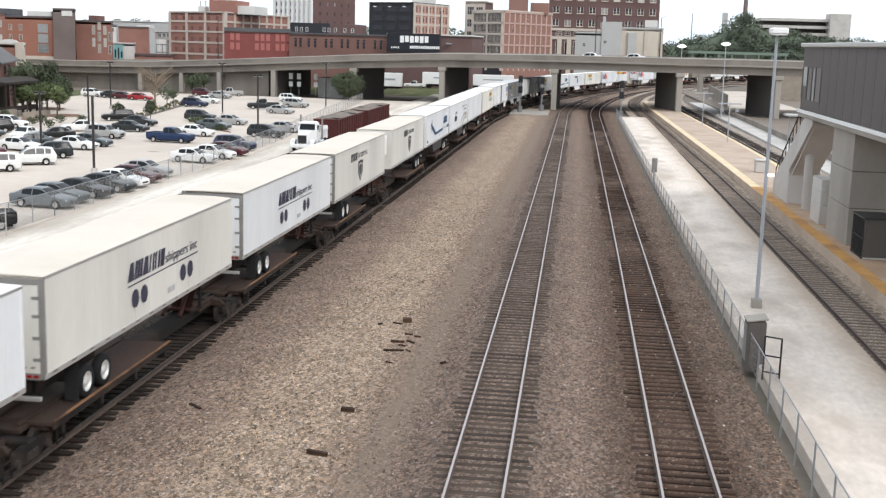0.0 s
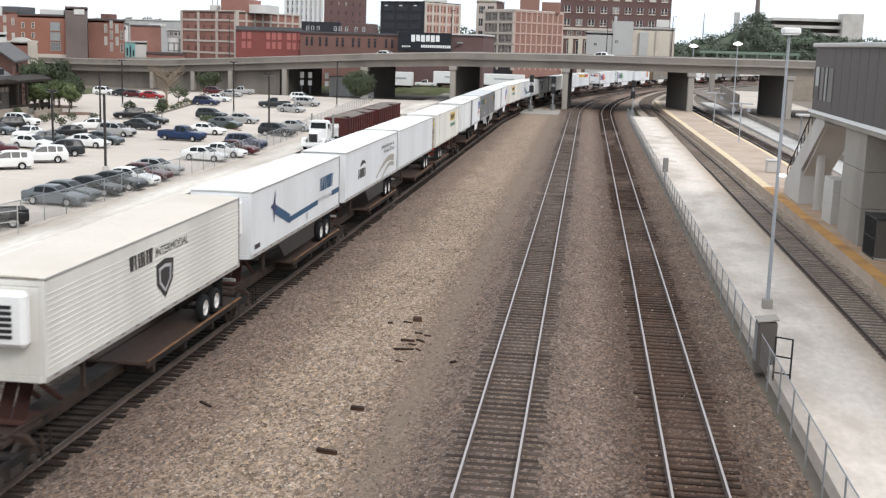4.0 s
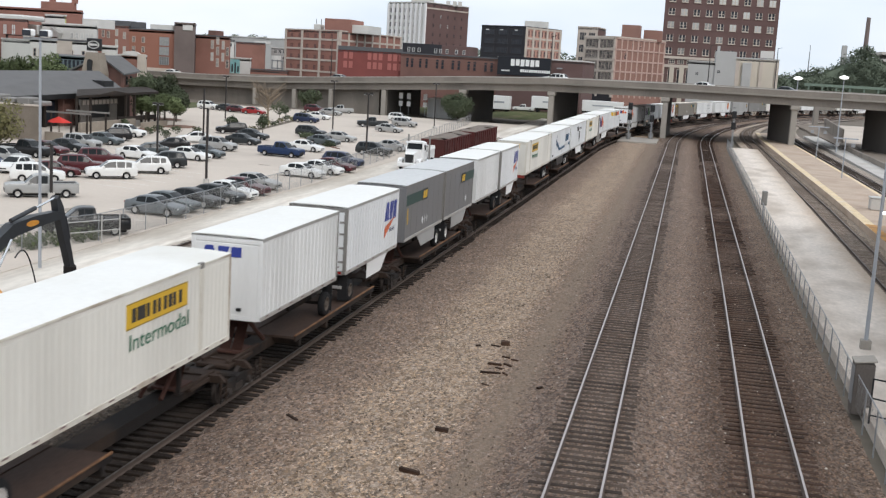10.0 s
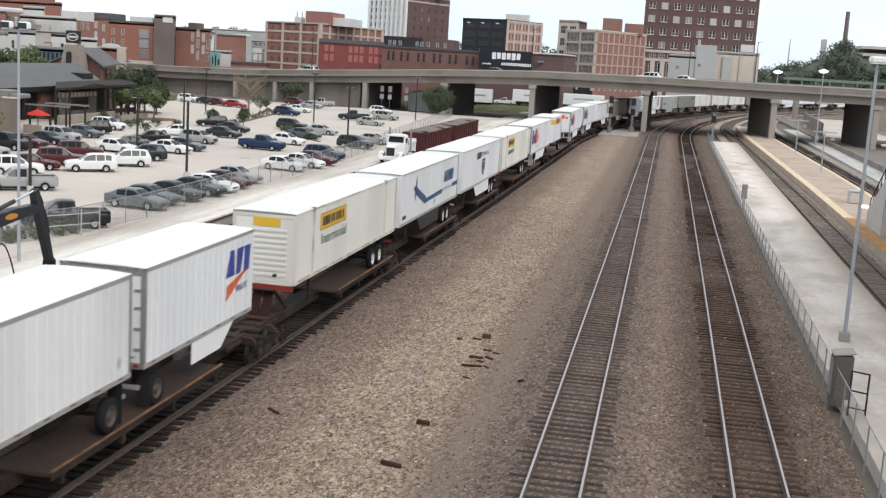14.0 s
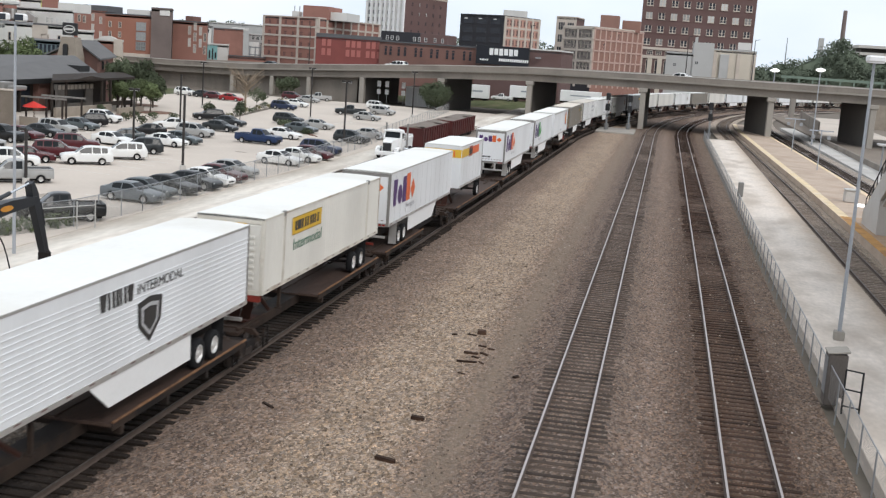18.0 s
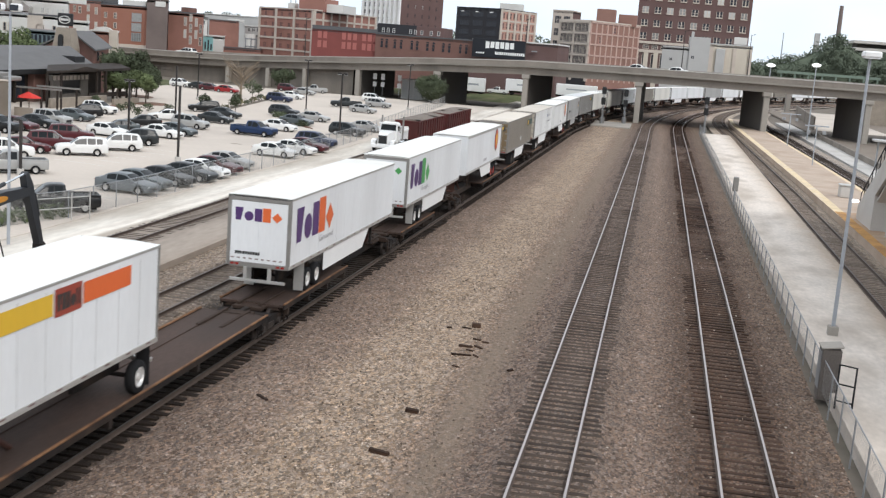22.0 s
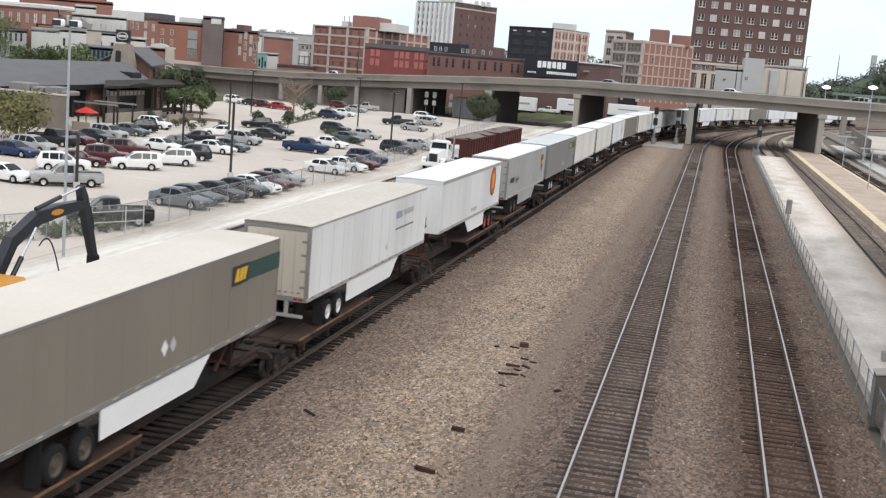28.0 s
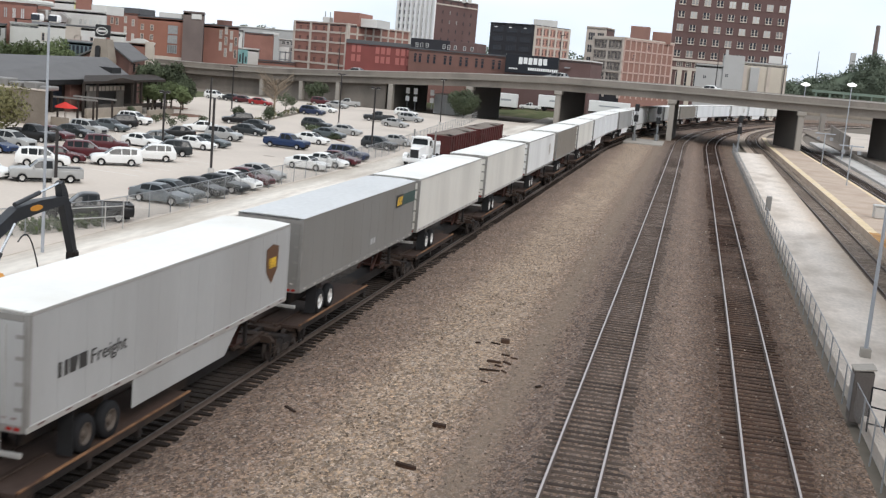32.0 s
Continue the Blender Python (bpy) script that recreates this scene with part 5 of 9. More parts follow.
def livery_disc(t, h):
    y = h - 2.6
    disc(t, y, 3.85, 0.85, 0.92, paint("dark disc", (0.05, 0.012, 0.01), 0.5, 0.1))
    disc(t, y, 3.85, 0.74, 0.8, paint("orange red disc", (0.6, 0.07, 0.02), 0.5, 0.1), x=1.3125)
    brand(t, "p", y - 0.34, y + 0.4, 3.38, 4.32, YEL, 0.1, x=1.322)


def build_train():
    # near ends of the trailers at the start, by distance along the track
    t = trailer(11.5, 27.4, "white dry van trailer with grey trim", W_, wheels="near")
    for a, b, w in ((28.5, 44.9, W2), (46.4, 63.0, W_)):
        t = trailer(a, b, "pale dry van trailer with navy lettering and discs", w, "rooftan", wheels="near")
        livery_shippers(t, (b - a) / 2)
    t = trailer(64.1, 80.4, "cream ribbed trailer with a black shield emblem", W2, "rooftan", wheels="near", ribs="horiz")
    livery_shield(t, 8.15, -1.0)
    t = trailer(83.3, 99.9, "cream ribbed trailer with a black shield emblem", W2, "rooftan", wheels="far", ribs="horiz", reefer=True)
    livery_shield(t, 8.3, -0.2)
    for a, b in ((101.5, 118.0), (253.2, 269.0)):
        t = trailer(a, b, "white refrigerated trailer with a blue swoosh", W_, wheels="far", reefer=True, skirt=((b - a) / -2 + 4.2, (b - a) / 2 - 5.6), skirt_mat=M["black"])
        livery_swoosh(t, (b - a) / 2)
    t = trailer(119.5, 136.5, "white ribbed trailer with taupe swirl stripes", W_, wheels="far", ribs="horiz", reefer=True, skirt=(-2.6, 3.4), skirt_mat=M["black"])
    livery_swirl(t, 8.5)
    trailer(137.4, 154.0, "plain white refrigerated trailer", W_, wheels="far", reefer=True)
    for a, b, w in ((156.0, 172.4, "near"), (236.0, 252.0, "far"), (288.3, 304.7, "far")):
        t = trailer(a, b, "pale corrugated container on a chassis with a yellow panel", W3, wheels=w, ribs="corrugated", trim="container_trim", frame_mat="container_trim", bumper="chassis_red", end_mat=M["rust_door"] if w == "near" else None, kind="container_trailer")
        container_posts(t, (b - a) / 2, w == "near")
        livery_yellow_panel(t, (b - a) / 2, (b - a) / 2 - 6.4 if w == "near" else -(b - a) / 2 + 3.6)
    for a, b, w, mark in ((175.1, 183.6, "far", 0), (184.8, 193.3, "near", 1), (213.7, 222.3, "far", 0), (223.1, 231.4, "near", 1)):
        t = trailer(a, b, "short white pup trailer with ribbed sides" if mark else "short plain white pup trailer", W_ if mark else W4, wheels=w, axles=1, rim="rim_dark", ribs="vert", legs=False, trim="alu", rail=0.12, skirt=(-0.8, 2.6) if mark else None, top=5.05)
        if mark:
            livery_freight(t, 4.2, 1.9)
        elif a < 200:
            brand(t, "tpb", -0.9, 0.6, 4.3, 4.65, paint("deep blue lettering", (0.03, 0.05, 0.28), 0.5, 0.1), end=-4.253)
        else:
            diamond(t, 3.6, 2.7, 0.16, PALE)
    for a, b, w in ((194.8, 203.5, "far"), (204.0, 212.4, "near")):
        t = trailer(a, b, "short dark grey pup trailer with a green band", G1, "roofpale", wheels=w, axles=1, legs=False, trim="alu_dark", rail_mat="alu", skirt=(-1.6, 2.6) if w == "far" else (-1.9, 2.6), skirt_mat=G3, top=5.05, end_mat=G1)
        livery_band(t, 4.3, -0.9 if w == "far" else 0.3, full=w == "far")
        for k in range(3 if w == "far" else 1):
            diamond(t, -0.6 + 0.5 * k + (2.6 if w == "near" else 0), 2.85, 0.2, PALE if k else W_)
        if w == "far":
            bars_text(t, -4.0, -3.8, 3.0, 0.8, YEL, 1)
    t = trailer(270.6, 286.8, "white ribbed refrigerated trailer with a black shield emblem", W_, wheels="far", ribs="horiz", reefer=True, skirt=(-3.0, 3.4))
    livery_shield(t, 8.1, 0.0)
    t = trailer(306.9, 323.4, "white van trailer with purple and orange lettering", W_, wheels="near", skirt=(-3.5, 4.0), bars=False, seams=True)
    livery_parcel(t, 8.25, ORA)
    t = trailer(326.7, 335.4, "short white pup trailer with an orange stripe", W_, wheels="far", axles=1, seams=True, legs=False, top=5.05)
    part("orange_band", plate(-4.3, -1.6, 4.2, 4.75, x=1.3135), YEL, t)
    part("orange_band", plate(-0.1, 2.5, 4.2, 4.75, x=1.3135), ORA, t)
    part("emblem_plate", plate(-1.5, -0.2, 4.12, 4.82, x=1.3135), paint("dark red emblem", (0.3, 0.05, 0.03), 0.5, 0.1), t)
    part("orange_band_end", Shape().box(-1.28, 1.28, -4.36, -4.353, 4.2, 4.75), YEL, t)
    brand(t, "pbllou", -1.42, -0.25, 4.26, 4.68, BLK, x=1.322)
    brand(t, "pbllou", -0.7, 0.9, 4.25, 4.65, ORA, end=-4.362)
    t = trailer(347.2, 364.0, "white van trailer with purple and orange lettering and skirts", W_, wheels="near", skirt=(-3.6, 3.9), bars=False)
    livery_parcel(t, 8.4, ORA, word=1)
    letters(t, -0.95, 0.1, 2.6, 2.72, BLK, 10, end=-8.403)
    t = trailer(367.4, 383.5, "white van trailer with purple and green lettering and skirts", W_, wheels="near", skirt=(-3.4, 3.9), bars=False)
    livery_parcel(t, 8.05, LGREEN)
    for a, b in ((386.3, 402.5), (446.7, 463.0)):
        t = trailer(a, b, "white trailer with an orange disc and red wheels", W_ if a < 400 else W4, wheels="far", rim="rim_red", skirt=(-1.8, 3.5), rail=0.2)
        livery_disc(t, (b - a) / 2)
        hh = (b - a) / 2
        part("connector_box", Shape().box(0.15, 0.55, -hh - 0.03, -hh + 0.02, 2.4, 2.95, 0.02), M["alu_dark"], t, "grey connector box")
        part("badge", Shape().box(-0.75, -0.1, -hh - 0.012, -hh, 4.35, 4.6), ORA, t)
        for dx, dz in ((-0.5, 3.4), (-0.25, 3.15), (-0.75, 3.15), (0.35, 3.15)):
            part("placard", Shape().loft([[(dx - 0.17, q, dz), (dx, q, dz - 0.19), (dx + 0.17, q, dz), (dx, q, dz + 0.19)] for q in (-hh - 0.012, -hh - 0.004)]), TAUPE if dx < 0 else PALE, t)
        bars_text(t, -0.5, 1.0, 2.5, 0.22, PALE, 4)
    t = trailer(407.0, 423.8, "dusty brown grey van trailer with a green band", G2, "rooftan", wheels="near", rim="rim_dark", tandem=3.6, trim="alu_dark", skirt=(-2.9, 3.4), end_mat=paint("rust-streaked door", (0.2, 0.14, 0.075), 0.7, 0.8), rail_mat="alu_dark")
    livery_band(t, 8.4, 4.6, full=False)
    part("badge", Shape().box(-1.0, -0.1, -8.41, -8.403, 4.1, 4.55), BLK, t)
    part("badge", Shape().box(0.1, 1.0, -8.41, -8.403, 4.1, 4.55), BLK, t)
    brand(t, "tbp", -0.9, -0.2, 4.2, 4.45, YEL, end=-8.411)
    brand(t, "tbp", 0.2, 0.9, 4.2, 4.45, YEL, end=-8.411)
    diamond(t, 0.3, 2.95, 0.2, W_)
    diamond(t, 0.8, 2.95, 0.2, PALE)
    t = trailer(426.8, 443.5, "weathered plain white van trailer", W4, "roofgrey", wheels="near", tandem=2.6, end_mat=paint("tan stained door", (0.56, 0.51, 0.42), 0.6, 0.9), skirt=(-3.6, 3.8), seams=True)
    bars_text(t, 2.9, 4.1, 3.95, 0.32, paint("faded blue lettering", (0.3, 0.33, 0.4), 0.5, 0.1), 1)
    bars_text(t, 4.2, 5.9, 4.0, 0.26, PALE, 6)
    bars_text(t, 2.9, 6.0, 3.42, 0.09, paint("faded dark lettering", (0.2, 0.2, 0.21), 0.5, 0.1), 22)
    diamond(t, 1.6, 2.85, 0.14, PALE)
    t = trailer(465.5, 482.0, "light grey van trailer with a brown shield emblem", G3, wheels="near", rim="rim_dark", skirt=(-3.2, 4.0), skirt_mat=G3)
    brand(t, "upb", -7.0, -5.65, 3.12, 3.5, BLK)
    write(t, "Freight", -5.5, 3.12, 0.38, BLK, 1.8)
    n_ = [(-0.5, 0.5), (0.0, 0.62), (0.5, 0.5), (0.45, -0.2), (0.0, -0.65), (-0.45, -0.2)]
    part("shield", Shape().loft([[(1.308 + e, 6.6 + a * 1.15, 3.75 + b * 1.1) for a, b in n_] for e in (0, 0.004)]), paint("brown shield", (0.10, 0.045, 0.02), 0.5, 0.1), t)
    brand(t, "upb", 6.3, 6.95, 3.6, 3.95, YEL, x=1.318)
    part("orange_mark", Shape().box(-1.0, -0.5, -8.26, -8.252, 3.2, 3.6), YEL, t)
    t = trailer(483.4, 500.2, "dusty grey van trailer with a green band", G4, "roofpale", wheels="near", trim="alu_dark", end_mat=G4)
    livery_band(t, 8.4, 4.8, full=False)
    bars_text(t, 0.8, 1.6, 2.7, 0.25, PALE, 2)
    looks = [("plain white dry van trailer", W_, "alu"), ("white van trailer with grey trim", W4, "alu_dark"), ("plain cream van trailer", W2, "alu"), ("light grey van trailer", G3, "alu"), ("plain white van trailer", W_, "alu_dark"), ("dark grey van trailer", G2, "alu_dark")]
    s = 501.2
    order = [2, 2, 1, 5, 2, 0, 4, 3, 0, 1, 2, 5, 0, 4, 1, 0, 2]
    rest = []
    for k in order:
        lab, m_, tr = looks[k]
        t = trailer(s, s + 16.5, lab, m_, wheels="near" if k != 4 else "far", trim=tr, skirt=(-4, 4) if k in (0, 3) else None)
        if k == 1:
            disc(t, 5.0, 3.6, 0.5, 0.55, TAUPE)
        rest.append((s, s + 16.5))
        s += 18.6
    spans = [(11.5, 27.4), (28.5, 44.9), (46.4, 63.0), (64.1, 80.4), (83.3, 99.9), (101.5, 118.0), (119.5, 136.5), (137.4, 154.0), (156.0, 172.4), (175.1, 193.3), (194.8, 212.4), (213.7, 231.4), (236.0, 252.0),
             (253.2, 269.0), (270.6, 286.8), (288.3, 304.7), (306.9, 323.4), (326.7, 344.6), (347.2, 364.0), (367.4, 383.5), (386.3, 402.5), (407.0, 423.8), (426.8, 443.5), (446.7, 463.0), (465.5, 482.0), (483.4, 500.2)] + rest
    joints = [(a[1] + b[0]) / 2 for a, b in zip(spans, spans[1:])]
    joints = [spans[0][0] - 0.8] + joints + [spans[-1][1] + 0.8]
    gear = ["near"] * 4 + ["far"] * 4 + ["near"] + ["pair"] * 3 + ["far"] * 4 + ["near", "all", "near", "near", "far", "near", "near", "far", "near", "near"] + ["far" if k == 4 else "near" for k in order]
    for i, (a, b) in enumerate(zip(joints, joints[1:])):
        h, mode = (b - a) / 2, gear[i]
        rail_car(a, b, (True, i == len(joints) - 2), 1 if mode == "near" else -1, (-h + 0.9, -h + 9.8) if mode == "near" else (h - 10.6, h - 0.8) if mode == "far" else (-5.2, 5.4) if mode == "pair" else (-h + 1.0, h - 1.0))


build_train()

# ---- fences ----


def fence(name, label, pts, h, step, post_r=0.03, mid=True):
    """Chain link on steel posts with a top rail, along straight runs between the points."""
    f = thing(name, label, "fence")
    pm = Shape().tube((0, 0, -0.4), (0, 0, h), post_r, n=6).mesh("post", M["steel"])
    for (xa, ya), (xb, yb) in zip(pts, pts[1:]):
        ln = math.hypot(xb - xa, yb - ya)
        n = max(1, round(ln / step))
        ang = math.degrees(math.atan2(-(xb - xa), yb - ya))
        panel = Shape().add([(0, 0, 0), (0, ln / n, 0), (0, ln / n, h - 0.03), (0, 0, h - 0.03)], [(0, 1, 2, 3)]).mesh("mesh_panel", M["wire"])
        rail = Shape().tube((0, 0, h - 0.02), (0, ln / n, h - 0.02), 0.022, n=6).mesh("top_rail", M["steel"])
        for i in range(n):
            k = i / n
            m = pose(xa + (xb - xa) * k, ya + (yb - ya) * k, 0, 0, 0, ang)
            part("post", pm, None, f, m=m)
            part("mesh_panel", panel, None, f, m=m)
            part("top_rail", rail, None, f, m=m)
        part("post", pm, None, f, m=pose(xb, yb, 0))
    return f


fence("platform_fence", "low galvanised chain link fence between track and platform", [(6.75, 18), (6.75, 200)], 1.2, 2.45)
fence("lot_fence", "chain link fence along the parking lot", [(-36.5, 47), (-32.4, 60), (-32.0, 68), (-32.0, 100), (-33.0, 128), (-36, 165), (-40, 215)], 1.6, 3.0)

# ---- poles, lamps and signals ----


def platform_lamp(x, y, z, h, label, arm=-0.55):
    t = thing("platform_lamp", label, "lamp post", "platform lamps", pose(x, y, z))
    part("footing", Shape().box(-0.22, 0.22, -0.22, 0.22, -0.5, 0.42, 0.03), M["concrete"], t)
    part("pole", Shape().tube((0, 0, 0.3), (0, 0, h), 0.09, 0.06, 10), M["pole"], t)
    part("bracket", Shape().tube((0, 0, h - 0.12), (0, -0.5, h), 0.035, n=6), M["pole"], t)
    head = part("lamp_head", Shape().box(-0.36, 0.36, -0.75, 0.1, h - 0.1, h + 0.18, 0.06), M["white_paint"], t, "white flood lamp head")
    part("lens", Shape().box(-0.3, 0.3, -0.7, 0.04, h - 0.13, h - 0.1), M["lamp_lit"], head)
    return t


near_lamp = platform_lamp(8.45, 52.0, 0.0, 12.2, "tall grey platform lamp post with square flood head")
low = part("side_lamp", Shape().box(0.02, 0.36, -0.08, 0.08, 5.94, 6.08, 0.05), M["lamp_on"], near_lamp, "small white side lamp")


def dish_lamp(x, y, h, label):
    t = thing("street_lamp", label, "lamp post", "dish lamps", pose(x, y, -0.3))
    part("pole", Shape().tube((0, 0, 0), (0, 0, h), 0.13, 0.07, 8), M["pole"], t)
    n, rings = 14, [(0.05, 0.38), (0.75, 0.12), (0.8, 0.0), (0.5, -0.22), (0.05, -0.3)]
    part("lamp_head", Shape().loft([[(math.cos(math.tau * i / n) * r, math.sin(math.tau * i / n) * r, h + q) for i in range(n)] for r, q in rings]), M["lamp_on"], t, "white oval lamp head", smooth=True)
    return t


dish_lamp(18.2, 213.0, 12.2, "grey lamp post with a white oval head")
dish_lamp(24.9, 205.0, 12.75, "grey lamp post with a white oval head")


def lot_lamp(x, y, h, heads=1):
    t = thing("lot_lamp", "dark bronze parking lot lamp post", "lamp post", "parking lot lamps", pose(x, y, 0))
    part("footing", Shape().tube((0, 0, -0.3), (0, 0, 0.45), 0.25, n=10), M["concrete_pale"], t)
    part("pole", Shape().box(-0.085, 0.085, -0.085, 0.085, 0.3, h, 0.01), M["pole_dark"], t)
    for k in range(heads):
        e = 1 if k else -1
        hd = part("lamp_head", Shape().box(min(e * 0.1, e * 0.55), max(e * 0.1, e * 0.55), -0.16, 0.16, h - 0.12, h + 0.1, 0.04), M["pole_dark"], t)
        part("lens", Shape().box(min(e * 0.15, e * 0.5), max(e * 0.15, e * 0.5), -0.13, 0.13, h - 0.14, h - 0.12), M["lamp_lit"], hd)
    return t


for x, y, h, k in ((-39.0, 90.3, 6.3, 0), (-35.3, 126.3, 7.2, 2), (-50.9, 163.3, 7.5, 2), (-51.6, 107.2, 5.5, 2), (-43.9, 74.4, 3.9, 1), (-56.0, 128.5, 6.5, 0), (-41.5, 190.0, 7.5, 2), (-70.5, 170.0, 7.0, 2)):
    lot_lamp(x, y, h, k)

mast = thing("flood_mast", "tall white floodlight mast by the lot fence", "lamp post", "", pose(-31.0, 51.5, 0))
part("pole", Shape().tube((0, 0, -0.3), (0, 0, 11.3), 0.085, 0.06, 10), M["pole"], mast)
part("cross_arm", Shape().box(-0.9, 0.9, -0.05, 0.05, 11.2, 11.32), M["steel"], mast)
for k in (-0.62, 0.3):
    fl = part("flood_lamp", Shape().box(k - 0.28, k + 0.28, -0.2, 0.2, 11.32, 11.7, 0.08), M["white_paint"], mast, "white flood lamp")
    part("lens", Shape().box(k - 0.23, k + 0.23, -0.215, -0.2, 11.37, 11.65), M["window"], fl)


def signal(x, y, h, label, two=True):
    t = thing("railway_signal", label, "signal", "railway signals", pose(x, y, -0.3))
    part("mast", Shape().tube((0, 0, 0), (0, 0, h), 0.09, n=8), M["steel"], t)
    part("case", Shape().box(-0.4, 0.4, 0.3, 0.7, 0, 1.2, 0.03), M["alu_dark"], t, "grey relay case")
    for z in ((h - 0.6, h - 2.4) if two else (h - 0.6,)):
        hd = part("signal_head", Shape().box(-0.38, 0.38, -0.12, 0.1, z - 0.6, z + 0.65, 0.12), M["black"], t, "black signal target")
        for q in (-0.32, 0.05, 0.4):
            part("hood", Shape().tube((0, -0.12, z + q), (0, -0.32, z + q), 0.13, n=10), M["black"], hd)
        part("lens", Shape().tube((0, -0.122, z - 0.32), (0, -0.15, z - 0.32), 0.1, n=10), M["signal_red"], hd)
    lad = Shape()
    for sx in (-0.18, 0.18):
        lad.box(sx - 0.02, sx + 0.02, 0.2, 0.24, 0.2, h - 0.4)
    for i in range(int(h / 0.4)):
        lad.box(-0.18, 0.18, 0.2, 0.24, 0.4 + i * 0.4, 0.43 + i * 0.4)
    part("ladder", lad, M["steel"], t)
    return t


signal(-9.8, 201.6, 6.4, "black two-headed railway signal on a steel mast")
signal(-6.2, 207.0, 6.1, "black two-headed railway signal on a steel mast")
signal(7.4, 197.0, 6.2, "black two-headed railway signal by the platform end")
structure("slab", Shape().box(-11.3, -4.8, 196, 210, -0.5, -0.12, 0.05), M["concrete"], "worn concrete slab at the signals", "slab")

# low equipment beside the fence
M["taupe_steel"] = mat("grimy brown-grey steel", (0.12, 0.105, 0.095), 0.7, 0.1, 0.2, 2, 14)
cab = thing("equipment_cabinet", "weathered grey steel cabinet at the fence", "cabinet", "", pose(7.0, 42.6, 0))
part("body", Shape().box(-0.38, 0.3, -0.42, 0.42, -0.3, 1.6, 0.03), M["taupe_steel"], cab)
part("lid", Shape().loft([[(-0.42, -0.46, 1.6), (0.34, -0.46, 1.7), (0.34, 0.46, 1.7), (-0.42, 0.46, 1.6)], [(-0.42, -0.46, 1.64), (0.34, -0.46, 1.76), (0.34, 0.46, 1.76), (-0.42, 0.46, 1.64)]]), M["concrete"], cab, "grey sloping lid")
part("door", Shape().box(-0.4, -0.38, -0.34, 0.34, 0.1, 1.45), M["steel"], cab)
gate = thing("fence_gate", "small open steel tube gate by the cabinet", "gate", "", pose(7.0, 40.6, 0, 0, 0, -28))
for sx in (0, 0.6):
    part("stile", Shape().tube((sx, 0, -0.1), (sx, 0, 1.5), 0.035, n=8), M["plastic"], gate)
for zz in (0.2, 0.8, 1.48):
    part("gate_rail", Shape().tube((0, 0, zz), (0.6, 0, zz), 0.03, n=8), M["plastic"], gate)
post_box = thing("post_box", "small dark control box on a fence post", "box", "", pose(6.9, 100.5, 0))
part("post", Shape().tube((0, 0, -0.3), (0, 0, 1.3), 0.06, n=8), M["steel"], post_box)
part("box", Shape().box(-0.22, 0.22, -0.3, 0.3, 0.9, 2.1, 0.04), M["alu_dark"], post_box)

# ---- the station stair and overhead walkway ----
M["mesh_pane"] = mat("dusty glass behind mesh", (0.16, 0.15, 0.145), 0.3, 0, 0.2, 0.8, 6)
station = thing("station_walkway", "dark clad overhead walkway on concrete piers above the platform", "walkway")
# XB carries the walkway on out of view, added to deepen shade on the pier
XF, XB, Y0, Y1, ZB, ZT = 15.7, 26.0, 30.0, 84.5, 7.35, 11.75
part("floor_slab", Shape().box(XF - 0.1, XB + 0.1, Y0, Y1 + 0.1, ZB - 0.4, ZB, 0.03), M["concrete"], station)
part("floor_edge", Shape().box(XF - 0.2, XF - 0.1, Y0, Y1 + 0.15, ZB - 0.1, ZB + 0.12), M["white_paint"], station, "white floor edge")
part("roof", Shape().box(XF - 0.25, XB + 0.25, Y0, Y1 + 0.25, ZT, ZT + 0.28, 0.05), M["alu"], station, "pale metal roof")
pm = Shape().box(-0.03, 0.03, 0.03, 2.25, ZB + 0.12, ZT, 0.012).mesh("cladding_panel", M["mesh_dark"])
y = Y0
while y + 2.3 <= Y1 + 0.4:
    if y < 77.0:
        part("cladding_panel", pm, None, station, m=pose(XF, y, 0))
    y += 2.28
part("far_panel", Shape().box(XF - 0.03, XF + 0.03, 77.9, 84.4, ZB + 0.12, 8.2), M["mesh_dark"], station)
part("far_panel", Shape().box(XF - 0.03, XF + 0.03, 77.9, 84.4, 10.4, ZT), M["mesh_dark"], station)
for yy in (78.0, 79.9, 81.0, 82.6, 84.3):
    part("mullion", Shape().box(XF - 0.06, XF + 0.06, yy - 0.12, yy + 0.12, 8.2, 10.4), M["mesh_dark"], station)
for yy, w, za in ((78.95, 0.83, 8.2), (80.45, 0.43, 8.2), (81.8, 0.7, 8.2), (83.45, 0.73, 9.1)):
    part("pane", Shape().box(XF - 0.01, XF + 0.01, yy - w, yy + w, za, 10.4), M["window_pale"] if za > 9 or w == 0.43 else M["mesh_pane"], station, "pale window pane" if za > 9 or w == 0.43 else "dark window pane")
part("far_panel", Shape().box(XF - 0.03, XF + 0.03, 82.7, 84.2, 8.2, 9.1), M["mesh_dark"], station)
part("end_wall", Shape().box(XF + 0.03, XB, Y1 - 0.06, Y1, ZB, ZT), M["mesh_dark"], station)
part("back_wall", Shape().box(XB - 0.06, XB, Y0, Y1 - 0.06, ZB, ZT), M["mesh_dark"], station)
for k, z0 in enumerate((0.3, 2.6, 4.75)):
    z1 = (2.57, 4.72, 6.9)[k]
    part("pier_block", Shape().box(15.9, 19.6, 68.4, 74.0, z0, z1, 0.02), M["concrete"], station)
for k, z0 in enumerate((0.3, 1.62, 2.5)):
    part("wall_block", Shape().box(16.0, 16.95, 76.7, 79.6, z0, (1.6, 2.48, 3.3)[k], 0.02), M["concrete_pale"], station)
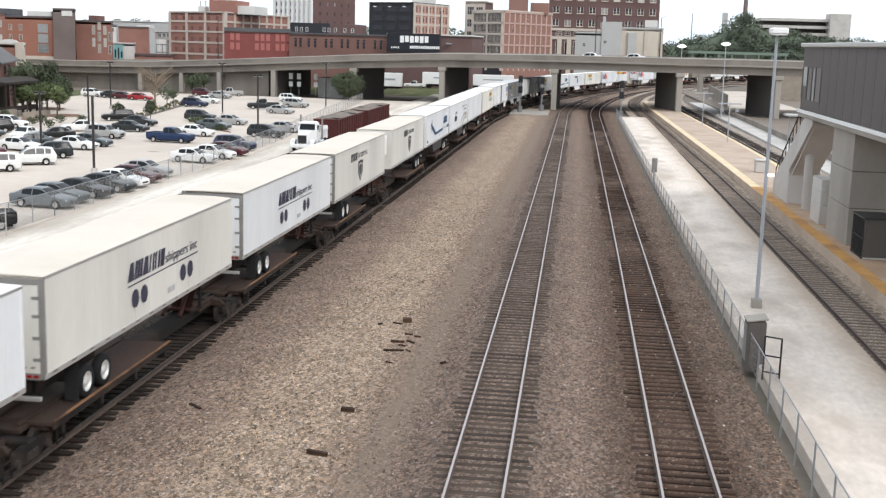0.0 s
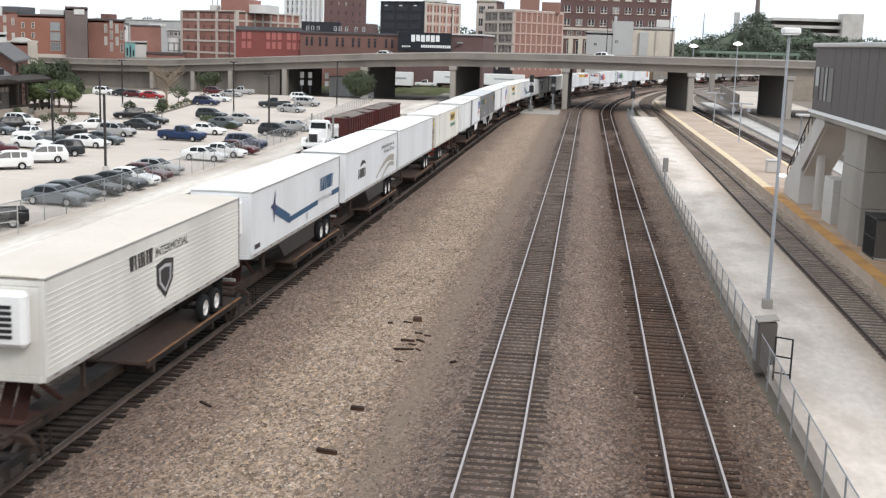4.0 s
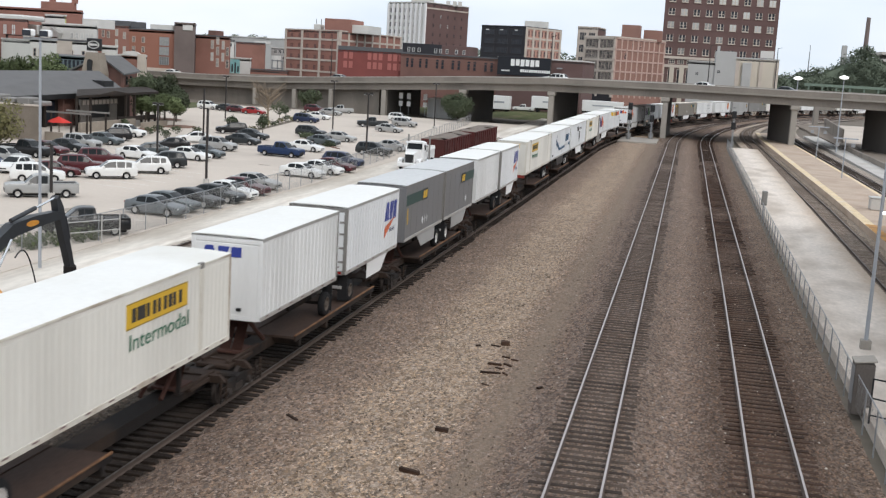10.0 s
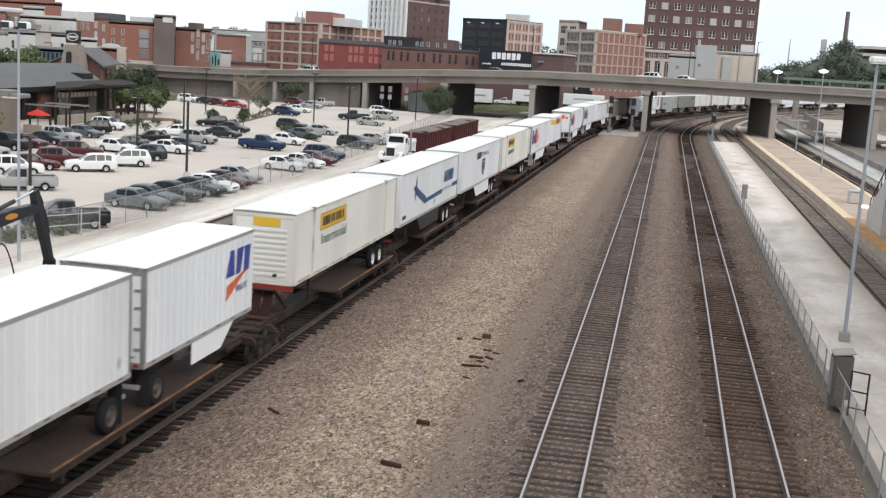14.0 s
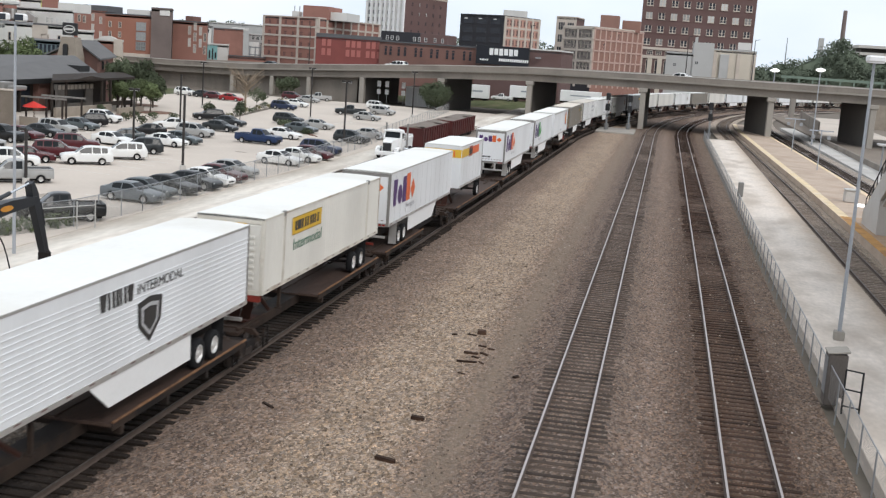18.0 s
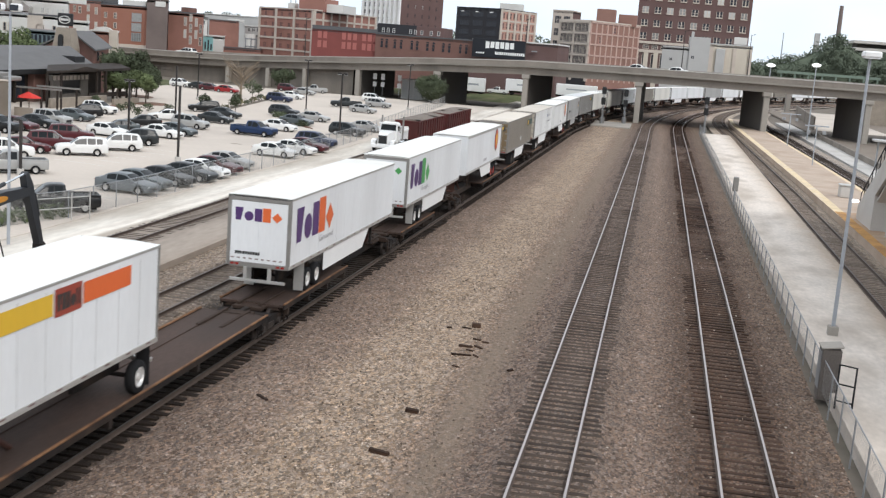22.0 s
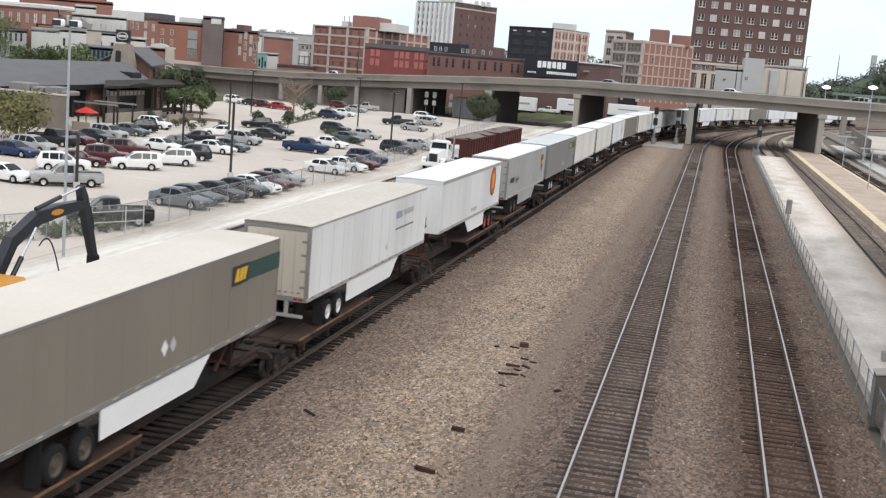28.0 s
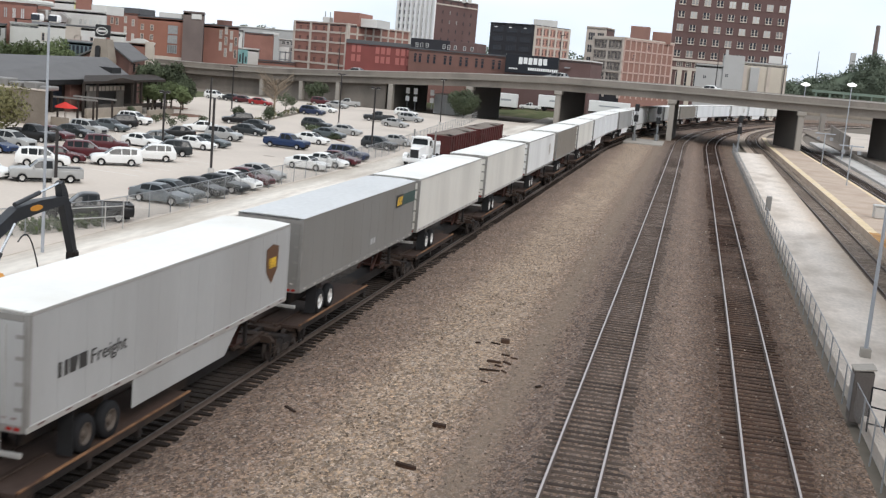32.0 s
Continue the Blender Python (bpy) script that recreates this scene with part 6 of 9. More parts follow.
sign = part("platform_sign", Shape().box(16.56, 17.0, 76.6, 76.69, 1.35, 3.45, 0.01), M["maroon"], station, "maroon sign board with white marks")
for i in range(6):
    part("sign_mark", Shape().box(16.66, 16.9, 76.594, 76.6, 1.5 + i * 0.32, 1.62 + i * 0.32), M["white_paint"], sign)
stair = part("stair", Shape(), None, station, "pale concrete stair")
s = Shape()
sy0, sy1 = 92.5, 80.0
prof = [(sy0 + 0.9, 0.38), (sy0, 0.38), (sy0 - 5.5, 0.38), (sy0 - 5.5, 2.9), (sy1, 6.6), (sy1, 7.4), (sy1 + 2.0, 7.4), (sy0 + 0.9, 1.4)]
s.prism(prof, "x", 15.75, 15.95)
s.prism(prof, "x", 17.75, 17.95)
for i in range(34):
    k = i / 34
    yy, zz = sy0 + 0.3 - k * 11.0, 0.38 + k * 6.6
    s.box(15.95, 17.75, yy - 0.36, yy, max(0.3, zz - 0.5), zz + 0.19)
s.loft([[(15.95, sy0 - 3.5, 1.3), (17.75, sy0 - 3.5, 1.3), (17.75, sy0 - 3.5, 1.5), (15.95, sy0 - 3.5, 1.5)], [(15.95, sy1, 6.55), (17.75, sy1, 6.55), (17.75, sy1, 6.75), (15.95, sy1, 6.75)]])
s.box(15.95, 17.75, sy0 - 5.5, sy0 - 5.2, 0.3, 2.95)
stair.data = s.mesh("stair", M["concrete_pale"])
for sx in (15.85, 17.85):
    for i in range(9):
        k = i / 8
        yy, zz = sy0 + 0.6 - k * 9.5, 1.3 + k * 5.7
        part("baluster", Shape().tube((sx, yy, zz), (sx, yy, zz + 1.05), 0.035, n=6), M["plastic"], stair)
    part("handrail", Shape().tube((sx, sy0 + 0.6, 2.35), (sx, sy0 - 8.9, 8.05), 0.045, n=6), M["plastic"], stair)
part("stair_column", Shape().tube((16.55, 84.1, 0.3), (16.55, 84.1, 4.5), 0.3, n=12), M["concrete_pale"], station)
cage = thing("steel_enclosure", "black barred steel enclosure on the island platform", "enclosure", "", pose(15.8, 66.6, 0.38))
for a in range(9):
    part("bar", Shape().tube((0.19 * a, 0, 0), (0.19 * a, 0, 2.2), 0.022, n=5), M["black"], cage)
for a in range(1, 14):
    part("bar", Shape().tube((0, -0.19 * a, 0), (0, -0.19 * a, 2.2), 0.022, n=5), M["black"], cage)
for zz in (0.05, 1.1, 2.18):
    part("rail", Shape().box(-0.03, 1.6, -0.03, 0.03, zz, zz + 0.06).box(-0.03, 0.03, -2.6, -0.03, zz, zz + 0.06), M["black"], cage)
part("plinth", Shape().box(0.0, 1.6, -2.6, 0.0, 0.0, 0.1, 0.02), M["concrete_pale"], cage)
part("top", Shape().box(-0.05, 1.65, -2.65, 0.05, 2.22, 2.28), M["black"], cage)
# solid dark filler, added to darken the inside of the enclosure
part("inner_panel", Shape().box(0.08, 1.58, -2.55, -0.08, 0.1, 2.2, 0.02), M["concrete_dark"], cage, "dark inner panels added behind the bars")
bench = thing("platform_bin", "pale concrete litter bin on the island platform", "bin", "", pose(17.2, 109.0, 0.38))
part("body", Shape().box(-0.6, 0.6, -0.6, 0.6, 0, 1.05, 0.08), M["concrete_pale"], bench)
part("lid", Shape().box(-0.66, 0.66, -0.66, 0.66, 1.05, 1.2, 0.05), M["alu"], bench)
for x, y in ((18.4, 143.5), (18.7, 176.0)):
    t = thing("platform_sign_post", "grey steel sign post on the island platform", "sign post", "platform sign posts", pose(x, y, 0.38))
    part("post", Shape().tube((0, 0, 0), (0, 0, 4.8), 0.07, n=8), M["pole"], t)
    part("arm", Shape().box(-1.4, 1.4, -0.05, 0.05, 4.6, 4.75), M["pole"], t)
    for sx in (-0.9, 0.9):
        part("box", Shape().box(sx - 0.22, sx + 0.22, -0.15, 0.15, 3.7, 4.15, 0.04), M["steel"], t)
sh = thing("platform_canopy", "flat grey canopy on slim posts beyond the outer track", "canopy", "", pose(28.5, 150, -0.4))
part("roof", Shape().box(-2.4, 7.0, -1.2, 1.2, 3.9, 4.15, 0.05), M["alu"], sh)
for sx in (-1.8, 1.5, 4.6):
    part("post", Shape().box(sx - 0.1, sx + 0.1, -0.1, 0.1, 0, 3.9), M["steel"], sh)
structure("wall_yard", Shape().box(27.5, 27.9, 105, 215, -0.5, 0.7, 0.03), M["concrete_brown"], "low grimy concrete wall beyond the outer track", "wall")
structure("wall_quarry", Shape().box(46, 80, 288, 289, -0.5, 8.2, 0.05), M["stone"], "tan stone retaining wall beyond the yard", "wall")
structure("wall_ramp", Shape().loft([[(30.0, 240, -0.5), (30.3, 240, -0.5), (30.3, 240, 2.6), (30.0, 240, 2.6)], [(34.6, 316, -0.5), (34.9, 316, -0.5), (34.9, 316, 2.4), (34.6, 316, 2.4)]]), M["concrete_brown"], "grimy panelled wall along the far ramp", "wall")
structure("yard_lot", Shape().loft([[(a, y, -0.3), (b_, y, -0.3), (b_, y, 0.02), (a, y, 0.02)] for a, b_, y in ((30.8, 45, 239), (34.0, 45.8, 288), (37.5, 62, 340))]), M["lot"], "pale concrete lot beyond the yard wall", "lot")
structure("yard_road", Shape().box(24.6, 27.5, 60, 260, -0.5, -0.05), M["concrete_pale"], "pale concrete service strip beside the outer track", "road")
structure("wall_cutting", Shape().box(24, 260, 541, 542, -0.5, 4.6, 0.05), M["stone"], "long tan retaining wall far beyond the curve", "wall")
structure("yard", Shape().box(28.0, 120, 60, 330, -0.5, -0.02), M["yard"], "worn paved yard beyond the wall", "yard")

# ---- debris on the ballast ----


def plank(x, y, ln, w, h, rz, m):
    t = part("timber_offcut", Shape().loft([[(a * 1.0, -w / 2, 0), (a, w / 2, 0), (a, w / 2 * 0.8, h), (a, -w / 2 * 0.9, h * 0.9)] for a in (-ln / 2, 0.1 * ln, ln / 2)]), M[m], None, m=pose(x, y, -0.32, 0, 2, rz))
    return tagged(t, "dark weathered timber offcut lying on the ballast", "timber", "timber offcuts")


for x, y, ln, w, h, rz in ((-6.88, 30.8, 0.62, 0.16, 0.14, -14), (-6.79, 34.8, 0.42, 0.2, 0.16, -6), (-6.67, 47.0, 0.36, 0.3, 0.24, 12), (-6.55, 43.6, 0.55, 0.12, 0.12, 2), (-6.5, 42.3, 0.78, 0.11, 0.1, 14), (-6.05, 43.7, 0.42, 0.1, 0.1, -38), (-6.3, 43.1, 0.3, 0.1, 0.08, -24),
                           (-6.3, 44.9, 0.34, 0.1, 0.08, -12), (-5.95, 42.4, 0.34, 0.08, 0.08, -50), (-7.0, 46.6, 0.42, 0.1, 0.08, -16), (-7.7, 46.3, 0.22, 0.1, 0.1, 40), (-6.4, 40.6, 0.3, 0.08, 0.08, -20), (-5.9, 44.6, 0.3, 0.08, 0.08, -8), (-4.42, 41.0, 0.3, 0.16, 0.1, 60), (-11.6, 34.2, 0.6, 0.12, 0.1, -40)):
    plank(x, y, ln, w * 0.85, h * 0.8, rz, "tie")

# ---- cars ----
COLORS = {"white": (0.72, 0.72, 0.70), "silver": (0.34, 0.34, 0.33), "grey": (0.12, 0.135, 0.145), "slate": (0.075, 0.09, 0.095), "dark": (0.022, 0.026, 0.028), "black": (0.01, 0.01, 0.011), "navy": (0.025, 0.035, 0.075),
          "blue": (0.012, 0.03, 0.085), "red": (0.28, 0.02, 0.022), "maroon": (0.075, 0.014, 0.018)}
CAR_WHEEL = []


def car_wheel(parent, x, y, r):
    if not CAR_WHEEL:
        n = 14
        t, d = Shape(), Shape()
        t.loft([[(u, math.cos(math.tau * i / n) * q, math.sin(math.tau * i / n) * q) for i in range(n)] for u, q in ((-0.11, 0.2), (-0.11, 0.31), (-0.07, 0.34), (0.07, 0.34), (0.11, 0.31), (0.11, 0.2))], cap=False)
        d.loft([[(u, math.cos(math.tau * i / n) * q, math.sin(math.tau * i / n) * q) for i in range(n)] for u, q in ((0.1, 0.22), (0.085, 0.19), (0.06, 0.1), (0.08, 0.0))], cap=False)
        CAR_WHEEL.extend((t.mesh("tyre", M["tyre"], True), d.mesh("rim", M["alu"])))
    w = part("wheel", CAR_WHEEL[0], None, parent, m=pose(x, y, r, 0, 0, 0 if x > 0 else 180))
    part("rim", CAR_WHEEL[1], None, w)


CAR_MADE = {}


def car_rows(kind):
    """Stations from nose to tail: distance, hem, shoulder height, roof height, half width; then the glass spans."""
    if kind == "sedan":
        L, w = 4.7, 0.91
        rows = [(0.0, 0.30, 0.60, 0.62, 0.70), (0.06, 0.24, 0.66, 0.68, 0.80), (0.25, 0.22, 0.73, 0.755, 0.88), (0.55, 0.22, 0.79, 0.82, w), (1.0, 0.22, 0.86, 0.89, w), (1.38, 0.22, 0.92, 0.95, w), (1.75, 0.22, 0.94, 1.19, w), (2.12, 0.22, 0.95, 1.39, w), (2.4, 0.22, 0.955, 1.44, w),
                (2.78, 0.22, 0.965, 1.455, w), (2.86, 0.22, 0.966, 1.455, w), (3.3, 0.22, 0.975, 1.43, w), (3.62, 0.22, 0.985, 1.365, w), (3.95, 0.22, 1.0, 1.2, w), (4.2, 0.22, 1.01, 1.04, 0.9), (4.52, 0.24, 1.0, 1.03, 0.87), (4.66, 0.28, 0.93, 0.96, 0.82), (4.7, 0.34, 0.8, 0.82, 0.76)]
        front, rear, side = (5, 7), (12, 14), ((6, 9), (10, 12))
    elif kind == "suv":
        L, w = 4.65, 0.94
        rows = [(0.0, 0.36, 0.72, 0.74, 0.74), (0.06, 0.30, 0.82, 0.84, 0.84), (0.22, 0.28, 0.90, 0.93, 0.91), (0.55, 0.28, 0.97, 1.0, w), (1.0, 0.28, 1.01, 1.04, w), (1.3, 0.28, 1.04, 1.07, w), (1.62, 0.28, 1.05, 1.32, w), (1.98, 0.28, 1.06, 1.57, w), (2.3, 0.28, 1.065, 1.66, w),
                (2.7, 0.28, 1.07, 1.69, w), (2.78, 0.28, 1.07, 1.69, w), (3.5, 0.28, 1.08, 1.68, w), (3.6, 0.28, 1.09, 1.675, w), (4.12, 0.28, 1.12, 1.63, w), (4.3, 0.28, 1.12, 1.6, 0.93), (4.56, 0.3, 1.08, 1.14, 0.9), (4.63, 0.34, 0.95, 1.0, 0.88), (4.65, 0.40, 0.8, 0.84, 0.84)]
        front, rear, side = (5, 7), (14, 15), ((6, 9), (10, 11), (12, 13))
    else:
        L, w = 5.6, 0.98
        rows = [(0.0, 0.44, 0.84, 0.86, 0.84), (0.05, 0.38, 0.98, 1.0, 0.92), (0.25, 0.36, 1.05, 1.08, 0.95), (0.6, 0.36, 1.08, 1.11, w), (1.1, 0.36, 1.1, 1.13, w), (1.5, 0.36, 1.12, 1.15, w), (1.8, 0.36, 1.13, 1.42, w), (2.1, 0.36, 1.13, 1.68, w), (2.35, 0.36, 1.13, 1.78, w),
                (2.62, 0.36, 1.13, 1.81, w), (2.7, 0.36, 1.13, 1.81, w), (3.2, 0.36, 1.13, 1.8, w), (3.36, 0.36, 1.13, 1.76, w), (3.48, 0.36, 1.13, 1.15, w), (3.52, 0.36, 1.04, 1.05, w), (5.4, 0.36, 1.04, 1.05, 0.97), (5.56, 0.4, 1.03, 1.04, 0.95), (5.6, 0.5, 0.98, 1.0, 0.93)]
        front, rear, side = (5, 7), (12, 13), ((6, 9), (10, 11))
    return L, w, rows, front, rear, side


def car(kind, color, x, y, turn):
    """A vehicle, nose along its own +y: a smooth lofted shell with open wheel arches, glass set into it, lamps, mirrors, wheels."""
    key = (kind, color)
    m = pose(x, y, 0, 0, 0, turn)
    if key in CAR_MADE:
        return copy_thing(CAR_MADE[key], m)
    pm = paint("car paint " + color, COLORS[color], 0.28, 0.12)
    pm.node_tree.nodes["Principled BSDF"].inputs["Coat Weight"].default_value = 0.08
    pm.node_tree.nodes["Principled BSDF"].inputs["Specular IOR Level"].default_value = 0.32
    kinds = {"sedan": "four-door sedan car", "suv": "sport utility car", "pickup": "pickup truck"}
    t = thing({"sedan": "sedan", "suv": "suv", "pickup": "pickup_truck"}[kind], "%s %s parked in the lot" % (color if color != "dark" else "dark grey", kinds[kind]), "pickup truck" if kind == "pickup" else "car", "parked cars", m @ Matrix.Scale(0.9, 4))
    L, wd, rows, front, rear, side = car_rows(kind)
    h = L / 2
    sf, sr, r = 0.92, L - 1.02, 0.39
    # the wheel arches need stations of their own
    extra = [c + d for c in (sf, sr) for d in (-r - 0.02, -r, -0.3, -0.16, 0.0, 0.16, 0.3, r, r + 0.02)]

    def station(q):
        for a, b in zip(rows, rows[1:]):
            if a[0] <= q <= b[0]:
                k = (q - a[0]) / (b[0] - a[0])
                return tuple(u + (v - u) * k for u, v in zip(a, b))
    keys = [a[0] for a in rows]
    mine = sorted(keys + [q for q in extra if min(abs(q - k) for k in keys) > 0.012])
    rings = []
    for q in mine:
        _, hem, belt, roof, w = station(q)
        for c in (sf, sr):
            if abs(q - c) <= r:
                hem = max(hem, 0.3 + math.sqrt(max(0.0, r * r - (q - c) ** 2)) * 0.98)
        cabin = min(1.0, max(0.0, (roof - belt - 0.03) / 0.4))
        wr = w * (0.93 - 0.19 * cabin)
        half = [(w * 0.93, hem), (w * 0.985, hem + 0.05), (w, max(hem + 0.08, belt * 0.62)), (w * 0.985, max(hem + 0.1, belt - 0.08)), (w * 0.945, max(hem + 0.12, belt)), (wr, max(belt + 0.012, roof - 0.07 * cabin - 0.01)), (wr * 0.86, roof), (wr * 0.45, roof + 0.022), (0.0, roof + 0.028)]
        rings.append([(-a, h - q, z) for a, z in half] + [(a, h - q, z) for a, z in reversed(half[:-1])])
    n = len(rings[0])
    shell = Shape()
    panes = {}
    for i in range(len(mine) - 1):
        mid = (mine[i] + mine[i + 1]) / 2

        def within(span):
            return rows[span[0]][0] < mid < rows[span[1]][0]
        for j in range(n - 1):
            jj = min(j, n - 2 - j)
            name = None
            if jj in (6, 7) and within(front):
                name = "windscreen"
            elif jj in (6, 7) and within(rear):
                name = "rear_window"
            elif jj == 4:
                for e, sp in enumerate(side):
                    if within(sp):
                        name = "side_window%d%d" % (e, j < n // 2)
            quad = [rings[i][j], rings[i][j + 1], rings[i + 1][j + 1], rings[i + 1][j]]
            (panes.setdefault(name, Shape()) if name else shell).add(quad, [(0, 1, 2, 3)])
    shell.add(rings[0], [tuple(range(n))])
    shell.add(rings[-1], [tuple(range(n))])

    def skin(name, shape, material):
        me = shape.mesh(name, material, True)
        bm = bmesh.new()
        bm.from_mesh(me)
        bmesh.ops.remove_doubles(bm, verts=bm.verts, dist=0.0005)
        bmesh.ops.recalc_face_normals(bm, faces=bm.faces)
        bm.to_mesh(me)
        bm.free()
        me.set_sharp_from_angle(angle=radians(42))
        return part(name, me, None, t)
    skin("body", shell, pm)
    for name, sh in panes.items():
        skin(name.rstrip("01234"), sh, M["car_glass"])
    if kind == "pickup":
        part("bed_liner", Shape().box(-wd + 0.14, wd - 0.14, -h + 0.14, h - 3.6, 1.02, 1.085), M["plastic"], t, "black bed liner")
        for sx in (-1, 1):
            part("bed_rail", Shape().box(min(sx * (wd - 0.15), sx * (wd - 0.03)), max(sx * (wd - 0.15), sx * (wd - 0.03)), -h + 0.04, h - 3.5, 1.0, 1.17, 0.03), pm, t)
        part("tailgate", Shape().box(-wd + 0.15, wd - 0.15, -h + 0.0, -h + 0.09, 0.66, 1.16, 0.02), pm, t)
    top = rows[2][2]
    part("grille", Shape().box(-0.46, 0.46, h - 0.14, h + 0.012, 0.40, 0.54 if kind == "sedan" else 0.7, 0.02), M["plastic"], t)
    part("rear_bumper", Shape().box(-wd + 0.12, wd - 0.12, -h - 0.02, -h + 0.12, 0.34, 0.56, 0.05), pm if kind == "sedan" else M["plastic"] if kind == "suv" else M["chrome"], t)
    for sx in (-1, 1):
        part("headlight", Shape().box(min(sx * 0.5, sx * (wd - 0.1)), max(sx * 0.5, sx * (wd - 0.1)), h - 0.3, h - 0.06, top - 0.16, top - 0.03, 0.04), M["head"], t, "clear headlight")
        part("tail_light", Shape().box(min(sx * 0.56, sx * (wd - 0.1)), max(sx * 0.56, sx * (wd - 0.1)), -h + 0.0, -h + 0.2, 0.76, 0.92, 0.03), M["tail"], t, "red tail light")
        ym = h - rows[6][0]
        part("mirror", Shape().box(min(sx * (wd - 0.05), sx * (wd + 0.15)), max(sx * (wd - 0.05), sx * (wd + 0.15)), ym - 0.05, ym + 0.07, rows[6][2], rows[6][2] + 0.14, 0.04), pm, t)
        for q in (sf, sr):
            car_wheel(t, sx * (wd - 0.1), h - q, 0.34)
    part("underside", Shape().box(-wd + 0.24, wd - 0.24, -h + 0.25, h - 0.25, 0.2, 0.66), M["plastic"], t)
    CAR_MADE[key] = t
    return t


PARKED = [
    ("pickup", "black", -1, (-34.3, 61.9)),
    ("sedan", "grey", 1, (-34.4, 71.6)),
    ("sedan", "white", 1, (-33.9, 83.2), (-34.3, 101.4), (-33.8, 105.5), (-52.9, 105.5), (-48.7, 108.7), (-43.2, 128.7), (-62.8, 193.3)),
    ("sedan", "slate", 1, (-34.6, 74.1), (-48.8, 112.5), (-63.2, 118.2), (-44.5, 139.2)),
    ("pickup", "silver", -1, (-45.1, 75.1), (-66.8, 219.0)),
    ("sedan", "black", 1, (-34.1, 77.0)),
    ("sedan", "dark", 1, (-33.8, 80.4), (-61.5, 107.6), (-52.1, 131.4), (-54.4, 140.3), (-82.2, 199.1)),
    ("sedan", "red", 1, (-75.4, 194.8)),
    ("suv", "white", -1, (-46.9, 88.8), (-46.5, 94.5)),
    ("sedan", "maroon", 2, (-51.0, 86.9)),
    ("sedan", "maroon", 1, (-34.0, 86.2), (-61.4, 103.4), (-33.6, 108.8), (-79.3, 196.9)),
    ("sedan", "blue", 1, (-58.3, 88.7)),
    ("suv", "white", 2, (-50.1, 82.9)),
    ("suv", "white", 1, (-66.3, 129.9), (-86.5, 200.7), (-51.3, 205.3)),
    ("sedan", "silver", 1, (-34.5, 90.1), (-35.4, 138.9), (-44.8, 147.5), (-44.8, 172.9), (-65.8, 209.6)),
    ("suv", "silver", 1, (-59.2, 93.0), (-62.4, 111.9), (-51.1, 121.5), (-46.5, 189.6)),
    ("suv", "maroon", 2, (-51.0, 91.4), (-53.0, 98.4)),
    ("pickup", "black", 1, (-61.6, 100.0)),
    ("suv", "dark", -1, (-47.5, 100.1)),
    ("suv", "dark", 1, (-35.5, 130.5), (-50.5, 152.2)),
    ("sedan", "slate", -1, (-53.9, 109.8)),
    ("suv", "navy", 1, (-34.3, 114.2), (-61.3, 182.0)),
    ("sedan", "black", -1, (-55.4, 118.3)),
    ("pickup", "blue", 1, (-43.1, 119.9)),
    ("suv", "black", -1, (-64.9, 123.3), (-60.0, 147.0)),
    ("sedan", "white", -1, (-57.4, 129.1)),
    ("pickup", "dark", -1, (-50.2, 182.7)),
    ("suv", "maroon", 1, (-71.1, 216.2)),
]
# parked nose east (1), or slantwise, nose towards the tracks' near end (-1) or away from it (2)
for kind, color, d, *spots in PARKED:
    for x, y in spots:
        slant = math.degrees(math.atan2(-x, y))
        car(kind, color, x, y, {1: -98, -1: 95 + slant, 2: -90 + slant}[d] + random.uniform(-2.5, 2.5))
drive_car = tagged(car("sedan", "white", -58.2, 115, 180), "white four-door sedan car driving through the lot", "car", "parked cars")

# ---- buildings beyond the bridge ----
M["brick_apart"] = mat("orange brown brick", (0.305, 0.144, 0.105), 0.9, 0, 0.1, 0.25, 9, 0.1, (0.268, 0.122, 0.085), 0.5)
M["brick_brown"] = mat("weathered brown-red brick", (0.2, 0.112, 0.094), 0.9, 0, 0.14, 0.25, 9, 0.1, (0.13, 0.08, 0.068), 0.7)
M["taupe"] = mat("taupe brick", (0.179, 0.144, 0.133), 0.9, 0, 0.1, 0.3, 9, 0.1, (0.122, 0.098, 0.091), 0.5)
M["cream_yellow"] = mat("pale yellow panel", (0.62, 0.60, 0.22), 0.8, 0, 0.08, 0.4, 6)
M["steel_blue"] = mat("blue-grey window steel", (0.14, 0.18, 0.2), 0.6, 0.1, 0.1, 0.5, 8)
M["teal"] = mat("faded teal paint", (0.22, 0.42, 0.42), 0.8, 0, 0.25, 0.8, 5, 0, (0.5, 0.55, 0.53), 0.7)
M["timber_dark"] = mat("dark stained timber", (0.035, 0.028, 0.024), 0.85, 0, 0.25, 1, 12, 0.1, (0.06, 0.045, 0.035), 0.6)
M["stone_cool"] = mat("grey-brown stone blocks", (0.2, 0.18, 0.16), 0.9, 0, 0.2, 0.9, 6, 0.2, (0.13, 0.115, 0.1), 0.6)
M["stone_tan"] = mat("dark tan stone", (0.2, 0.17, 0.14), 0.9, 0, 0.18, 0.7, 6, 0.2, (0.15, 0.13, 0.105), 0.6)
M["mulch"] = mat("red-brown mulch", (0.2, 0.12, 0.09), 0.95, 0, 0.25, 1.2, 10, 0.4, (0.13, 0.09, 0.06), 0.5)
M["green_steel"] = mat("faded green girder paint", (0.16, 0.21, 0.17), 0.7, 0.1, 0.12, 0.5, 8)
M["sign_black"] = mat("black sign board", (0.022, 0.024, 0.03), 0.6, 0, 0.1, 0.5, 8)
M["brick_pale"] = mat("pale pinkish concrete", (0.488, 0.354, 0.305), 0.9, 0, 0.1, 0.4, 9)
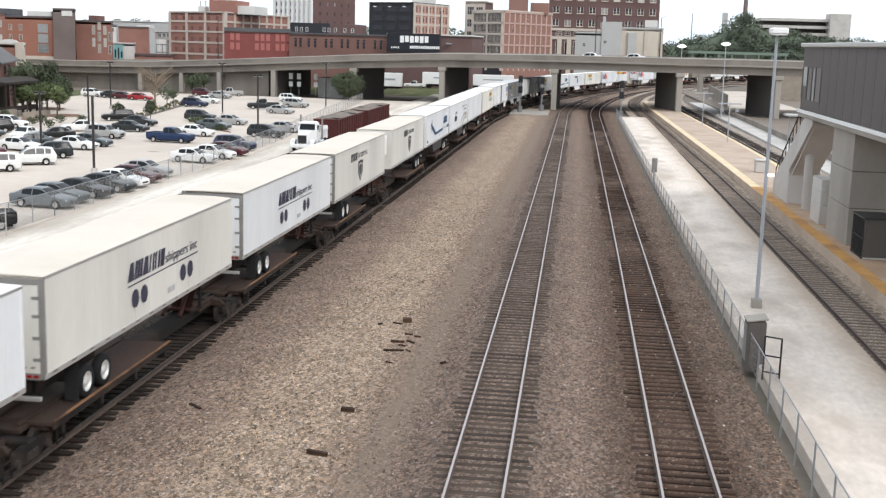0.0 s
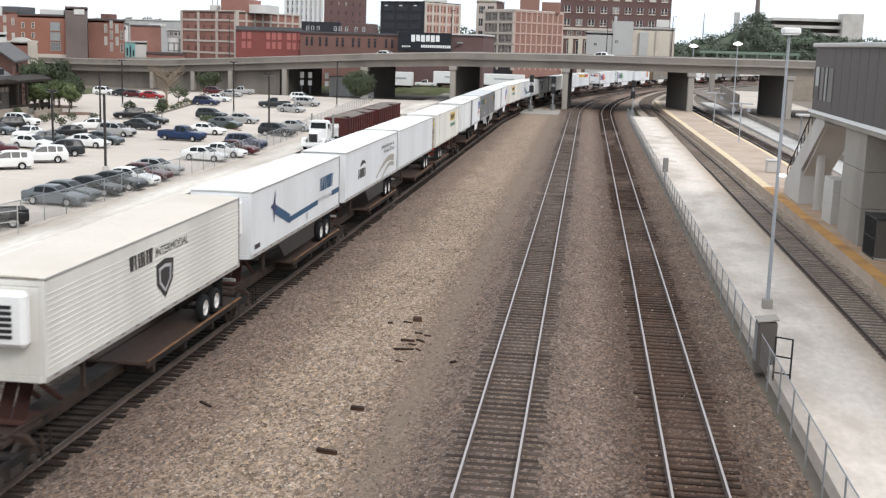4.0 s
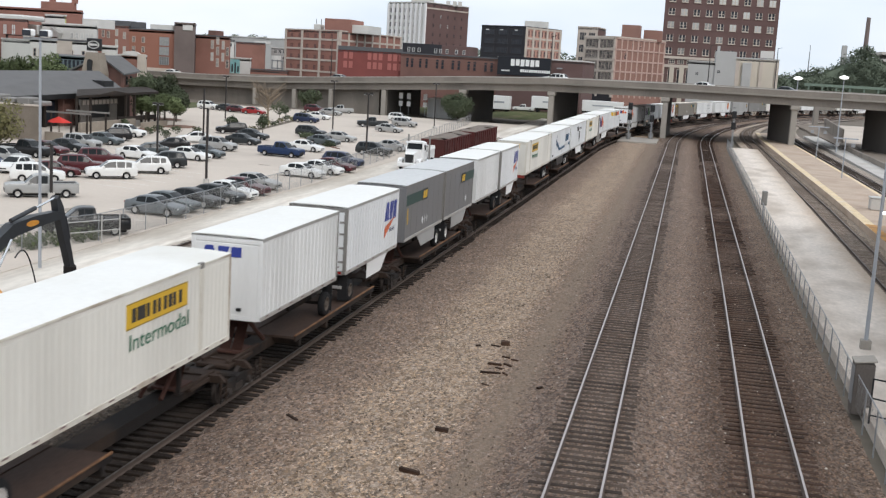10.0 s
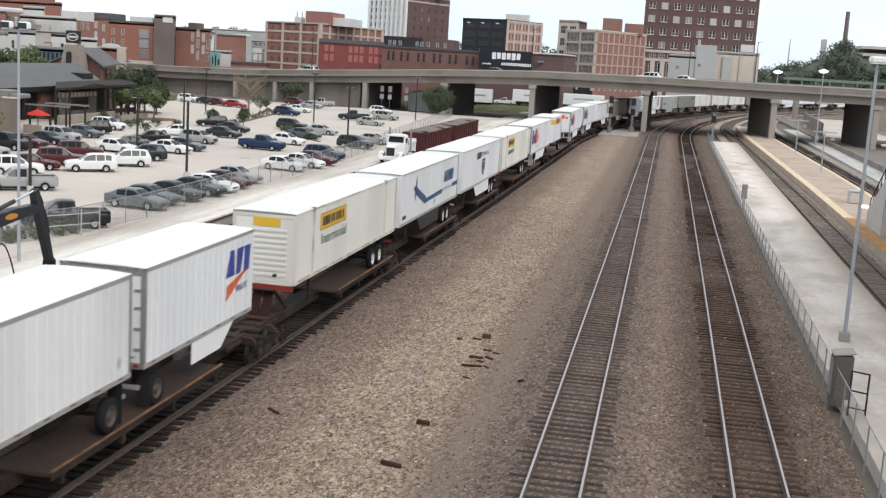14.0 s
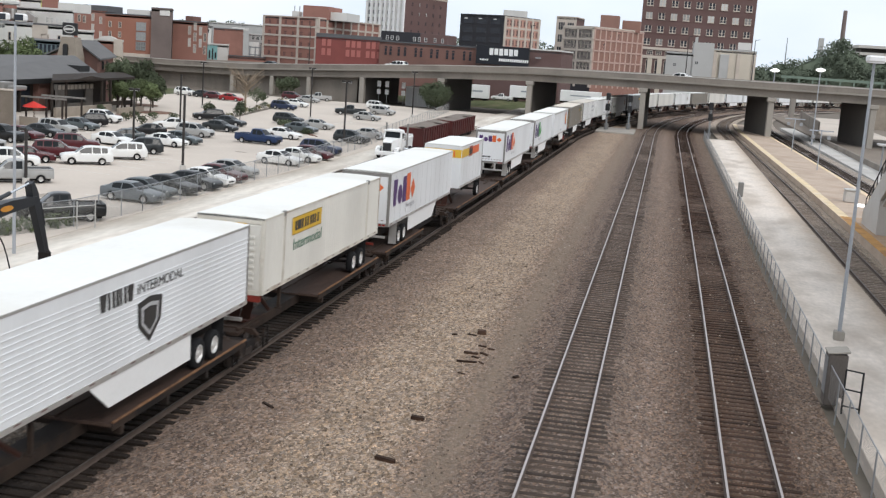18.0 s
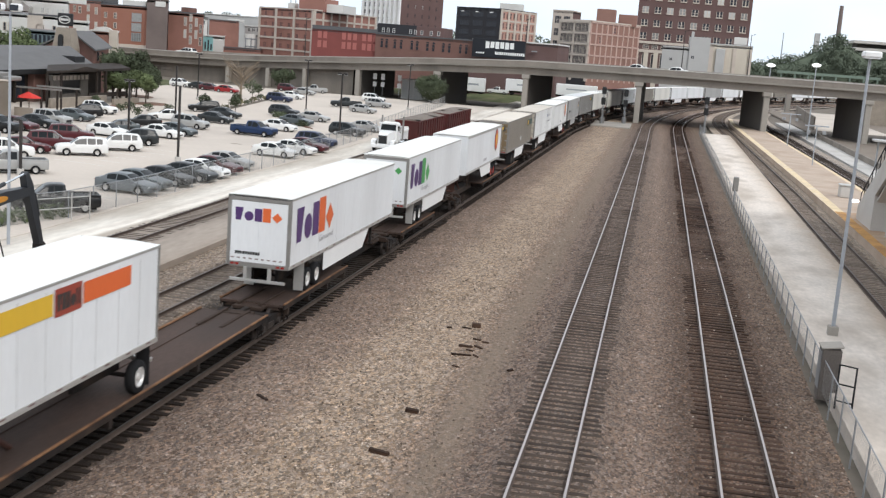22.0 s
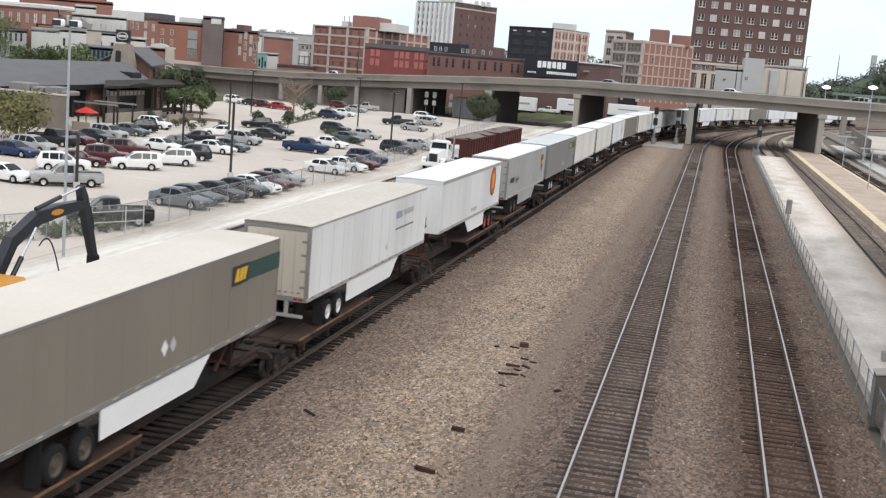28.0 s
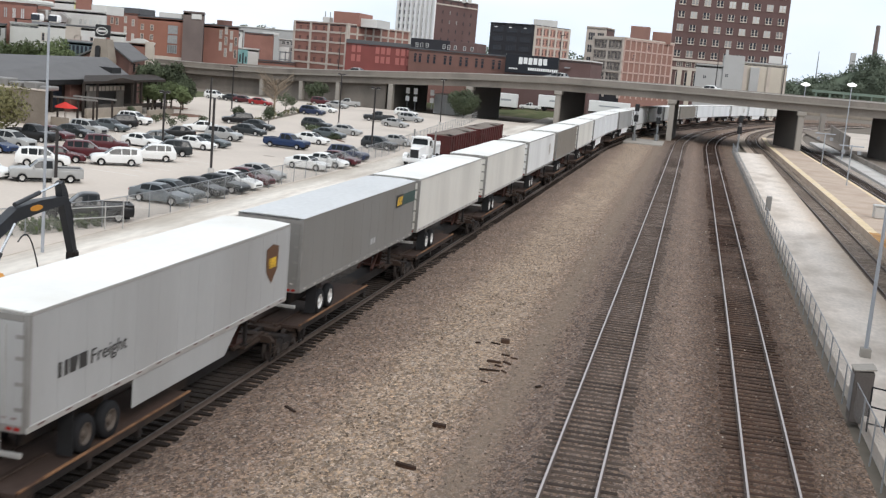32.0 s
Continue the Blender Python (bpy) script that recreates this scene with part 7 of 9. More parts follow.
M["panel_red"] = mat("faded red window boards", (0.403, 0.152, 0.134), 0.8, 0, 0.12, 0.4, 6)
M["cream_wall"] = mat("cream stone wall", (0.55, 0.50, 0.42), 0.85, 0, 0.08, 0.3, 6, 0, (0.44, 0.4, 0.34), 0.5)
WINDOW_MESH = {}


def window(b, P, Q, k, z, w, h, frame, pane, bars=1, wide=0.13):
    """One window on the face from P to Q, at the share k of its width; frame proud of the wall, glass set back in it."""
    key = (round(w, 2), round(h, 2), frame, pane, bars, wide)
    if key not in WINDOW_MESH:
        f = Shape()
        t = min(wide, w * 0.14)
        f.box(-w / 2, -w / 2 + t, -0.1, 0.02, 0, h).box(w / 2 - t, w / 2, -0.1, 0.02, 0, h).box(-w / 2 + t, w / 2 - t, -0.1, 0.02, 0, t).box(-w / 2 + t, w / 2 - t, -0.1, 0.02, h - t, h)
        for i in range(1, bars + 1):
            q = -w / 2 + i * w / (bars + 1)
            f.box(q - t * 0.4, q + t * 0.4, -0.08, 0.02, t, h - t)
        f.box(-w / 2 + t, w / 2 - t, -0.07, 0.02, h * 0.5 - t * 0.3, h * 0.5 + t * 0.3)
        g = Shape().box(-w / 2 + t * 0.5, w / 2 - t * 0.5, -0.035, 0.01, t * 0.5, h - t * 0.5)
        WINDOW_MESH[key] = (f.mesh("window", M[frame]), g.mesh("pane", M[pane]))
    x, y = P[0] + (Q[0] - P[0]) * k, P[1] + (Q[1] - P[1]) * k
    a = math.degrees(math.atan2(Q[1] - P[1], Q[0] - P[0]))
    wn_ = part("window", WINDOW_MESH[key][0], None, b, m=pose(x, y, z, 0, 0, a))
    part("pane", WINDOW_MESH[key][1], None, wn_)


def grid(b, P, Q, z0, dz, rows, cols, w, h, frame, pane, bars=1, m0=0.06, alt=None):
    for r in range(rows):
        for c in range(cols):
            k = m0 + (1 - 2 * m0) * (c + 0.5) / cols
            p = alt if alt and random.random() < 0.28 else pane
            window(b, P, Q, k, z0 + r * dz, w, h, frame, p, bars)


def strip(b, name, P, Q, k0, k1, z0, z1, mat_name, out=0.12):
    """A band or pilaster lying on the face from P to Q."""
    ln = math.hypot(Q[0] - P[0], Q[1] - P[1])
    a = math.degrees(math.atan2(Q[1] - P[1], Q[0] - P[0]))
    return part(name, Shape().box(k0 * ln, k1 * ln, -out, 0.03, z0, z1, 0.02), M[mat_name], b, m=pose(P[0], P[1], 0, 0, 0, a))


def building(name, label, P0, P1, P2, z1, left, right, cap="stone_trim", z0=-0.5, category="building"):
    """A flat-roofed block with two faces towards the tracks: P0 to P1 and P1 to P2."""
    P3 = (P0[0] + P2[0] - P1[0], P0[1] + P2[1] - P1[1])
    b = thing(name, label, category, "buildings of the town")
    s = Shape()
    pts = [P0, P1, P2, P3]
    part("wall", s.add([(*p, z) for z in (z0, z1) for p in (P0, P1)], [(0, 1, 3, 2)]), M[left], b)
    part("wall", Shape().add([(*p, z) for z in (z0, z1) for p in (P1, P2)], [(0, 1, 3, 2)]), M[right], b)
    part("rear_wall", Shape().add([(*p, z) for z in (z0, z1) for p in (P2, P3, P0)], [(0, 1, 4, 3), (1, 2, 5, 4)]), M[right], b)
    r = Shape().add([(*p, z1 - 0.4) for p in pts] + [(*p, z1 - 0.8) for p in pts], [(0, 1, 2, 3), (7, 6, 5, 4), (0, 1, 5, 4), (1, 2, 6, 5), (2, 3, 7, 6), (3, 0, 4, 7)])
    part("roof", r, M["roof_dark"], b)
    for A, B in ((P0, P1), (P1, P2)):
        strip(b, "cornice", A, B, 0, 1, z1 - 0.25, z1 + 0.08, cap, 0.12)
    return b


# brown brick warehouse with pale floor bands
P0, P1, P2 = (-109.7, 305), (-90.2, 292), (-84.4, 335)
b = building("brick_warehouse", "brown brick warehouse with pale floor bands", P0, P1, P2, 17.5, "brick", "brick")
for z in (15.0, 12.4, 9.6, 6.6):
    strip(b, "floor_band", P0, P1, 0, 1, z - 0.25, z + 0.25, "stone_trim", 0.18)
    strip(b, "floor_band", P1, P2, 0, 1, z - 0.25, z + 0.25, "stone_trim", 0.18)
for k in (0.0, 0.31, 0.64, 0.965):
    strip(b, "pilaster", P0, P1, k, k + 0.035, 0, 17.2, "stone_trim", 0.22)
for i in range(9):
    strip(b, "pilaster", P1, P2, i / 8 * 0.97, i / 8 * 0.97 + 0.02, 0, 17.2, "stone_trim", 0.22)
grid(b, P0, P1, 7.0, 2.75, 4, 6, 1.3, 1.3, "brick", "brick_dark", 1)
part("penthouse", Shape().box(-96, -89, 297, 310, 17.1, 20.6, 0.05), M["brick"], b)
part("penthouse_band", Shape().box(-90.6, -84.5, 299, 312, 17.1, 19.3, 0.05), M["white_wall"], b, "white roof house")
part("roof_tank", Shape().box(-100, -98, 300, 303, 17.1, 19.0, 0.1), M["white_wall"], b)
for x in (-99.6, -98.2):
    part("vent_pipe", Shape().tube((x, 301, 19.0), (x, 301, 20.4), 0.12), M["steel"], b)
# red building
P0, P1, P2 = (-88.0, 284), (-71.8, 287), (-70, 320)
b = building("red_building", "red painted brick building with boarded windows", P0, P1, P2, 12.9, "brick_red", "brick_red", "roof_dark")
for g0 in (0.05, 0.42, 0.73):
    for j in range(3 if g0 > 0.1 else 2):
        for z in (8.2, 10.5):
            window(b, P0, P1, g0 + 0.07 + j * 0.085, z, 0.95, 1.7, "panel_red", "panel_red", 0)
strip(b, "dark_roof_edge", P0, P1, 0, 1, 12.6, 13.6, "roof_dark", 0.1)
# long low brown building with arched windows
P0, P1, P2 = (-72.0, 286), (-46.2, 281.5), (-45.5, 310)
b = building("arched_building", "long low brown brick building with arched windows", P0, P1, P2, 12.7, "brick_brown", "brick_brown", "roof_dark")
for k in (0.05, 0.1, 0.185, 0.25, 0.36, 0.415, 0.52, 0.58, 0.68, 0.74, 0.85, 0.91):
    window(b, P0, P1, k + 0.02, 9.2, 0.9, 1.9, "brick_brown", "window", 0)
    a = Shape()
    n = 8
    ln = math.hypot(P1[0] - P0[0], P1[1] - P0[1])
    a.loft([[(0.45 * math.cos(math.pi * i / n), q, 0.45 * math.sin(math.pi * i / n)) for i in range(n + 1)] for q in (-0.06, 0.02)])
    part("window_arch", a, M["window"], b, m=pose(P0[0] + (P1[0] - P0[0]) * (k + 0.02), P0[1] + (P1[1] - P0[1]) * (k + 0.02), 11.05, 0, 0, math.degrees(math.atan2(P1[1] - P0[1], P1[0] - P0[0]))))
part("penthouse", Shape().box(-75, -64.5, 299, 312, 12.0, 15.4, 0.05), M["black_wall"], b)
part("penthouse", Shape().box(-64.5, -57.2, 299, 312, 12.0, 15.3, 0.05), M["brick_dark"], b)
for x in (-73.8, -72.5, -71.0, -66.5, -65.2, -63.5, -61.0, -59.0):
    window(b, (x, 299), (x + 1, 299), 0.5, 13.2, 0.7, 1.1, "white_wall", "window", 0)
# sign wall and its neighbour
P0, P1, P2 = (-46.1, 278.5), (-25.4, 277.5), (-25, 305)
b = building("sign_building", "brown brick building with a large black sign board", P0, P1, P2, 13.2, "brick_dark", "brick_dark", "white_wall")
sg = part("sign_board", Shape().box(-45.8, -32.9, 276.9, 277.2, 8.9, 13.3, 0.03), M["sign_black"], b, "black sign board with white lettering bars")
for i in range(6):
    a = -42.6 + i * 1.18
    part("letter_bar", Shape().box(a, a + 0.92, 276.86, 276.9, 11.1 + 0.12 * (i % 2), 12.7), M["white_paint"], sg)
for i in range(14):
    part("letter_bar", Shape().box(-40.2 + i * 0.52, -39.8 + i * 0.52, 276.86, 276.9, 9.75, 10.4), M["white_paint"], sg)
for i in range(5):
    part("letter_bar", Shape().box(-44.8 + i * 0.42, -44.5 + i * 0.42, 276.86, 276.9, 9.75, 10.1), M["white_paint"], sg)
part("wall_lamp", Shape().box(-31.5, -30.2, 276.6, 277.4, 11.0, 11.3), M["steel"], b)
# white and brown tower
P0, P1, P2 = (-114.1, 430), (-95.8, 415), (-85.2, 440)
b = building("tower_block", "tall block with a white ribbed face and a brown brick face", P0, P1, P2, 32.0, "white_wall", "brick_dark", "white_wall")
for i in range(9):
    strip(b, "pilaster", P0, P1, i / 8 * 0.955, i / 8 * 0.955 + 0.045, 8, 31.4, "white_paint", 0.5)
for r in range(7):
    for c in range(8):
        window(b, P0, P1, (c + 0.5) / 8 + 0.02, 12.5 + r * 2.6, 1.35, 1.7, "white_wall", "window", 0)
grid(b, P1, P2, 16.5, 3.3, 5, 5, 1.0, 1.5, "brick_dark", "window", 1, 0.08, "window_pale")
strip(b, "stone_band", P1, P2, 0, 1, 29.6, 30.1, "stone_trim", 0.2)
part("cupola", Shape().box(-104, -97, 424, 432, 31.5, 35.5, 0.2), M["white_wall"], b, "white roof house")
part("cupola_top", Shape().tube((-100.5, 428, 35.4), (-100.5, 428, 39.0), 2.4, 0.6, 8), M["white_wall"], b)
for x in (-92, -89.5, -87.5):
    part("roof_unit", Shape().box(x, x + 1.2, 430, 432, 31.5, 33.4, 0.05), M["white_wall"], b)
# black and pink block
P0, P1, P2 = (-71.6, 395), (-55.0, 385), (-45.4, 405)
b = building("loft_building", "loft block with a black face and a pink gridded face", P0, P1, P2, 24.1, "black_wall", "brick_pink", "black_wall")
grid(b, P0, P1, 12.0, 3.0, 4, 3, 4.4, 2.0, "black_wall", "window", 5, 0.03)
for c in range(3):
    strip(b, "white_mark", P0, P1, 0.1 + c * 0.33, 0.17 + c * 0.33, 22.6, 22.9, "white_paint", 0.13)
for i in range(6):
    strip(b, "pilaster", P1, P2, i / 5 * 0.95, i / 5 * 0.95 + 0.05, 8, 24, "stone_trim", 0.25)
for z in (23.6, 20.3, 17.0, 13.7):
    strip(b, "floor_band", P1, P2, 0, 1, z - 0.3, z + 0.3, "stone_trim", 0.22)
grid(b, P1, P2, 14.3, 3.3, 3, 10, 1.1, 2.1, "brick_pink", "window", 1, 0.04)
part("penthouse", Shape().box(-58.0, -50.0, 402, 405, 23.5, 26.6, 0.1), M["white_wall"], b)
# grey and orange block
P0, P1, P2 = (-30.7, 335), (-21.3, 325), (-8.3, 345)
b = building("concrete_frame_building", "orange brick block with pale concrete frame and grey end", P0, P1, P2, 20.7, "black_wall", "brick_orange", "stone_trim")
for z in (20.2, 17.2, 14.2, 11.2, 8.2):
    strip(b, "floor_band", P0, P1, 0, 1, z - 0.28, z + 0.28, "stone_trim", 0.3)
    strip(b, "floor_band", P1, P2, 0, 1, z - 0.2, z + 0.2, "brick_pale", 0.2)
for i in range(3):
    strip(b, "column", P0, P1, i / 2 * 0.95, i / 2 * 0.95 + 0.05, 4, 20.4, "stone_trim", 0.3)
grid(b, P0, P1, 8.6, 3.0, 4, 8, 1.25, 2.3, "stone_trim", "black_wall", 1, 0.04)
for i in range(10):
    strip(b, "column", P1, P2, i / 9 * 0.97, i / 9 * 0.97 + 0.02, 4, 20.4, "brick_pale", 0.2)
for k, z in ((0.33, 17.5), (0.48, 17.5), (0.2, 14.5)):
    window(b, P1, P2, k, z, 1.1, 2.0, "brick_pink", "window", 1)
part("stair_house", Shape().box(-20.6, -15.4, 336, 343, 20.2, 24.4, 0.05), M["brick_orange"], b)
part("stair_house", Shape().box(-14.6, -9.4, 341, 348, 20.2, 23.4, 0.05), M["brick_orange"], b)
b2 = building("rear_block", "grey block with dark windows behind the orange block", (-34.6, 352), (-28.4, 350), (-27, 362), 23.8, "stone_trim", "brick_dark", "stone_trim")
grid(b2, (-34.6, 352), (-28.4, 350), 9.0, 3.6, 4, 2, 2.2, 2.4, "stone_trim", "window", 2)
# tall dark block
SASH = {}


def sash_pair(b, P, Q, k, z, pane):
    """Two tall sashes over one white sill, with a broad white mullion between them."""
    if pane not in SASH:
        f = Shape().box(-0.95, 0.95, -0.25, 0.02, -0.16, 0.0).box(-0.12, 0.12, -0.1, 0.02, 0, 1.7)
        for sx in (-1, 1):
            f.box(sx * 0.84 - 0.05, sx * 0.84 + 0.05, -0.1, 0.02, 0, 1.7).box(min(sx * 0.12, sx * 0.79), max(sx * 0.12, sx * 0.79), -0.09, 0.02, 0.0, 0.12).box(min(sx * 0.12, sx * 0.79), max(sx * 0.12, sx * 0.79), -0.09, 0.02, 0.72, 0.8)
        SASH[pane] = (f.mesh("window", M["stone_trim"]), Shape().box(-0.82, 0.82, -0.03, 0.01, 0.0, 1.7).mesh("pane", M[pane]))
    x, y = P[0] + (Q[0] - P[0]) * k, P[1] + (Q[1] - P[1]) * k
    w_ = part("window", SASH[pane][0], None, b, m=pose(x, y, z, 0, 0, math.degrees(math.atan2(Q[1] - P[1], Q[0] - P[0]))))
    part("pane", SASH[pane][1], None, w_)


def set_back(b, k):
    """Stand a block k times farther off and larger, beyond the curve of the railway."""
    b.matrix_basis = Matrix.Translation(EYE) @ Matrix.Scale(k, 4) @ Matrix.Translation(Vector(EYE) * -1)


P0, P1, P2 = (-9.0, 330), (21.8, 335), (22.6, 350)
b = building("tall_office_block", "tall dark brown brick block with rows of white framed windows", P0, P1, P2, 36.6, "brick_dark", "brick_dark", "stone_trim")
for r in range(6):
    for c in range(9):
        k = 0.065 + c * 0.109
        p = "window_pale" if random.random() < 0.45 else "window"
        sash_pair(b, P0, P1, k, 16.9 + r * 3.55, p)
strip(b, "stone_band", P0, P1, 0, 1, 15.6, 16.3, "stone_trim", 0.4)
strip(b, "stone_base", P0, P1, 0, 1, 13.2, 14.0, "stone_trim", 0.4)
for i in range(12):
    strip(b, "column", P0, P1, i / 11 * 0.96, i / 11 * 0.96 + 0.04, 0, 13.2, "cream_wall", 0.35)
grid(b, P0, P1, 14.2, 3, 1, 11, 1.7, 1.2, "stone_trim", "window", 2)
grid(b, P0, P1, 7.0, 3, 1, 11, 1.7, 5.8, "stone_trim", "window", 1)
strip(b, "top_band", P0, P1, 0, 1, 35.3, 36.0, "stone_trim", 0.3)
part("water_tank", Shape().tube((18.5, 338, 16.6), (18.5, 338, 18.9), 1.2, n=14), M["grey_wall"], b)
set_back(b, 1.36)
# grey stucco blocks before it
b = building("stucco_building", "pale grey stucco building with few windows", (-1.2, 300), (5.4, 300), (5.6, 318), 15.0, "grey_wall", "grey_wall", "grey_wall")
for x in (0.6,):
    window(b, (x, 300), (x + 1, 300), 0.5, 11.4, 0.9, 0.9, "grey_wall", "window", 1)
part("stair_block", Shape().box(5.4, 10.4, 299.6, 316, -0.5, 17.7, 0.05), M["grey_wall"], b)
window(b, (7.0, 299.6), (8.0, 299.6), -0.6, 12.2, 0.9, 0.9, "grey_wall", "window", 1)
part("chimney", Shape().box(5.6, 6.3, 300.5, 301.5, 17.5, 19.0, 0.03), M["grey_wall"], b)
set_back(b, 1.33)
b = building("cream_building", "cream stone building with a stepped front", (10.4, 300), (20.8, 300.5), (21.2, 318), 16.4, "cream_wall", "cream_wall", "grey_wall")
for k in (0.0, 0.3, 0.55, 0.92):
    strip(b, "pier", (10.4, 300), (20.8, 300.5), k, k + 0.08, 0, 15.6, "stone_trim", 0.4)
part("gable", Shape().box(12.0, 14.2, 299.4, 300, 8, 15.2, 0.1), M["grey_wall"], b)
part("billboard", Shape().box(16.2, 19.4, 302, 302.4, 16.6, 18.4, 0.03), M["white_wall"], b, "white roof billboard")
set_back(b, 1.33)


def west_building(name, label, P0, P1, P2, *rest):
    """A western block whose flank runs back away from the railway."""
    k = 1 + math.hypot(P2[0] - P1[0], P2[1] - P1[1]) / math.hypot(*P1)
    return building(name, label, P0, P1, (P1[0] * k + 0.3, P1[1] * k), *rest)


# brick apartments and white blocks at the west
b = west_building("brick_apartments", "red brick apartment block with narrow pale windows", (-142.5, 262), (-133.5, 261), (-133.2, 285), 15.3, "brick", "brick", "roof_dark")
for k, z in ((0.2, 12.2), (0.36, 12.0), (0.62, 10.2), (0.62, 12.6), (0.86, 12.0), (0.2, 8.6), (0.86, 8.6)):
    window(b, (-142.5, 262), (-133.5, 261), k, z, 0.8, 1.7, "stone_trim", "window" if k < 0.5 else "window_pale", 1)
part("roof_house", Shape().box(-142.3, -134.5, 264, 272, 14.9, 16.4, 0.05), M["roof_dark"], b)
P0, P1, P2 = (-133.5, 261), (-121.0, 261), (-120.8, 285)
b = west_building("brick_apartments", "orange brick apartment block with stacked bay windows", P0, P1, P2, 14.7, "brick_apart", "brick", "roof_dark")
for z in (6.4, 8.7, 11.0):
    window(b, P0, P1, 0.735, z, 2.5, 2.0, "steel", "window_pale", 3)
    window(b, P0, P1, 0.1, z + 0.4, 0.8, 1.4, "stone_trim", "window", 1)
    window(b, P0, P1, 0.3, z + 0.4, 0.8, 1.4, "stone_trim", "window", 1)
strip(b, "stone_base", P0, P1, 0, 1, -0.5, 5.6, "stone_trim", 0.2)
part("roof_house", Shape().box(-130, -124, 265, 272, 14.2, 16.0, 0.05), M["white_wall"], b)
b = west_building("stair_tower", "taupe brick stair tower with a pale sign plate", (-121.1, 259.5), (-115.9, 259.5), (-115.7, 275), 16.6, "taupe", "taupe", "taupe")
part("sign_plate", Shape().box(-118.9, -116.4, 259.3, 259.5, 14.9, 16.1, 0.03), M["white_wall"], b, "pale sign plate")
P0, P1, P2 = (-119.4, 268), (-110.6, 268), (-110.3, 290)
b = west_building("brick_apartments", "red brick apartment block with narrow pale windows", P0, P1, P2, 14.1, "brick", "brick", "roof_dark")
for k, z in ((0.5, 8.0), (0.5, 10.9), (0.66, 6.6), (0.66, 9.4), (0.66, 12.0), (0.82, 8.0), (0.82, 10.9), (0.95, 6.4), (0.95, 9.4)):
    window(b, P0, P1, k, z, 0.75, 2.1, "stone_trim", "window_pale" if k < 0.9 else "window", 1)
part("roof_house", Shape().box(-117.5, -115.5, 271, 276, 13.6, 15.4, 0.05), M["brick_brown"], b)
b = west_building("brick_building", "dark red brick building with a stepped roof on the hill", (-172, 262), (-146.5, 262), (-146, 290), 18.2, "brick", "brick", "brick")
part("upper_storey", Shape().box(-157.8, -148.8, 262.3, 263.5, 17.7, 20.0, 0.05), M["brick"], b)
for x in (-155.6, -149.6):
    part("chimney", Shape().box(x, x + 1.3, 262.4, 263.4, 19.8, 20.8, 0.05), M["brick"], b)
for x in (-154.2, -151.0):
    part("roof_mast", Shape().tube((x, 266, 19.8), (x, 266, 22.6), 0.1, n=5), M["white_paint"], b)
b = west_building("brick_building", "red brick building with a white roof edge and tall windows", (-168, 216), (-132.3, 215), (-132, 232), 14.9, "brick", "brick", "white_wall")
grid(b, (-168, 216), (-132.3, 215), 11.4, 3, 1, 16, 1.0, 2.2, "brick", "window_pale", 1)
part("roof_ridge", Shape().box(-160, -136, 219, 228, 14.5, 15.6, 0.3), M["white_wall"], b)
b = west_building("white_building", "white painted flat-roofed building with roof units", (-135.1, 225), (-122.4, 225), (-122, 240), 14.4, "white_wall", "white_wall", "white_wall")
part("lift_house", Shape().box(-126.0, -122.5, 225.4, 233, 13.8, 15.7, 0.05), M["white_wall"], b)
part("roof_unit", Shape().box(-140, -135.4, 224, 229, 11.5, 13.8, 0.3), M["alu"], b, "shiny ventilation unit")
part("roof_unit", Shape().loft([[(-133.2, 223.5, 11.2), (-130.5, 223.5, 11.2), (-130.2, 223.5, 12.4), (-132.0, 223.5, 13.5)], [(-133.2, 224.9, 11.2), (-130.5, 224.9, 11.2), (-130.2, 224.9, 12.4), (-132.0, 224.9, 13.5)]]), M["alu"], b, "shiny ventilation unit")
for i in range(5):
    window(b, (-135.1, 225), (-122.4, 225), 0.55 + i * 0.09, 11.4, 0.7, 1.2, "white_wall", "window_pale", 1)
b = west_building("white_building", "white roof house with a pale yellow end", (-144.5, 242), (-139.5, 242), (-137.4, 243), 16.5, "white_wall", "cream_yellow", "white_wall")
b = west_building("white_building", "low white painted building with dark windows", (-132.4, 206), (-125.5, 205), (-125.4, 215), 10.7, "white_wall", "white_wall", "alu")
b = west_building("white_building", "low white painted building with dark windows", (-125.4, 204.6), (-111.7, 204.6), (-111.4, 215), 11.1, "white_wall", "white_wall", "roof_dark")
for k, w in ((0.08, 0.7), (0.16, 0.6), (0.62, 1.6), (0.83, 0.8)):
    window(b, (-125.4, 204.6), (-111.7, 204.6), k, 7.6, w, 1.6, "stone_trim", "window", 0)
part("stain_panel", Shape().box(-119.6, -116.4, 204.5, 204.6, 7.8, 10.9, 0.02), M["stone_trim"], b, "weathered wall patch")
part("roof_frame", Shape().box(-131.5, -120.5, 206, 206.3, 11.3, 11.5).box(-131.4, -131.1, 206, 206.3, 10.5, 11.4).box(-124.4, -124.1, 206, 206.3, 10.5, 11.4), M["frame"], b)
b = west_building("grey_building", "pale grey building with narrow dark windows", (-142, 205), (-132.8, 205), (-132.6, 215), 10.2, "grey_wall", "grey_wall", "roof_dark")
grid(b, (-142, 205), (-132.8, 205), 5.2, 2.5, 2, 7, 0.65, 1.7, "grey_wall", "window", 0)
b = west_building("glass_front_building", "low dark building with tall steel framed windows", (-114.5, 195), (-107.5, 195), (-107.3, 204), 8.4, "steel_blue", "brick", "steel")
grid(b, (-114.5, 195), (-107.5, 195), 4.2, 3, 1, 8, 0.75, 3.4, "steel_blue", "window", 0, 0.02)
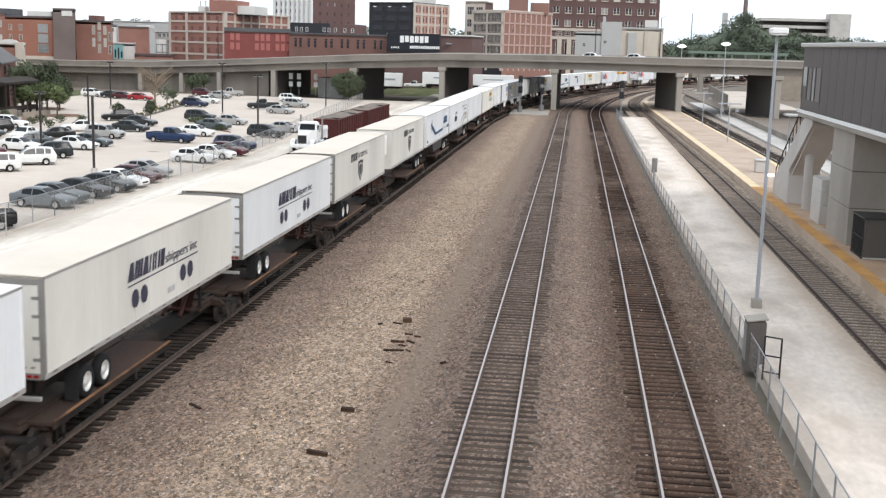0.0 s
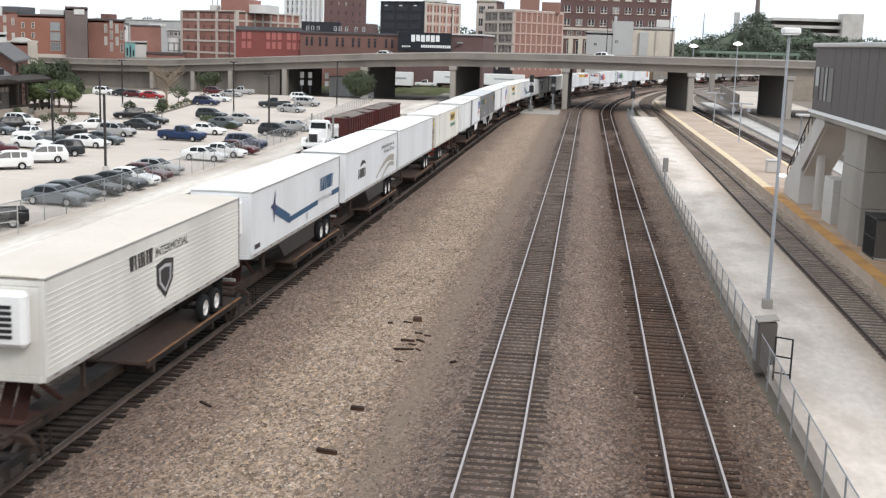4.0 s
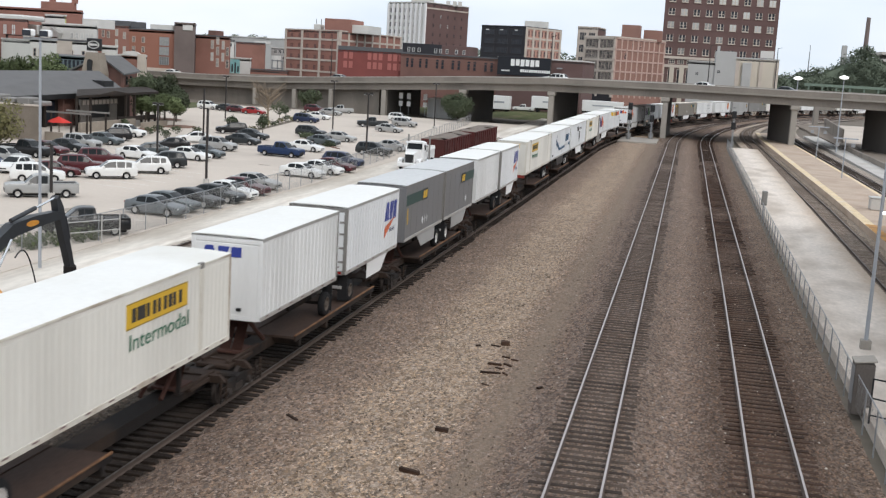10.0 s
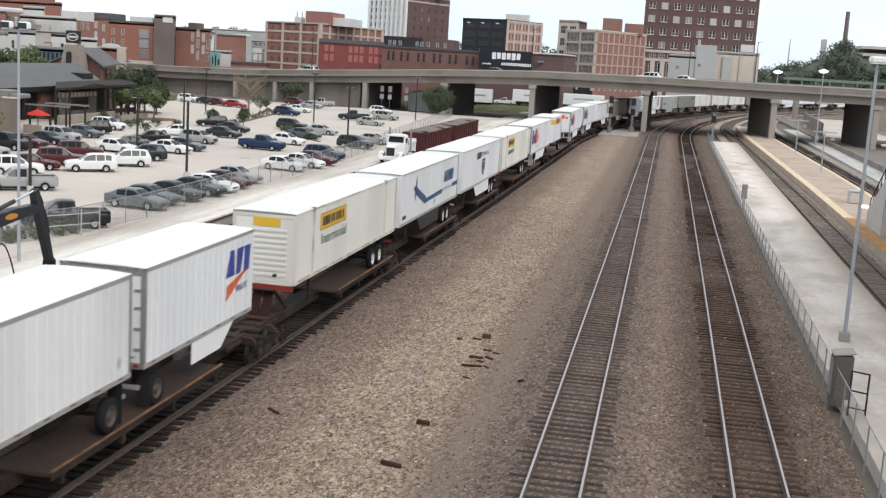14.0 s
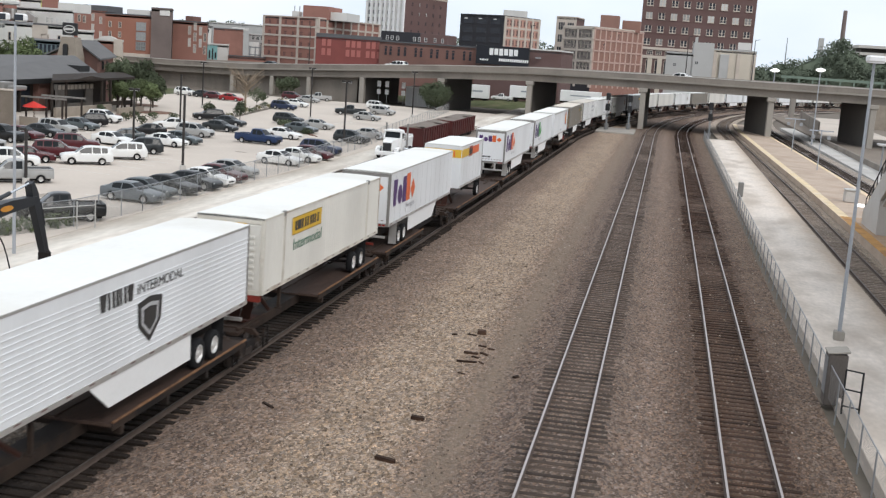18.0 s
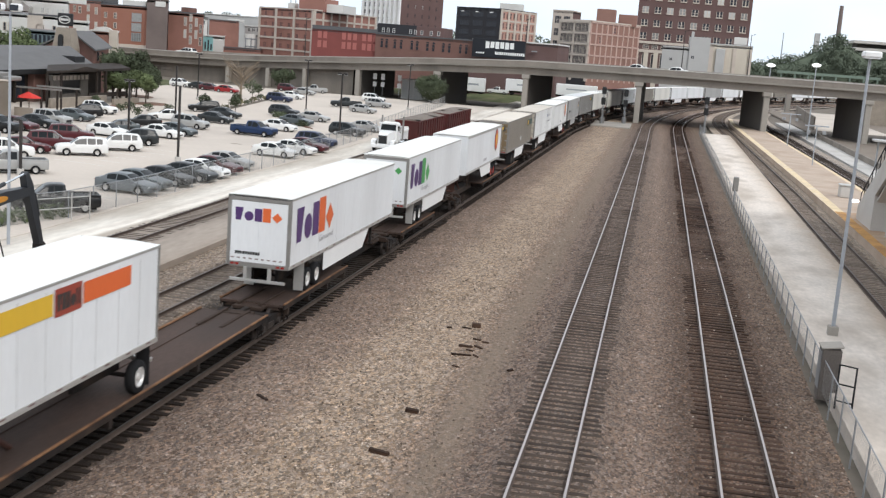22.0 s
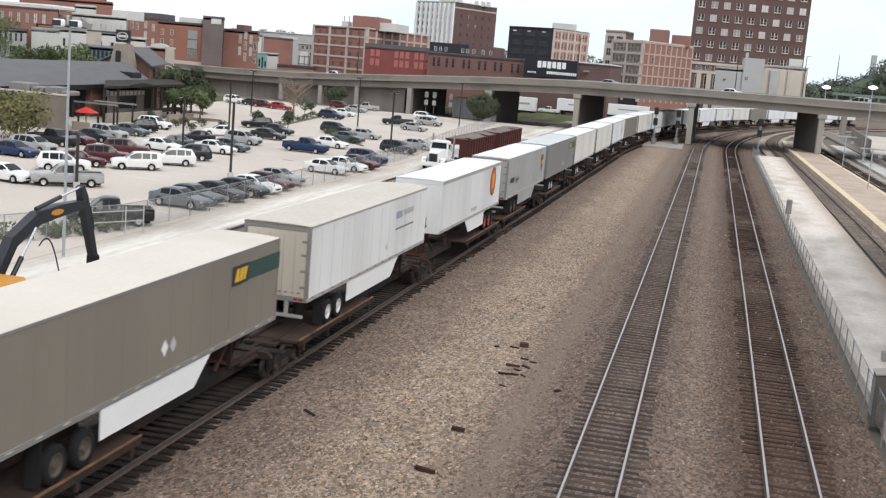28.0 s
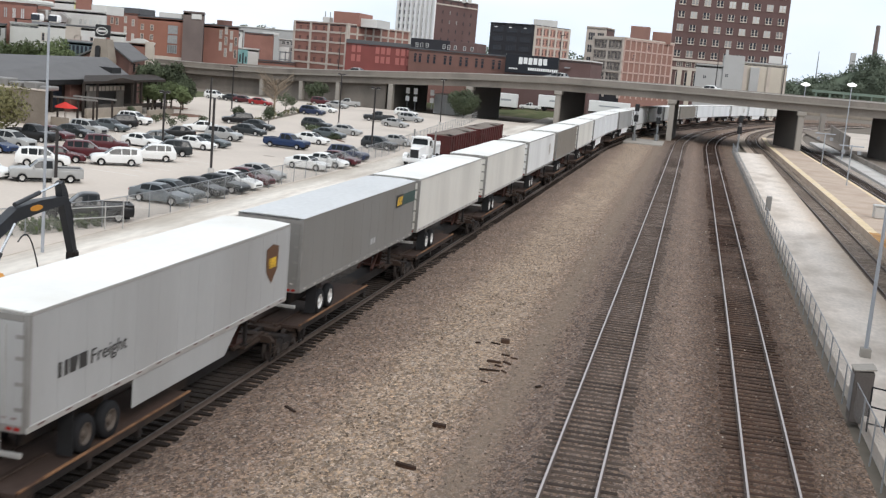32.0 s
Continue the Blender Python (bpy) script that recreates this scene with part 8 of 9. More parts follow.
b = west_building("white_building", "small white rendered building", (-116.1, 215.5), (-112.9, 215.5), (-112.8, 225), 10.4, "white_wall", "white_wall", "white_wall")
P0, P1, P2 = (-118.0, 226), (-111.8, 226), (-111.6, 240)
b = west_building("parapet_building", "brick front with a curved white parapet", P0, P1, P2, 8.7, "brick", "stone_trim", "white_wall")
n = 10
part("curved_parapet", Shape().loft([[(-114.9 + 2.2 * math.cos(math.pi * i / n), q, 8.6 + 0.95 * math.sin(math.pi * i / n)) for i in range(n + 1)] for q in (225.7, 226.2)]), M["white_wall"], b)
part("stone_pier", Shape().box(-113.5, -111.7, 225.6, 226.0, -0.5, 9.0, 0.05), M["stone_trim"], b)
# yards and low roofs beyond the west approach
b = west_building("white_building", "white warehouse with a teal wall painting beyond the bridge", (-124.5, 300), (-117.6, 300), (-117, 312), 8.9, "white_wall", "white_wall", "white_wall")
part("wall_painting", Shape().box(-124.0, -120.6, 299.86, 300, 3.0, 8.4), M["teal"], b, "faded teal wall painting")
for i in range(4):
    part("painted_shape", Shape().box(-123.8 + i * 0.85, -123.4 + i * 0.85, 299.82, 299.86, 4.0 + (i % 2), 6.6 + (i % 3) * 0.5), M["black_wall"], b)
b = west_building("brick_building", "low red brick building beyond the bridge", (-171, 421), (-159.0, 420), (-158, 440), 13.9, "brick", "brick", "roof_dark")
part("roof_light", Shape().box(-165, -160.5, 424, 430, 13.5, 14.6, 0.1), M["white_wall"], b)
b = west_building("white_building", "small white building with a dark window beyond the bridge", (-176, 420), (-171.4, 420), (-171, 432), 14.4, "white_wall", "white_wall", "roof_dark")
window(b, (-176, 420), (-171.4, 420), 0.6, 11.8, 2.0, 1.5, "white_wall", "window", 0)
b = west_building("brown_building", "long low brown building behind the bridge parapet", (-122, 301), (-108, 303), (-107, 315), 6.1, "brick", "brick", "roof_dark")
b = west_building("grey_building", "grey industrial building with steel frames beyond the bridge", (-164, 440), (-146, 436), (-145, 460), 12.6, "grey_wall", "grey_wall", "white_wall")
grid(b, (-164, 440), (-146, 436), 8.0, 2.4, 2, 8, 1.5, 1.4, "white_wall", "window", 1)
b = west_building("grey_building", "distant low grey building", (-230, 560), (-190, 555), (-189, 580), 17.5, "grey_wall", "grey_wall", "white_wall")
for i, (x, y, h) in enumerate(((-113.5, 310, 9.4), (-110.8, 312, 8.6), (-117.0, 330, 9.8), (-125.0, 340, 10.4), (-119.5, 345, 9.6), (-113.5, 342, 10.8))):
    f_ = thing("yard_tank", "pale storage tank in the far yard" if i % 2 else "grey steel frame in the far yard", "tank" if i % 2 else "frame", "", pose(x, y, -0.5))
    if i % 2:
        part("tank", Shape().tube((0, 0, 0), (0, 0, h), 1.5, n=14), M["white_wall"], f_)
    else:
        for sx in (-1.6, 0, 1.6):
            part("post", Shape().box(sx - 0.12, sx + 0.12, -0.12, 0.12, 0, h), M["steel"], f_)
        for q in (0.55, 0.75, 0.97):
            part("beam", Shape().box(-1.8, 1.8, -0.1, 0.1, h * q - 0.15, h * q + 0.15), M["steel"], f_)
# far east: parking garage, stack, girder bridge
gar = thing("parking_garage", "distant pale concrete parking garage", "building", "buildings of the town")
for i, z in enumerate((16.5, 19.3, 22.1, 24.9)):
    part("deck", Shape().box(72, 106, 485, 520, z - 1.15, z, 0.05), M["concrete_pale"], gar)
part("stair_tower", Shape().box(98.5, 106.5, 482, 492, -0.5, 27.0, 0.1), M["concrete_pale"], gar)
part("core", Shape().box(74, 104, 490, 515, -0.5, 24.5), M["concrete_dark"], gar)
st = thing("chimney_stack", "distant slim grey-brown chimney stack", "chimney", "", pose(67.6, 500, -0.5))
part("shaft", Shape().tube((0, 0, 0), (0, 0, 39), 1.25, 0.8, 12), M["taupe"], st)
rm = thing("radio_mast", "distant thin radio mast", "mast", "", pose(46.2, 500, -0.5))
part("mast", Shape().tube((0, 0, 0), (0, 0, 26.8), 0.5, 0.12, 4), M["steel"], rm)
ft = thing("pale_tower", "distant pale tower block above the trees", "building", "buildings of the town")
part("wall", Shape().box(57.0, 58.9, 485, 488, -0.5, 26.5, 0.05), M["grey_wall"], ft)
for far_thing in (gar, st, rm, ft):
    far_thing.matrix_basis = Matrix.Translation(EYE) @ Matrix.Scale(1.45, 4) @ Matrix.Translation(Vector(EYE) * -1) @ far_thing.matrix_basis
gb_ = thing("girder_bridge", "faded green steel girder bridge far behind", "bridge", "", pose(0, 0, 0))
for z0, z1 in ((8.3, 9.0), (10.4, 11.1)):
    part("girder", Shape().box(30, 57, 330, 330.6, z0, z1), M["green_steel"], gb_)
for i in range(8):
    part("upright", Shape().box(31 + i * 3.6, 31.4 + i * 3.6, 330.1, 330.5, 9.0, 10.4), M["green_steel"], gb_)
for x in (34, 56):
    part("pier", Shape().box(x - 0.6, x + 0.6, 330.0, 334, -0.5, 8.3), M["concrete"], gb_)

# ---- beneath the bridge ----
shed = thing("grey_shed", "pale grey metal shed under the bridge", "shed", "", pose(-50, 236, -0.5))
part("wall", Shape().box(-3.2, 3.2, 0, 8, 0, 3.8, 0.03), M["grey_wall"], shed)
part("roof", Shape().box(-3.4, 3.4, -0.2, 8.2, 3.8, 4.0, 0.02), M["alu"], shed)
for i in range(6):
    part("post", Shape().box(-3.2 + i * 1.24, -3.1 + i * 1.24, -0.06, 0, 0, 3.8), M["alu"], shed)


def box_truck(x, y, w, h, rz, label, z):
    t = thing("box_truck", label, "truck", "trucks behind the bridge", pose(x, y, z - 0.2, 0, 0, rz))
    part("box", Shape().box(-w / 2, w / 2, 0, 2.5, 1.0, 1.0 + h, 0.04), M["white_paint"], t)
    part("chassis", Shape().box(-w / 2, w / 2, 0.4, 2.1, 0.6, 1.0), M["frame"], t)
    part("marking", Shape().box(-w / 4, w / 4, -0.01, 0, 1.5 + h * 0.3, 1.3 + h * 0.5), M["pole"], t)
    for a in (-w * 0.36, w * 0.36):
        for q in (0.35, 2.15):
            part("wheel", Shape().tube((a, q - 0.14, 0.45), (a, q + 0.14, 0.45), 0.45, n=12), M["tyre"], t)


box_truck(-43.7, 270, 5.0, 3.1, -2, "white box truck parked on the bank behind the bridge", 0.1)
box_truck(-30.8, 270, 10.6, 2.7, 0, "long white trailer parked on the bank behind the bridge", 0.95)
box_truck(-19.6, 270.5, 9.4, 2.5, 0, "long white trailer parked on the bank behind the bridge", 0.95)
car("pickup", "white", -37.6, 268.5, 90).location.z = 0.8
for x in (-58.6, -56.9, -53.4):
    t = thing("notice_board", "white notice board under the bridge", "board", "notice boards", pose(x, 234.5, -0.3))
    part("post", Shape().box(-0.05, 0.05, 0, 0.06, 0, 4.6), M["steel"], t)
    part("board", Shape().box(-0.4, 0.4, -0.06, 0, 3.4, 4.6, 0.01), M["white_paint"], t)
    part("board", Shape().box(-0.4, 0.4, -0.06, 0, 1.9, 2.9, 0.01), M["white_paint"], t)
structure("embankment", Shape().loft([[(x, 254, -0.5), (x, 262, 0.15 + 0.6 * k), (x, 277, 0.15 + 0.6 * k), (x, 277.2, -0.5)] for x, k in ((-62, 0), (-44, 0), (-39, 1), (-13, 1), (-11.5, 0))]), M["grass"], "grassy bank behind the bridge", "bank")

# ---- the tavern at the lot's west side ----
pub = thing("tavern", "brick and timber tavern with a long grey shingle roof", "building")


def slab(A, B, za, zb, t=0.3, z0=-0.3):
    """An upright wall from A to B with a top that may slope."""
    dx, dy = B[0] - A[0], B[1] - A[1]
    q = t / math.hypot(dx, dy)
    nx_, ny_ = -dy * q, dx * q
    s = Shape()
    for p, zt in ((A, za), (B, zb)):
        s.v += [(p[0], p[1], z0), (p[0] + nx_, p[1] + ny_, z0), (p[0] + nx_, p[1] + ny_, zt), (p[0], p[1], zt)]
    s.f = [(3, 2, 1, 0), (4, 5, 6, 7), (0, 1, 5, 4), (1, 2, 6, 5), (2, 3, 7, 6), (3, 0, 4, 7)]
    s.k = [0] * 6
    return s


roof = [[(-79.2, 107, 4.0), (-92.5, 122, 6.5), (-104, 124, 4.0)], [(-79.0, 153.9, 4.4), (-85.0, 157.0, 6.95), (-93, 160, 4.4)]]
part("main_roof", Shape().loft([r + [(x, y, z - 0.3) for x, y, z in reversed(r)] for r in roof]), M["shingle"], pub)
part("fascia", slab((-79.15, 107), (-78.95, 153.9), 3.98, 4.38, 0.12, 3.6), M["black"], pub)
part("front_wall", slab((-80.6, 108), (-80.4, 153), 3.7, 4.1), M["timber_dark"], pub)
part("rear_wall", slab((-103, 125), (-92, 159), 3.6, 4.1), M["timber_dark"], pub)
part("end_wall", slab((-80.4, 153.2), (-92, 158.8), 4.1, 4.1), M["timber_dark"], pub)
for i in range(9):
    y = 109.5 + i * 3.1
    part("glazing", Shape().box(-80.42, -80.3, y, y + 2.6, 0.5, 3.3), M["window"], pub)
    part("post", Shape().box(-80.2, -79.9, y - 0.35, y - 0.1, -0.3, 3.8), M["timber_dark"], pub)
part("brick_pier", Shape().box(-80.6, -79.6, 137.9, 140.9, -0.3, 4.15, 0.03), M["brick_brown"], pub)
part("dormer", Shape().box(-82.4, -80.4, 150.0, 152.8, 4.6, 5.8, 0.05), M["black"], pub)
# stone tower with its sign, and the brick wing behind the ridge
tw = part("bell_tower", Shape().loft([[(-89.9, 160.4, 0), (-86.5, 160.4, 0), (-86.5, 163, 0), (-89.9, 163, 0)], [(-89.8, 160.5, 6.5), (-86.6, 160.5, 6.5), (-86.6, 162.9, 6.5), (-89.8, 162.9, 6.5)], [(-89.2, 160.7, 9.5), (-87.1, 160.7, 9.5), (-87.1, 162.6, 9.5), (-89.2, 162.6, 9.5)]]), M["stone"], pub, "tapered stone tower")
n = 8
part("niche", Shape().loft([[(-88.78, q, 6.6), (-88.02, q, 6.6)] + [(-88.4 + 0.38 * math.cos(math.pi * i / n), q, 8.1 + 0.4 * math.sin(math.pi * i / n)) for i in range(n + 1)] for q in (160.3, 160.62)]), M["black"], tw, "dark arched niche")
rs = part("roof_sign", Shape().box(-89.3, -86.9, 161.0, 161.5, 9.75, 11.6, 0.12), M["black"], pub, "black sign with a pale oval above the tower")
part("sign_ring", Shape().loft([[(-88.1 + r * math.cos(math.tau * i / 18), q, 10.65 + r * 0.62 * math.sin(math.tau * i / 18)) for i in range(18)] for r, q in ((0.95, 160.98), (0.95, 160.94), (0.78, 160.94), (0.78, 160.98))], cap=False), M["white_wall"], rs)
part("sign_bar", Shape().box(-88.75, -87.45, 160.93, 160.97, 10.5, 10.82), M["white_wall"], rs)
part("wing_roof", Shape().loft([[(-88.9, 164.2, 9.15), (-83.5, 161.9, 6.6), (-83.5, 161.9, 6.35), (-88.9, 164.2, 8.9)], [(-89.2, 171.6, 9.15), (-84.6, 169.4, 7.0), (-84.6, 169.4, 6.75), (-89.2, 171.6, 8.9)]]), M["shingle"], pub)
part("wing_roof", Shape().loft([[(-88.9, 164.2, 9.15), (-95.5, 166.4, 6.4), (-95.5, 166.4, 6.15), (-88.9, 164.2, 8.9)], [(-89.2, 171.6, 9.15), (-95.8, 173.6, 6.4), (-95.8, 173.6, 6.15), (-89.2, 171.6, 8.9)]]), M["shingle"], pub)
part("wing_wall", slab((-89.0, 164.6), (-84.0, 162.5), 8.7, 6.4), M["brick_brown"], pub)
part("wing_wall", slab((-95.2, 166.8), (-89.0, 164.6), 6.1, 8.7), M["brick_brown"], pub)
part("wing_wall", slab((-84.0, 162.5), (-85.0, 169.0), 6.4, 6.8), M["brick_brown"], pub)
for k in (0.25, 0.55):
    window(pub, (-84.0, 162.4), (-85.0, 169.0), k, 4.9, 0.7, 1.3, "black", "window", 0)
# porch with dark roof, posts and a stone framed opening
part("porch_roof", Shape().loft([[(-73.6, 130.4, 4.5), (-73.6, 153.0, 4.7), (-73.6, 153.0, 4.4), (-73.6, 130.4, 4.2)], [(-79.0, 140.2, 4.8), (-79.0, 160.0, 5.0), (-79.0, 160.0, 4.8), (-79.0, 140.2, 4.6)]]), M["timber_dark"], pub, "dark low porch roof")
part("porch_gable", Shape().loft([[(-73.5, 135.0, 4.45), (-73.5, 145.0, 4.5), (-73.5, 140.0, 4.95)], [(-77.8, 142.5, 4.65), (-77.8, 151.5, 4.7), (-77.8, 147.5, 5.0)]]), M["timber_dark"], pub, "shallow dark porch gable")
for y in (131.0, 134.4, 143.8, 146.2, 148.4, 150.6, 152.6):
    part("porch_post", Shape().box(-74.0, -73.75, y - 0.13, y + 0.13, -0.3, 4.3), M["timber_dark"] if y < 145 else M["timber_dark"], pub)
for y0, y1 in ((137.6, 140.0), (145.0, 147.0)):
    part("stone_jamb", Shape().box(-77.2, -76.8, y0, y1, -0.3, 3.4, 0.04), M["stone_cool"], pub)
part("stone_lintel", Shape().box(-77.24, -76.8, 137.4, 147.2, 2.9, 3.65, 0.04), M["stone_cool"], pub)
part("stone_sill", Shape().box(-77.2, -76.8, 140.0, 145.0, -0.3, 1.2, 0.04), M["stone_cool"], pub)
part("opening", Shape().box(-77.1, -77.0, 140.0, 145.0, 1.2, 2.9), M["black"], pub)
for i in range(9):
    part("window_slab", Shape().box(-76.85, -76.74, 137.7 + i * 1.05, 138.4 + i * 1.05, 2.98, 3.55, 0.02), M["stone_trim"], pub)
part("inner_wall", Shape().box(-78.2, -78.0, 147.2, 153.0, -0.3, 4.6), M["timber_dark"], pub)
part("rail", Shape().box(-73.7, -73.6, 141.0, 152.0, 0.9, 1.5), M["timber_dark"], pub, "dark slatted porch rail")
structure("terrace_wall", Shape().box(-73.4, -73.0, 130.5, 145.0, -0.3, 1.2, 0.04), M["stone"], "low tan stone terrace wall", "wall")
structure("terrace_wall_low", Shape().box(-71.6, -71.2, 143.5, 151.0, -0.3, 0.85, 0.04), M["stone"], "low tan stone planter wall", "wall")
for x, y, rx, ry in ((-70.2, 141.0, 2.0, 3.4), (-70.0, 152.0, 2.6, 3.0), (-78.6, 165.0, 3.0, 2.6)):
    structure("planting_bed", Shape().loft([[(x + rx * k * math.cos(math.tau * i / 12), y + ry * k * math.sin(math.tau * i / 12), z) for i in range(12)] for k, z in ((1, -0.05), (0.96, 0.08), (0.7, 0.14))]), M["mulch"], "red-brown mulch planting bed", "planting")
annex = thing("stone_annex", "low tan stone annex with roof units", "building")
part("wall", Shape().loft([[(-79.0, 116, z), (-69.9, 116, z), (-74.6, 124, z), (-83.0, 124, z)] for z in (-0.5, 3.75)]), M["stone_tan"], annex)
part("parapet", Shape().box(-79.1, -69.8, 115.9, 116.2, 3.75, 3.95, 0.03), M["stone_trim"], annex)
part("low_wall", Shape().box(-69.9, -67.8, 117, 117.3, -0.3, 1.0, 0.03), M["stone"], annex)
for x, w, h in ((-78.6, 2.6, 1.0), (-75.8, 1.5, 0.7), (-74.0, 1.6, 0.85), (-72.0, 1.2, 0.5)):
    part("roof_unit", Shape().box(x, x + w, 118, 120.2, 3.7, 3.7 + h, 0.12), M["alu_dark"], annex, "grey rooftop cooling unit")
for x, y, r in ((-69.2, 119.0, 1.35), (-70.4, 120.8, 1.2)):
    u = thing("patio_umbrella", "red canvas patio umbrella", "umbrella", "patio umbrellas", pose(x, y, -0.02))
    part("pole", Shape().tube((0, 0, 0), (0, 0, 2.5), 0.03, n=6), M["wood"], u)
    n = 8
    part("canopy", Shape().loft([[(r * math.cos(math.tau * i / n), r * math.sin(math.tau * i / n), 2.0) for i in range(n)], [(0.05 * math.cos(math.tau * i / n), 0.05 * math.sin(math.tau * i / n), 2.5) for i in range(n)]]), M["red_cloth"], u)
pg = thing("pergola", "brown timber pergola over the terrace", "pergola", "", pose(-71.0, 124.0, -0.05))
for x in (-2.2, 0.4, 2.4):
    for y in (0, 4.5):
        part("post", Shape().box(x - 0.09, x + 0.09, y - 0.09, y + 0.09, 0, 2.7), M["timber_dark"], pg)
for y in (0, 4.5):
    part("beam", Shape().box(-2.8, 2.9, y - 0.08, y + 0.08, 2.7, 2.9), M["alu_dark"], pg)

# ---- trees and shrubs ----


def leaves(s, c, r, n, size):
    """Single leaf tufts scattered through a lumpy ball."""
    for _ in range(n):
        d = Vector((random.gauss(0, 1), random.gauss(0, 1), random.gauss(0, 1))).normalized()
        k = random.uniform(0.55, 1.0) ** 0.6 * (0.85 + 0.35 * noise.noise(d * 2.2 + Vector(c)))
        p = Vector(c) + Vector((d.x * r[0], d.y * r[1], d.z * r[2])) * k
        a = Vector((random.gauss(0, 1), random.gauss(0, 1), random.gauss(0, 1))).normalized()
        b = a.cross(d if abs(a.dot(d)) < 0.95 else Vector((0, 0, 1))).normalized()
        q = size * random.uniform(0.6, 1.3)
        s.add([p - a * q, p + b * q * 0.6, p + a * q, p - b * q * 0.6], [(0, 1, 2, 3)])


def tree(x, y, h, r, label, leaf="leaf", trunk=0.16, n=900, size=0.22, base=0.3, name="tree"):
    t = thing(name, label, "tree" if h > 2 else "shrub", "", pose(x, y, -0.1))
    tr = Shape()
    tr.tube((0, 0, 0), (0.1, 0.05, h * 0.55), trunk, trunk * 0.6, 8)
    tips = []
    for i in range(7):
        a = math.tau * i / 7 + random.random()
        z = h * random.uniform(0.3, 0.55)
        tip = (r * 0.6 * math.cos(a), r * 0.6 * math.sin(a), min(h * 0.9, z + h * random.uniform(0.15, 0.35)))
        tr.tube((0.05, 0.03, z), tip, trunk * 0.4, trunk * 0.12, 5)
        tips.append(tip)
    part("trunk", tr, M["bark"], t)
    s = Shape()
    cz = h * (base + 1) / 2
    leaves(s, (0, 0, cz), (r * 0.8, r * 0.8, h * (1 - base) / 2), n // 2, size)
    for tip in tips:
        leaves(s, tip, (r * 0.45, r * 0.45, r * 0.4), n // 14, size)
    part("crown", s, M[leaf], t)
    return t


for x, y, h, r, lf in ((-79.3, 161, 7.6, 2.8, "leaf_dark"), (-76.9, 162, 7.2, 2.7, "leaf_dark"), (-81.6, 164, 6.8, 2.4, "leaf_dark"), (-74.8, 161.5, 5.8, 2.2, "leaf_dark")):
    tree(x, y, h, r, "dense dark green tree behind the tavern", lf, n=6000, size=0.17, base=0.12)
for x, y, h, r in ((-73.6, 149.0, 4.4, 1.9), (-71.8, 149.6, 4.7, 2.0), (-69.9, 150.2, 4.5, 1.7)):
    tree(x, y, h, r, "round-headed green tree on the planting bed", "leaf", n=3600, size=0.14, base=0.42, trunk=0.12)
tree(-65.0, 99, 5.4, 3.4, "bushy yellow green tree by the stone annex", "leaf_yellow", n=3600, base=0.02, size=0.17)
tree(-70.8, 103, 5.4, 3.2, "bushy green tree by the stone annex", "leaf", n=3000, base=0.05, size=0.18)
for x, y, h in ((-110.5, 174, 8.2), (-107.6, 172, 8.9), (-104.8, 173, 8.6), (-102.2, 172, 9.8), (-99.6, 171, 8.4), (-113.5, 175, 8.4)):
    tree(x, y, h, 3.0, "green street tree before the white building", "leaf", n=2000, base=0.15)
tree(-134, 197, 14.5, 4.5, "tall green tree at the end of the street", "leaf", n=2500, base=0.1)
tree(-43.4, 219, 5.4, 3.7, "dense dark green bush under the bridge", "leaf_dark", n=9000, base=0.0, size=0.15)
tree(-75.0, 224, 4.2, 2.8, "green bush before the bridge approach", "leaf_dark", n=1500, base=0.05)
for x, y, h in ((-61.0, 161.4, 2.3), (-62.4, 171.9, 4.0), (-67.5, 189, 2.4), (-72.5, 141, 1.5), (-57.5, 152, 2.4), (-60.2, 147.5, 2.6)):
    tree(x, y, h, h * 0.38, "small young tree in the parking lot", "leaf_dark", 0.06, 380, 0.14, 0.3, "young_tree")
weed = Shape()
for i in range(100):
    k = random.random() ** 1.4
    wx, wy = -36.6 + 4.3 * k - random.uniform(-0.3, 2.4), 48.0 + 12.5 * k + random.uniform(-1.0, 1.0)
    hh = random.uniform(0.2, 0.6)
    leaves(weed, (wx, wy, hh * 0.7), (0.45, 0.45, hh), 42, 0.11)
tagged(new("weeds", weed.mesh("weeds", M["leaf"])), "tangled green weeds along the lot fence", "weeds", kind="stuff")
barrier = thing("pipe_barrier", "grey steel pipe barrier by the lot fence", "barrier", "", pose(-33.0, 57.6, -0.05, 0, 0, 62))
for bx in (0.0, 2.2, 3.4):
    part("post", Shape().tube((bx, 0, 0), (bx, 0, 1.6), 0.04, n=8), M["alu"], barrier)
for bz in (0.75, 1.35):
    part("rail", Shape().tube((0, 0.0, bz), (3.4, 0.0, bz), 0.03, n=6), M["alu"], barrier)
for i in range(9):
    x, y = -59.4 - i * 0.78, 153 + i * 5.0
    tree(x, y, 0.9 + 0.3 * (i % 3), 0.7, "low clipped shrub on the planted strip", "leaf_dark" if i % 2 else "leaf_yellow", 0.03, 170, 0.12, 0.0, "shrub")
for x, y in ((-64.5, 139.5), (-66.5, 138.5), (-62.6, 141.5), (-62.4, 132.0), (-65.8, 134.6), (-68.5, 133.0)):
    tree(x, y, 1.2, 0.8, "round green shrub by the terrace", "leaf_dark", 0.03, 200, 0.12, 0.0, "shrub")
structure("planting_bed_low", Shape().loft([[(-51.5, 151.5, z), (-50.2, 149.5, z), (-41.0, 134.8, z), (-42.4, 136.2, z)] for z in (-0.2, 0.1)]), M["mulch"], "narrow planting bed between the parked cars", "planting")
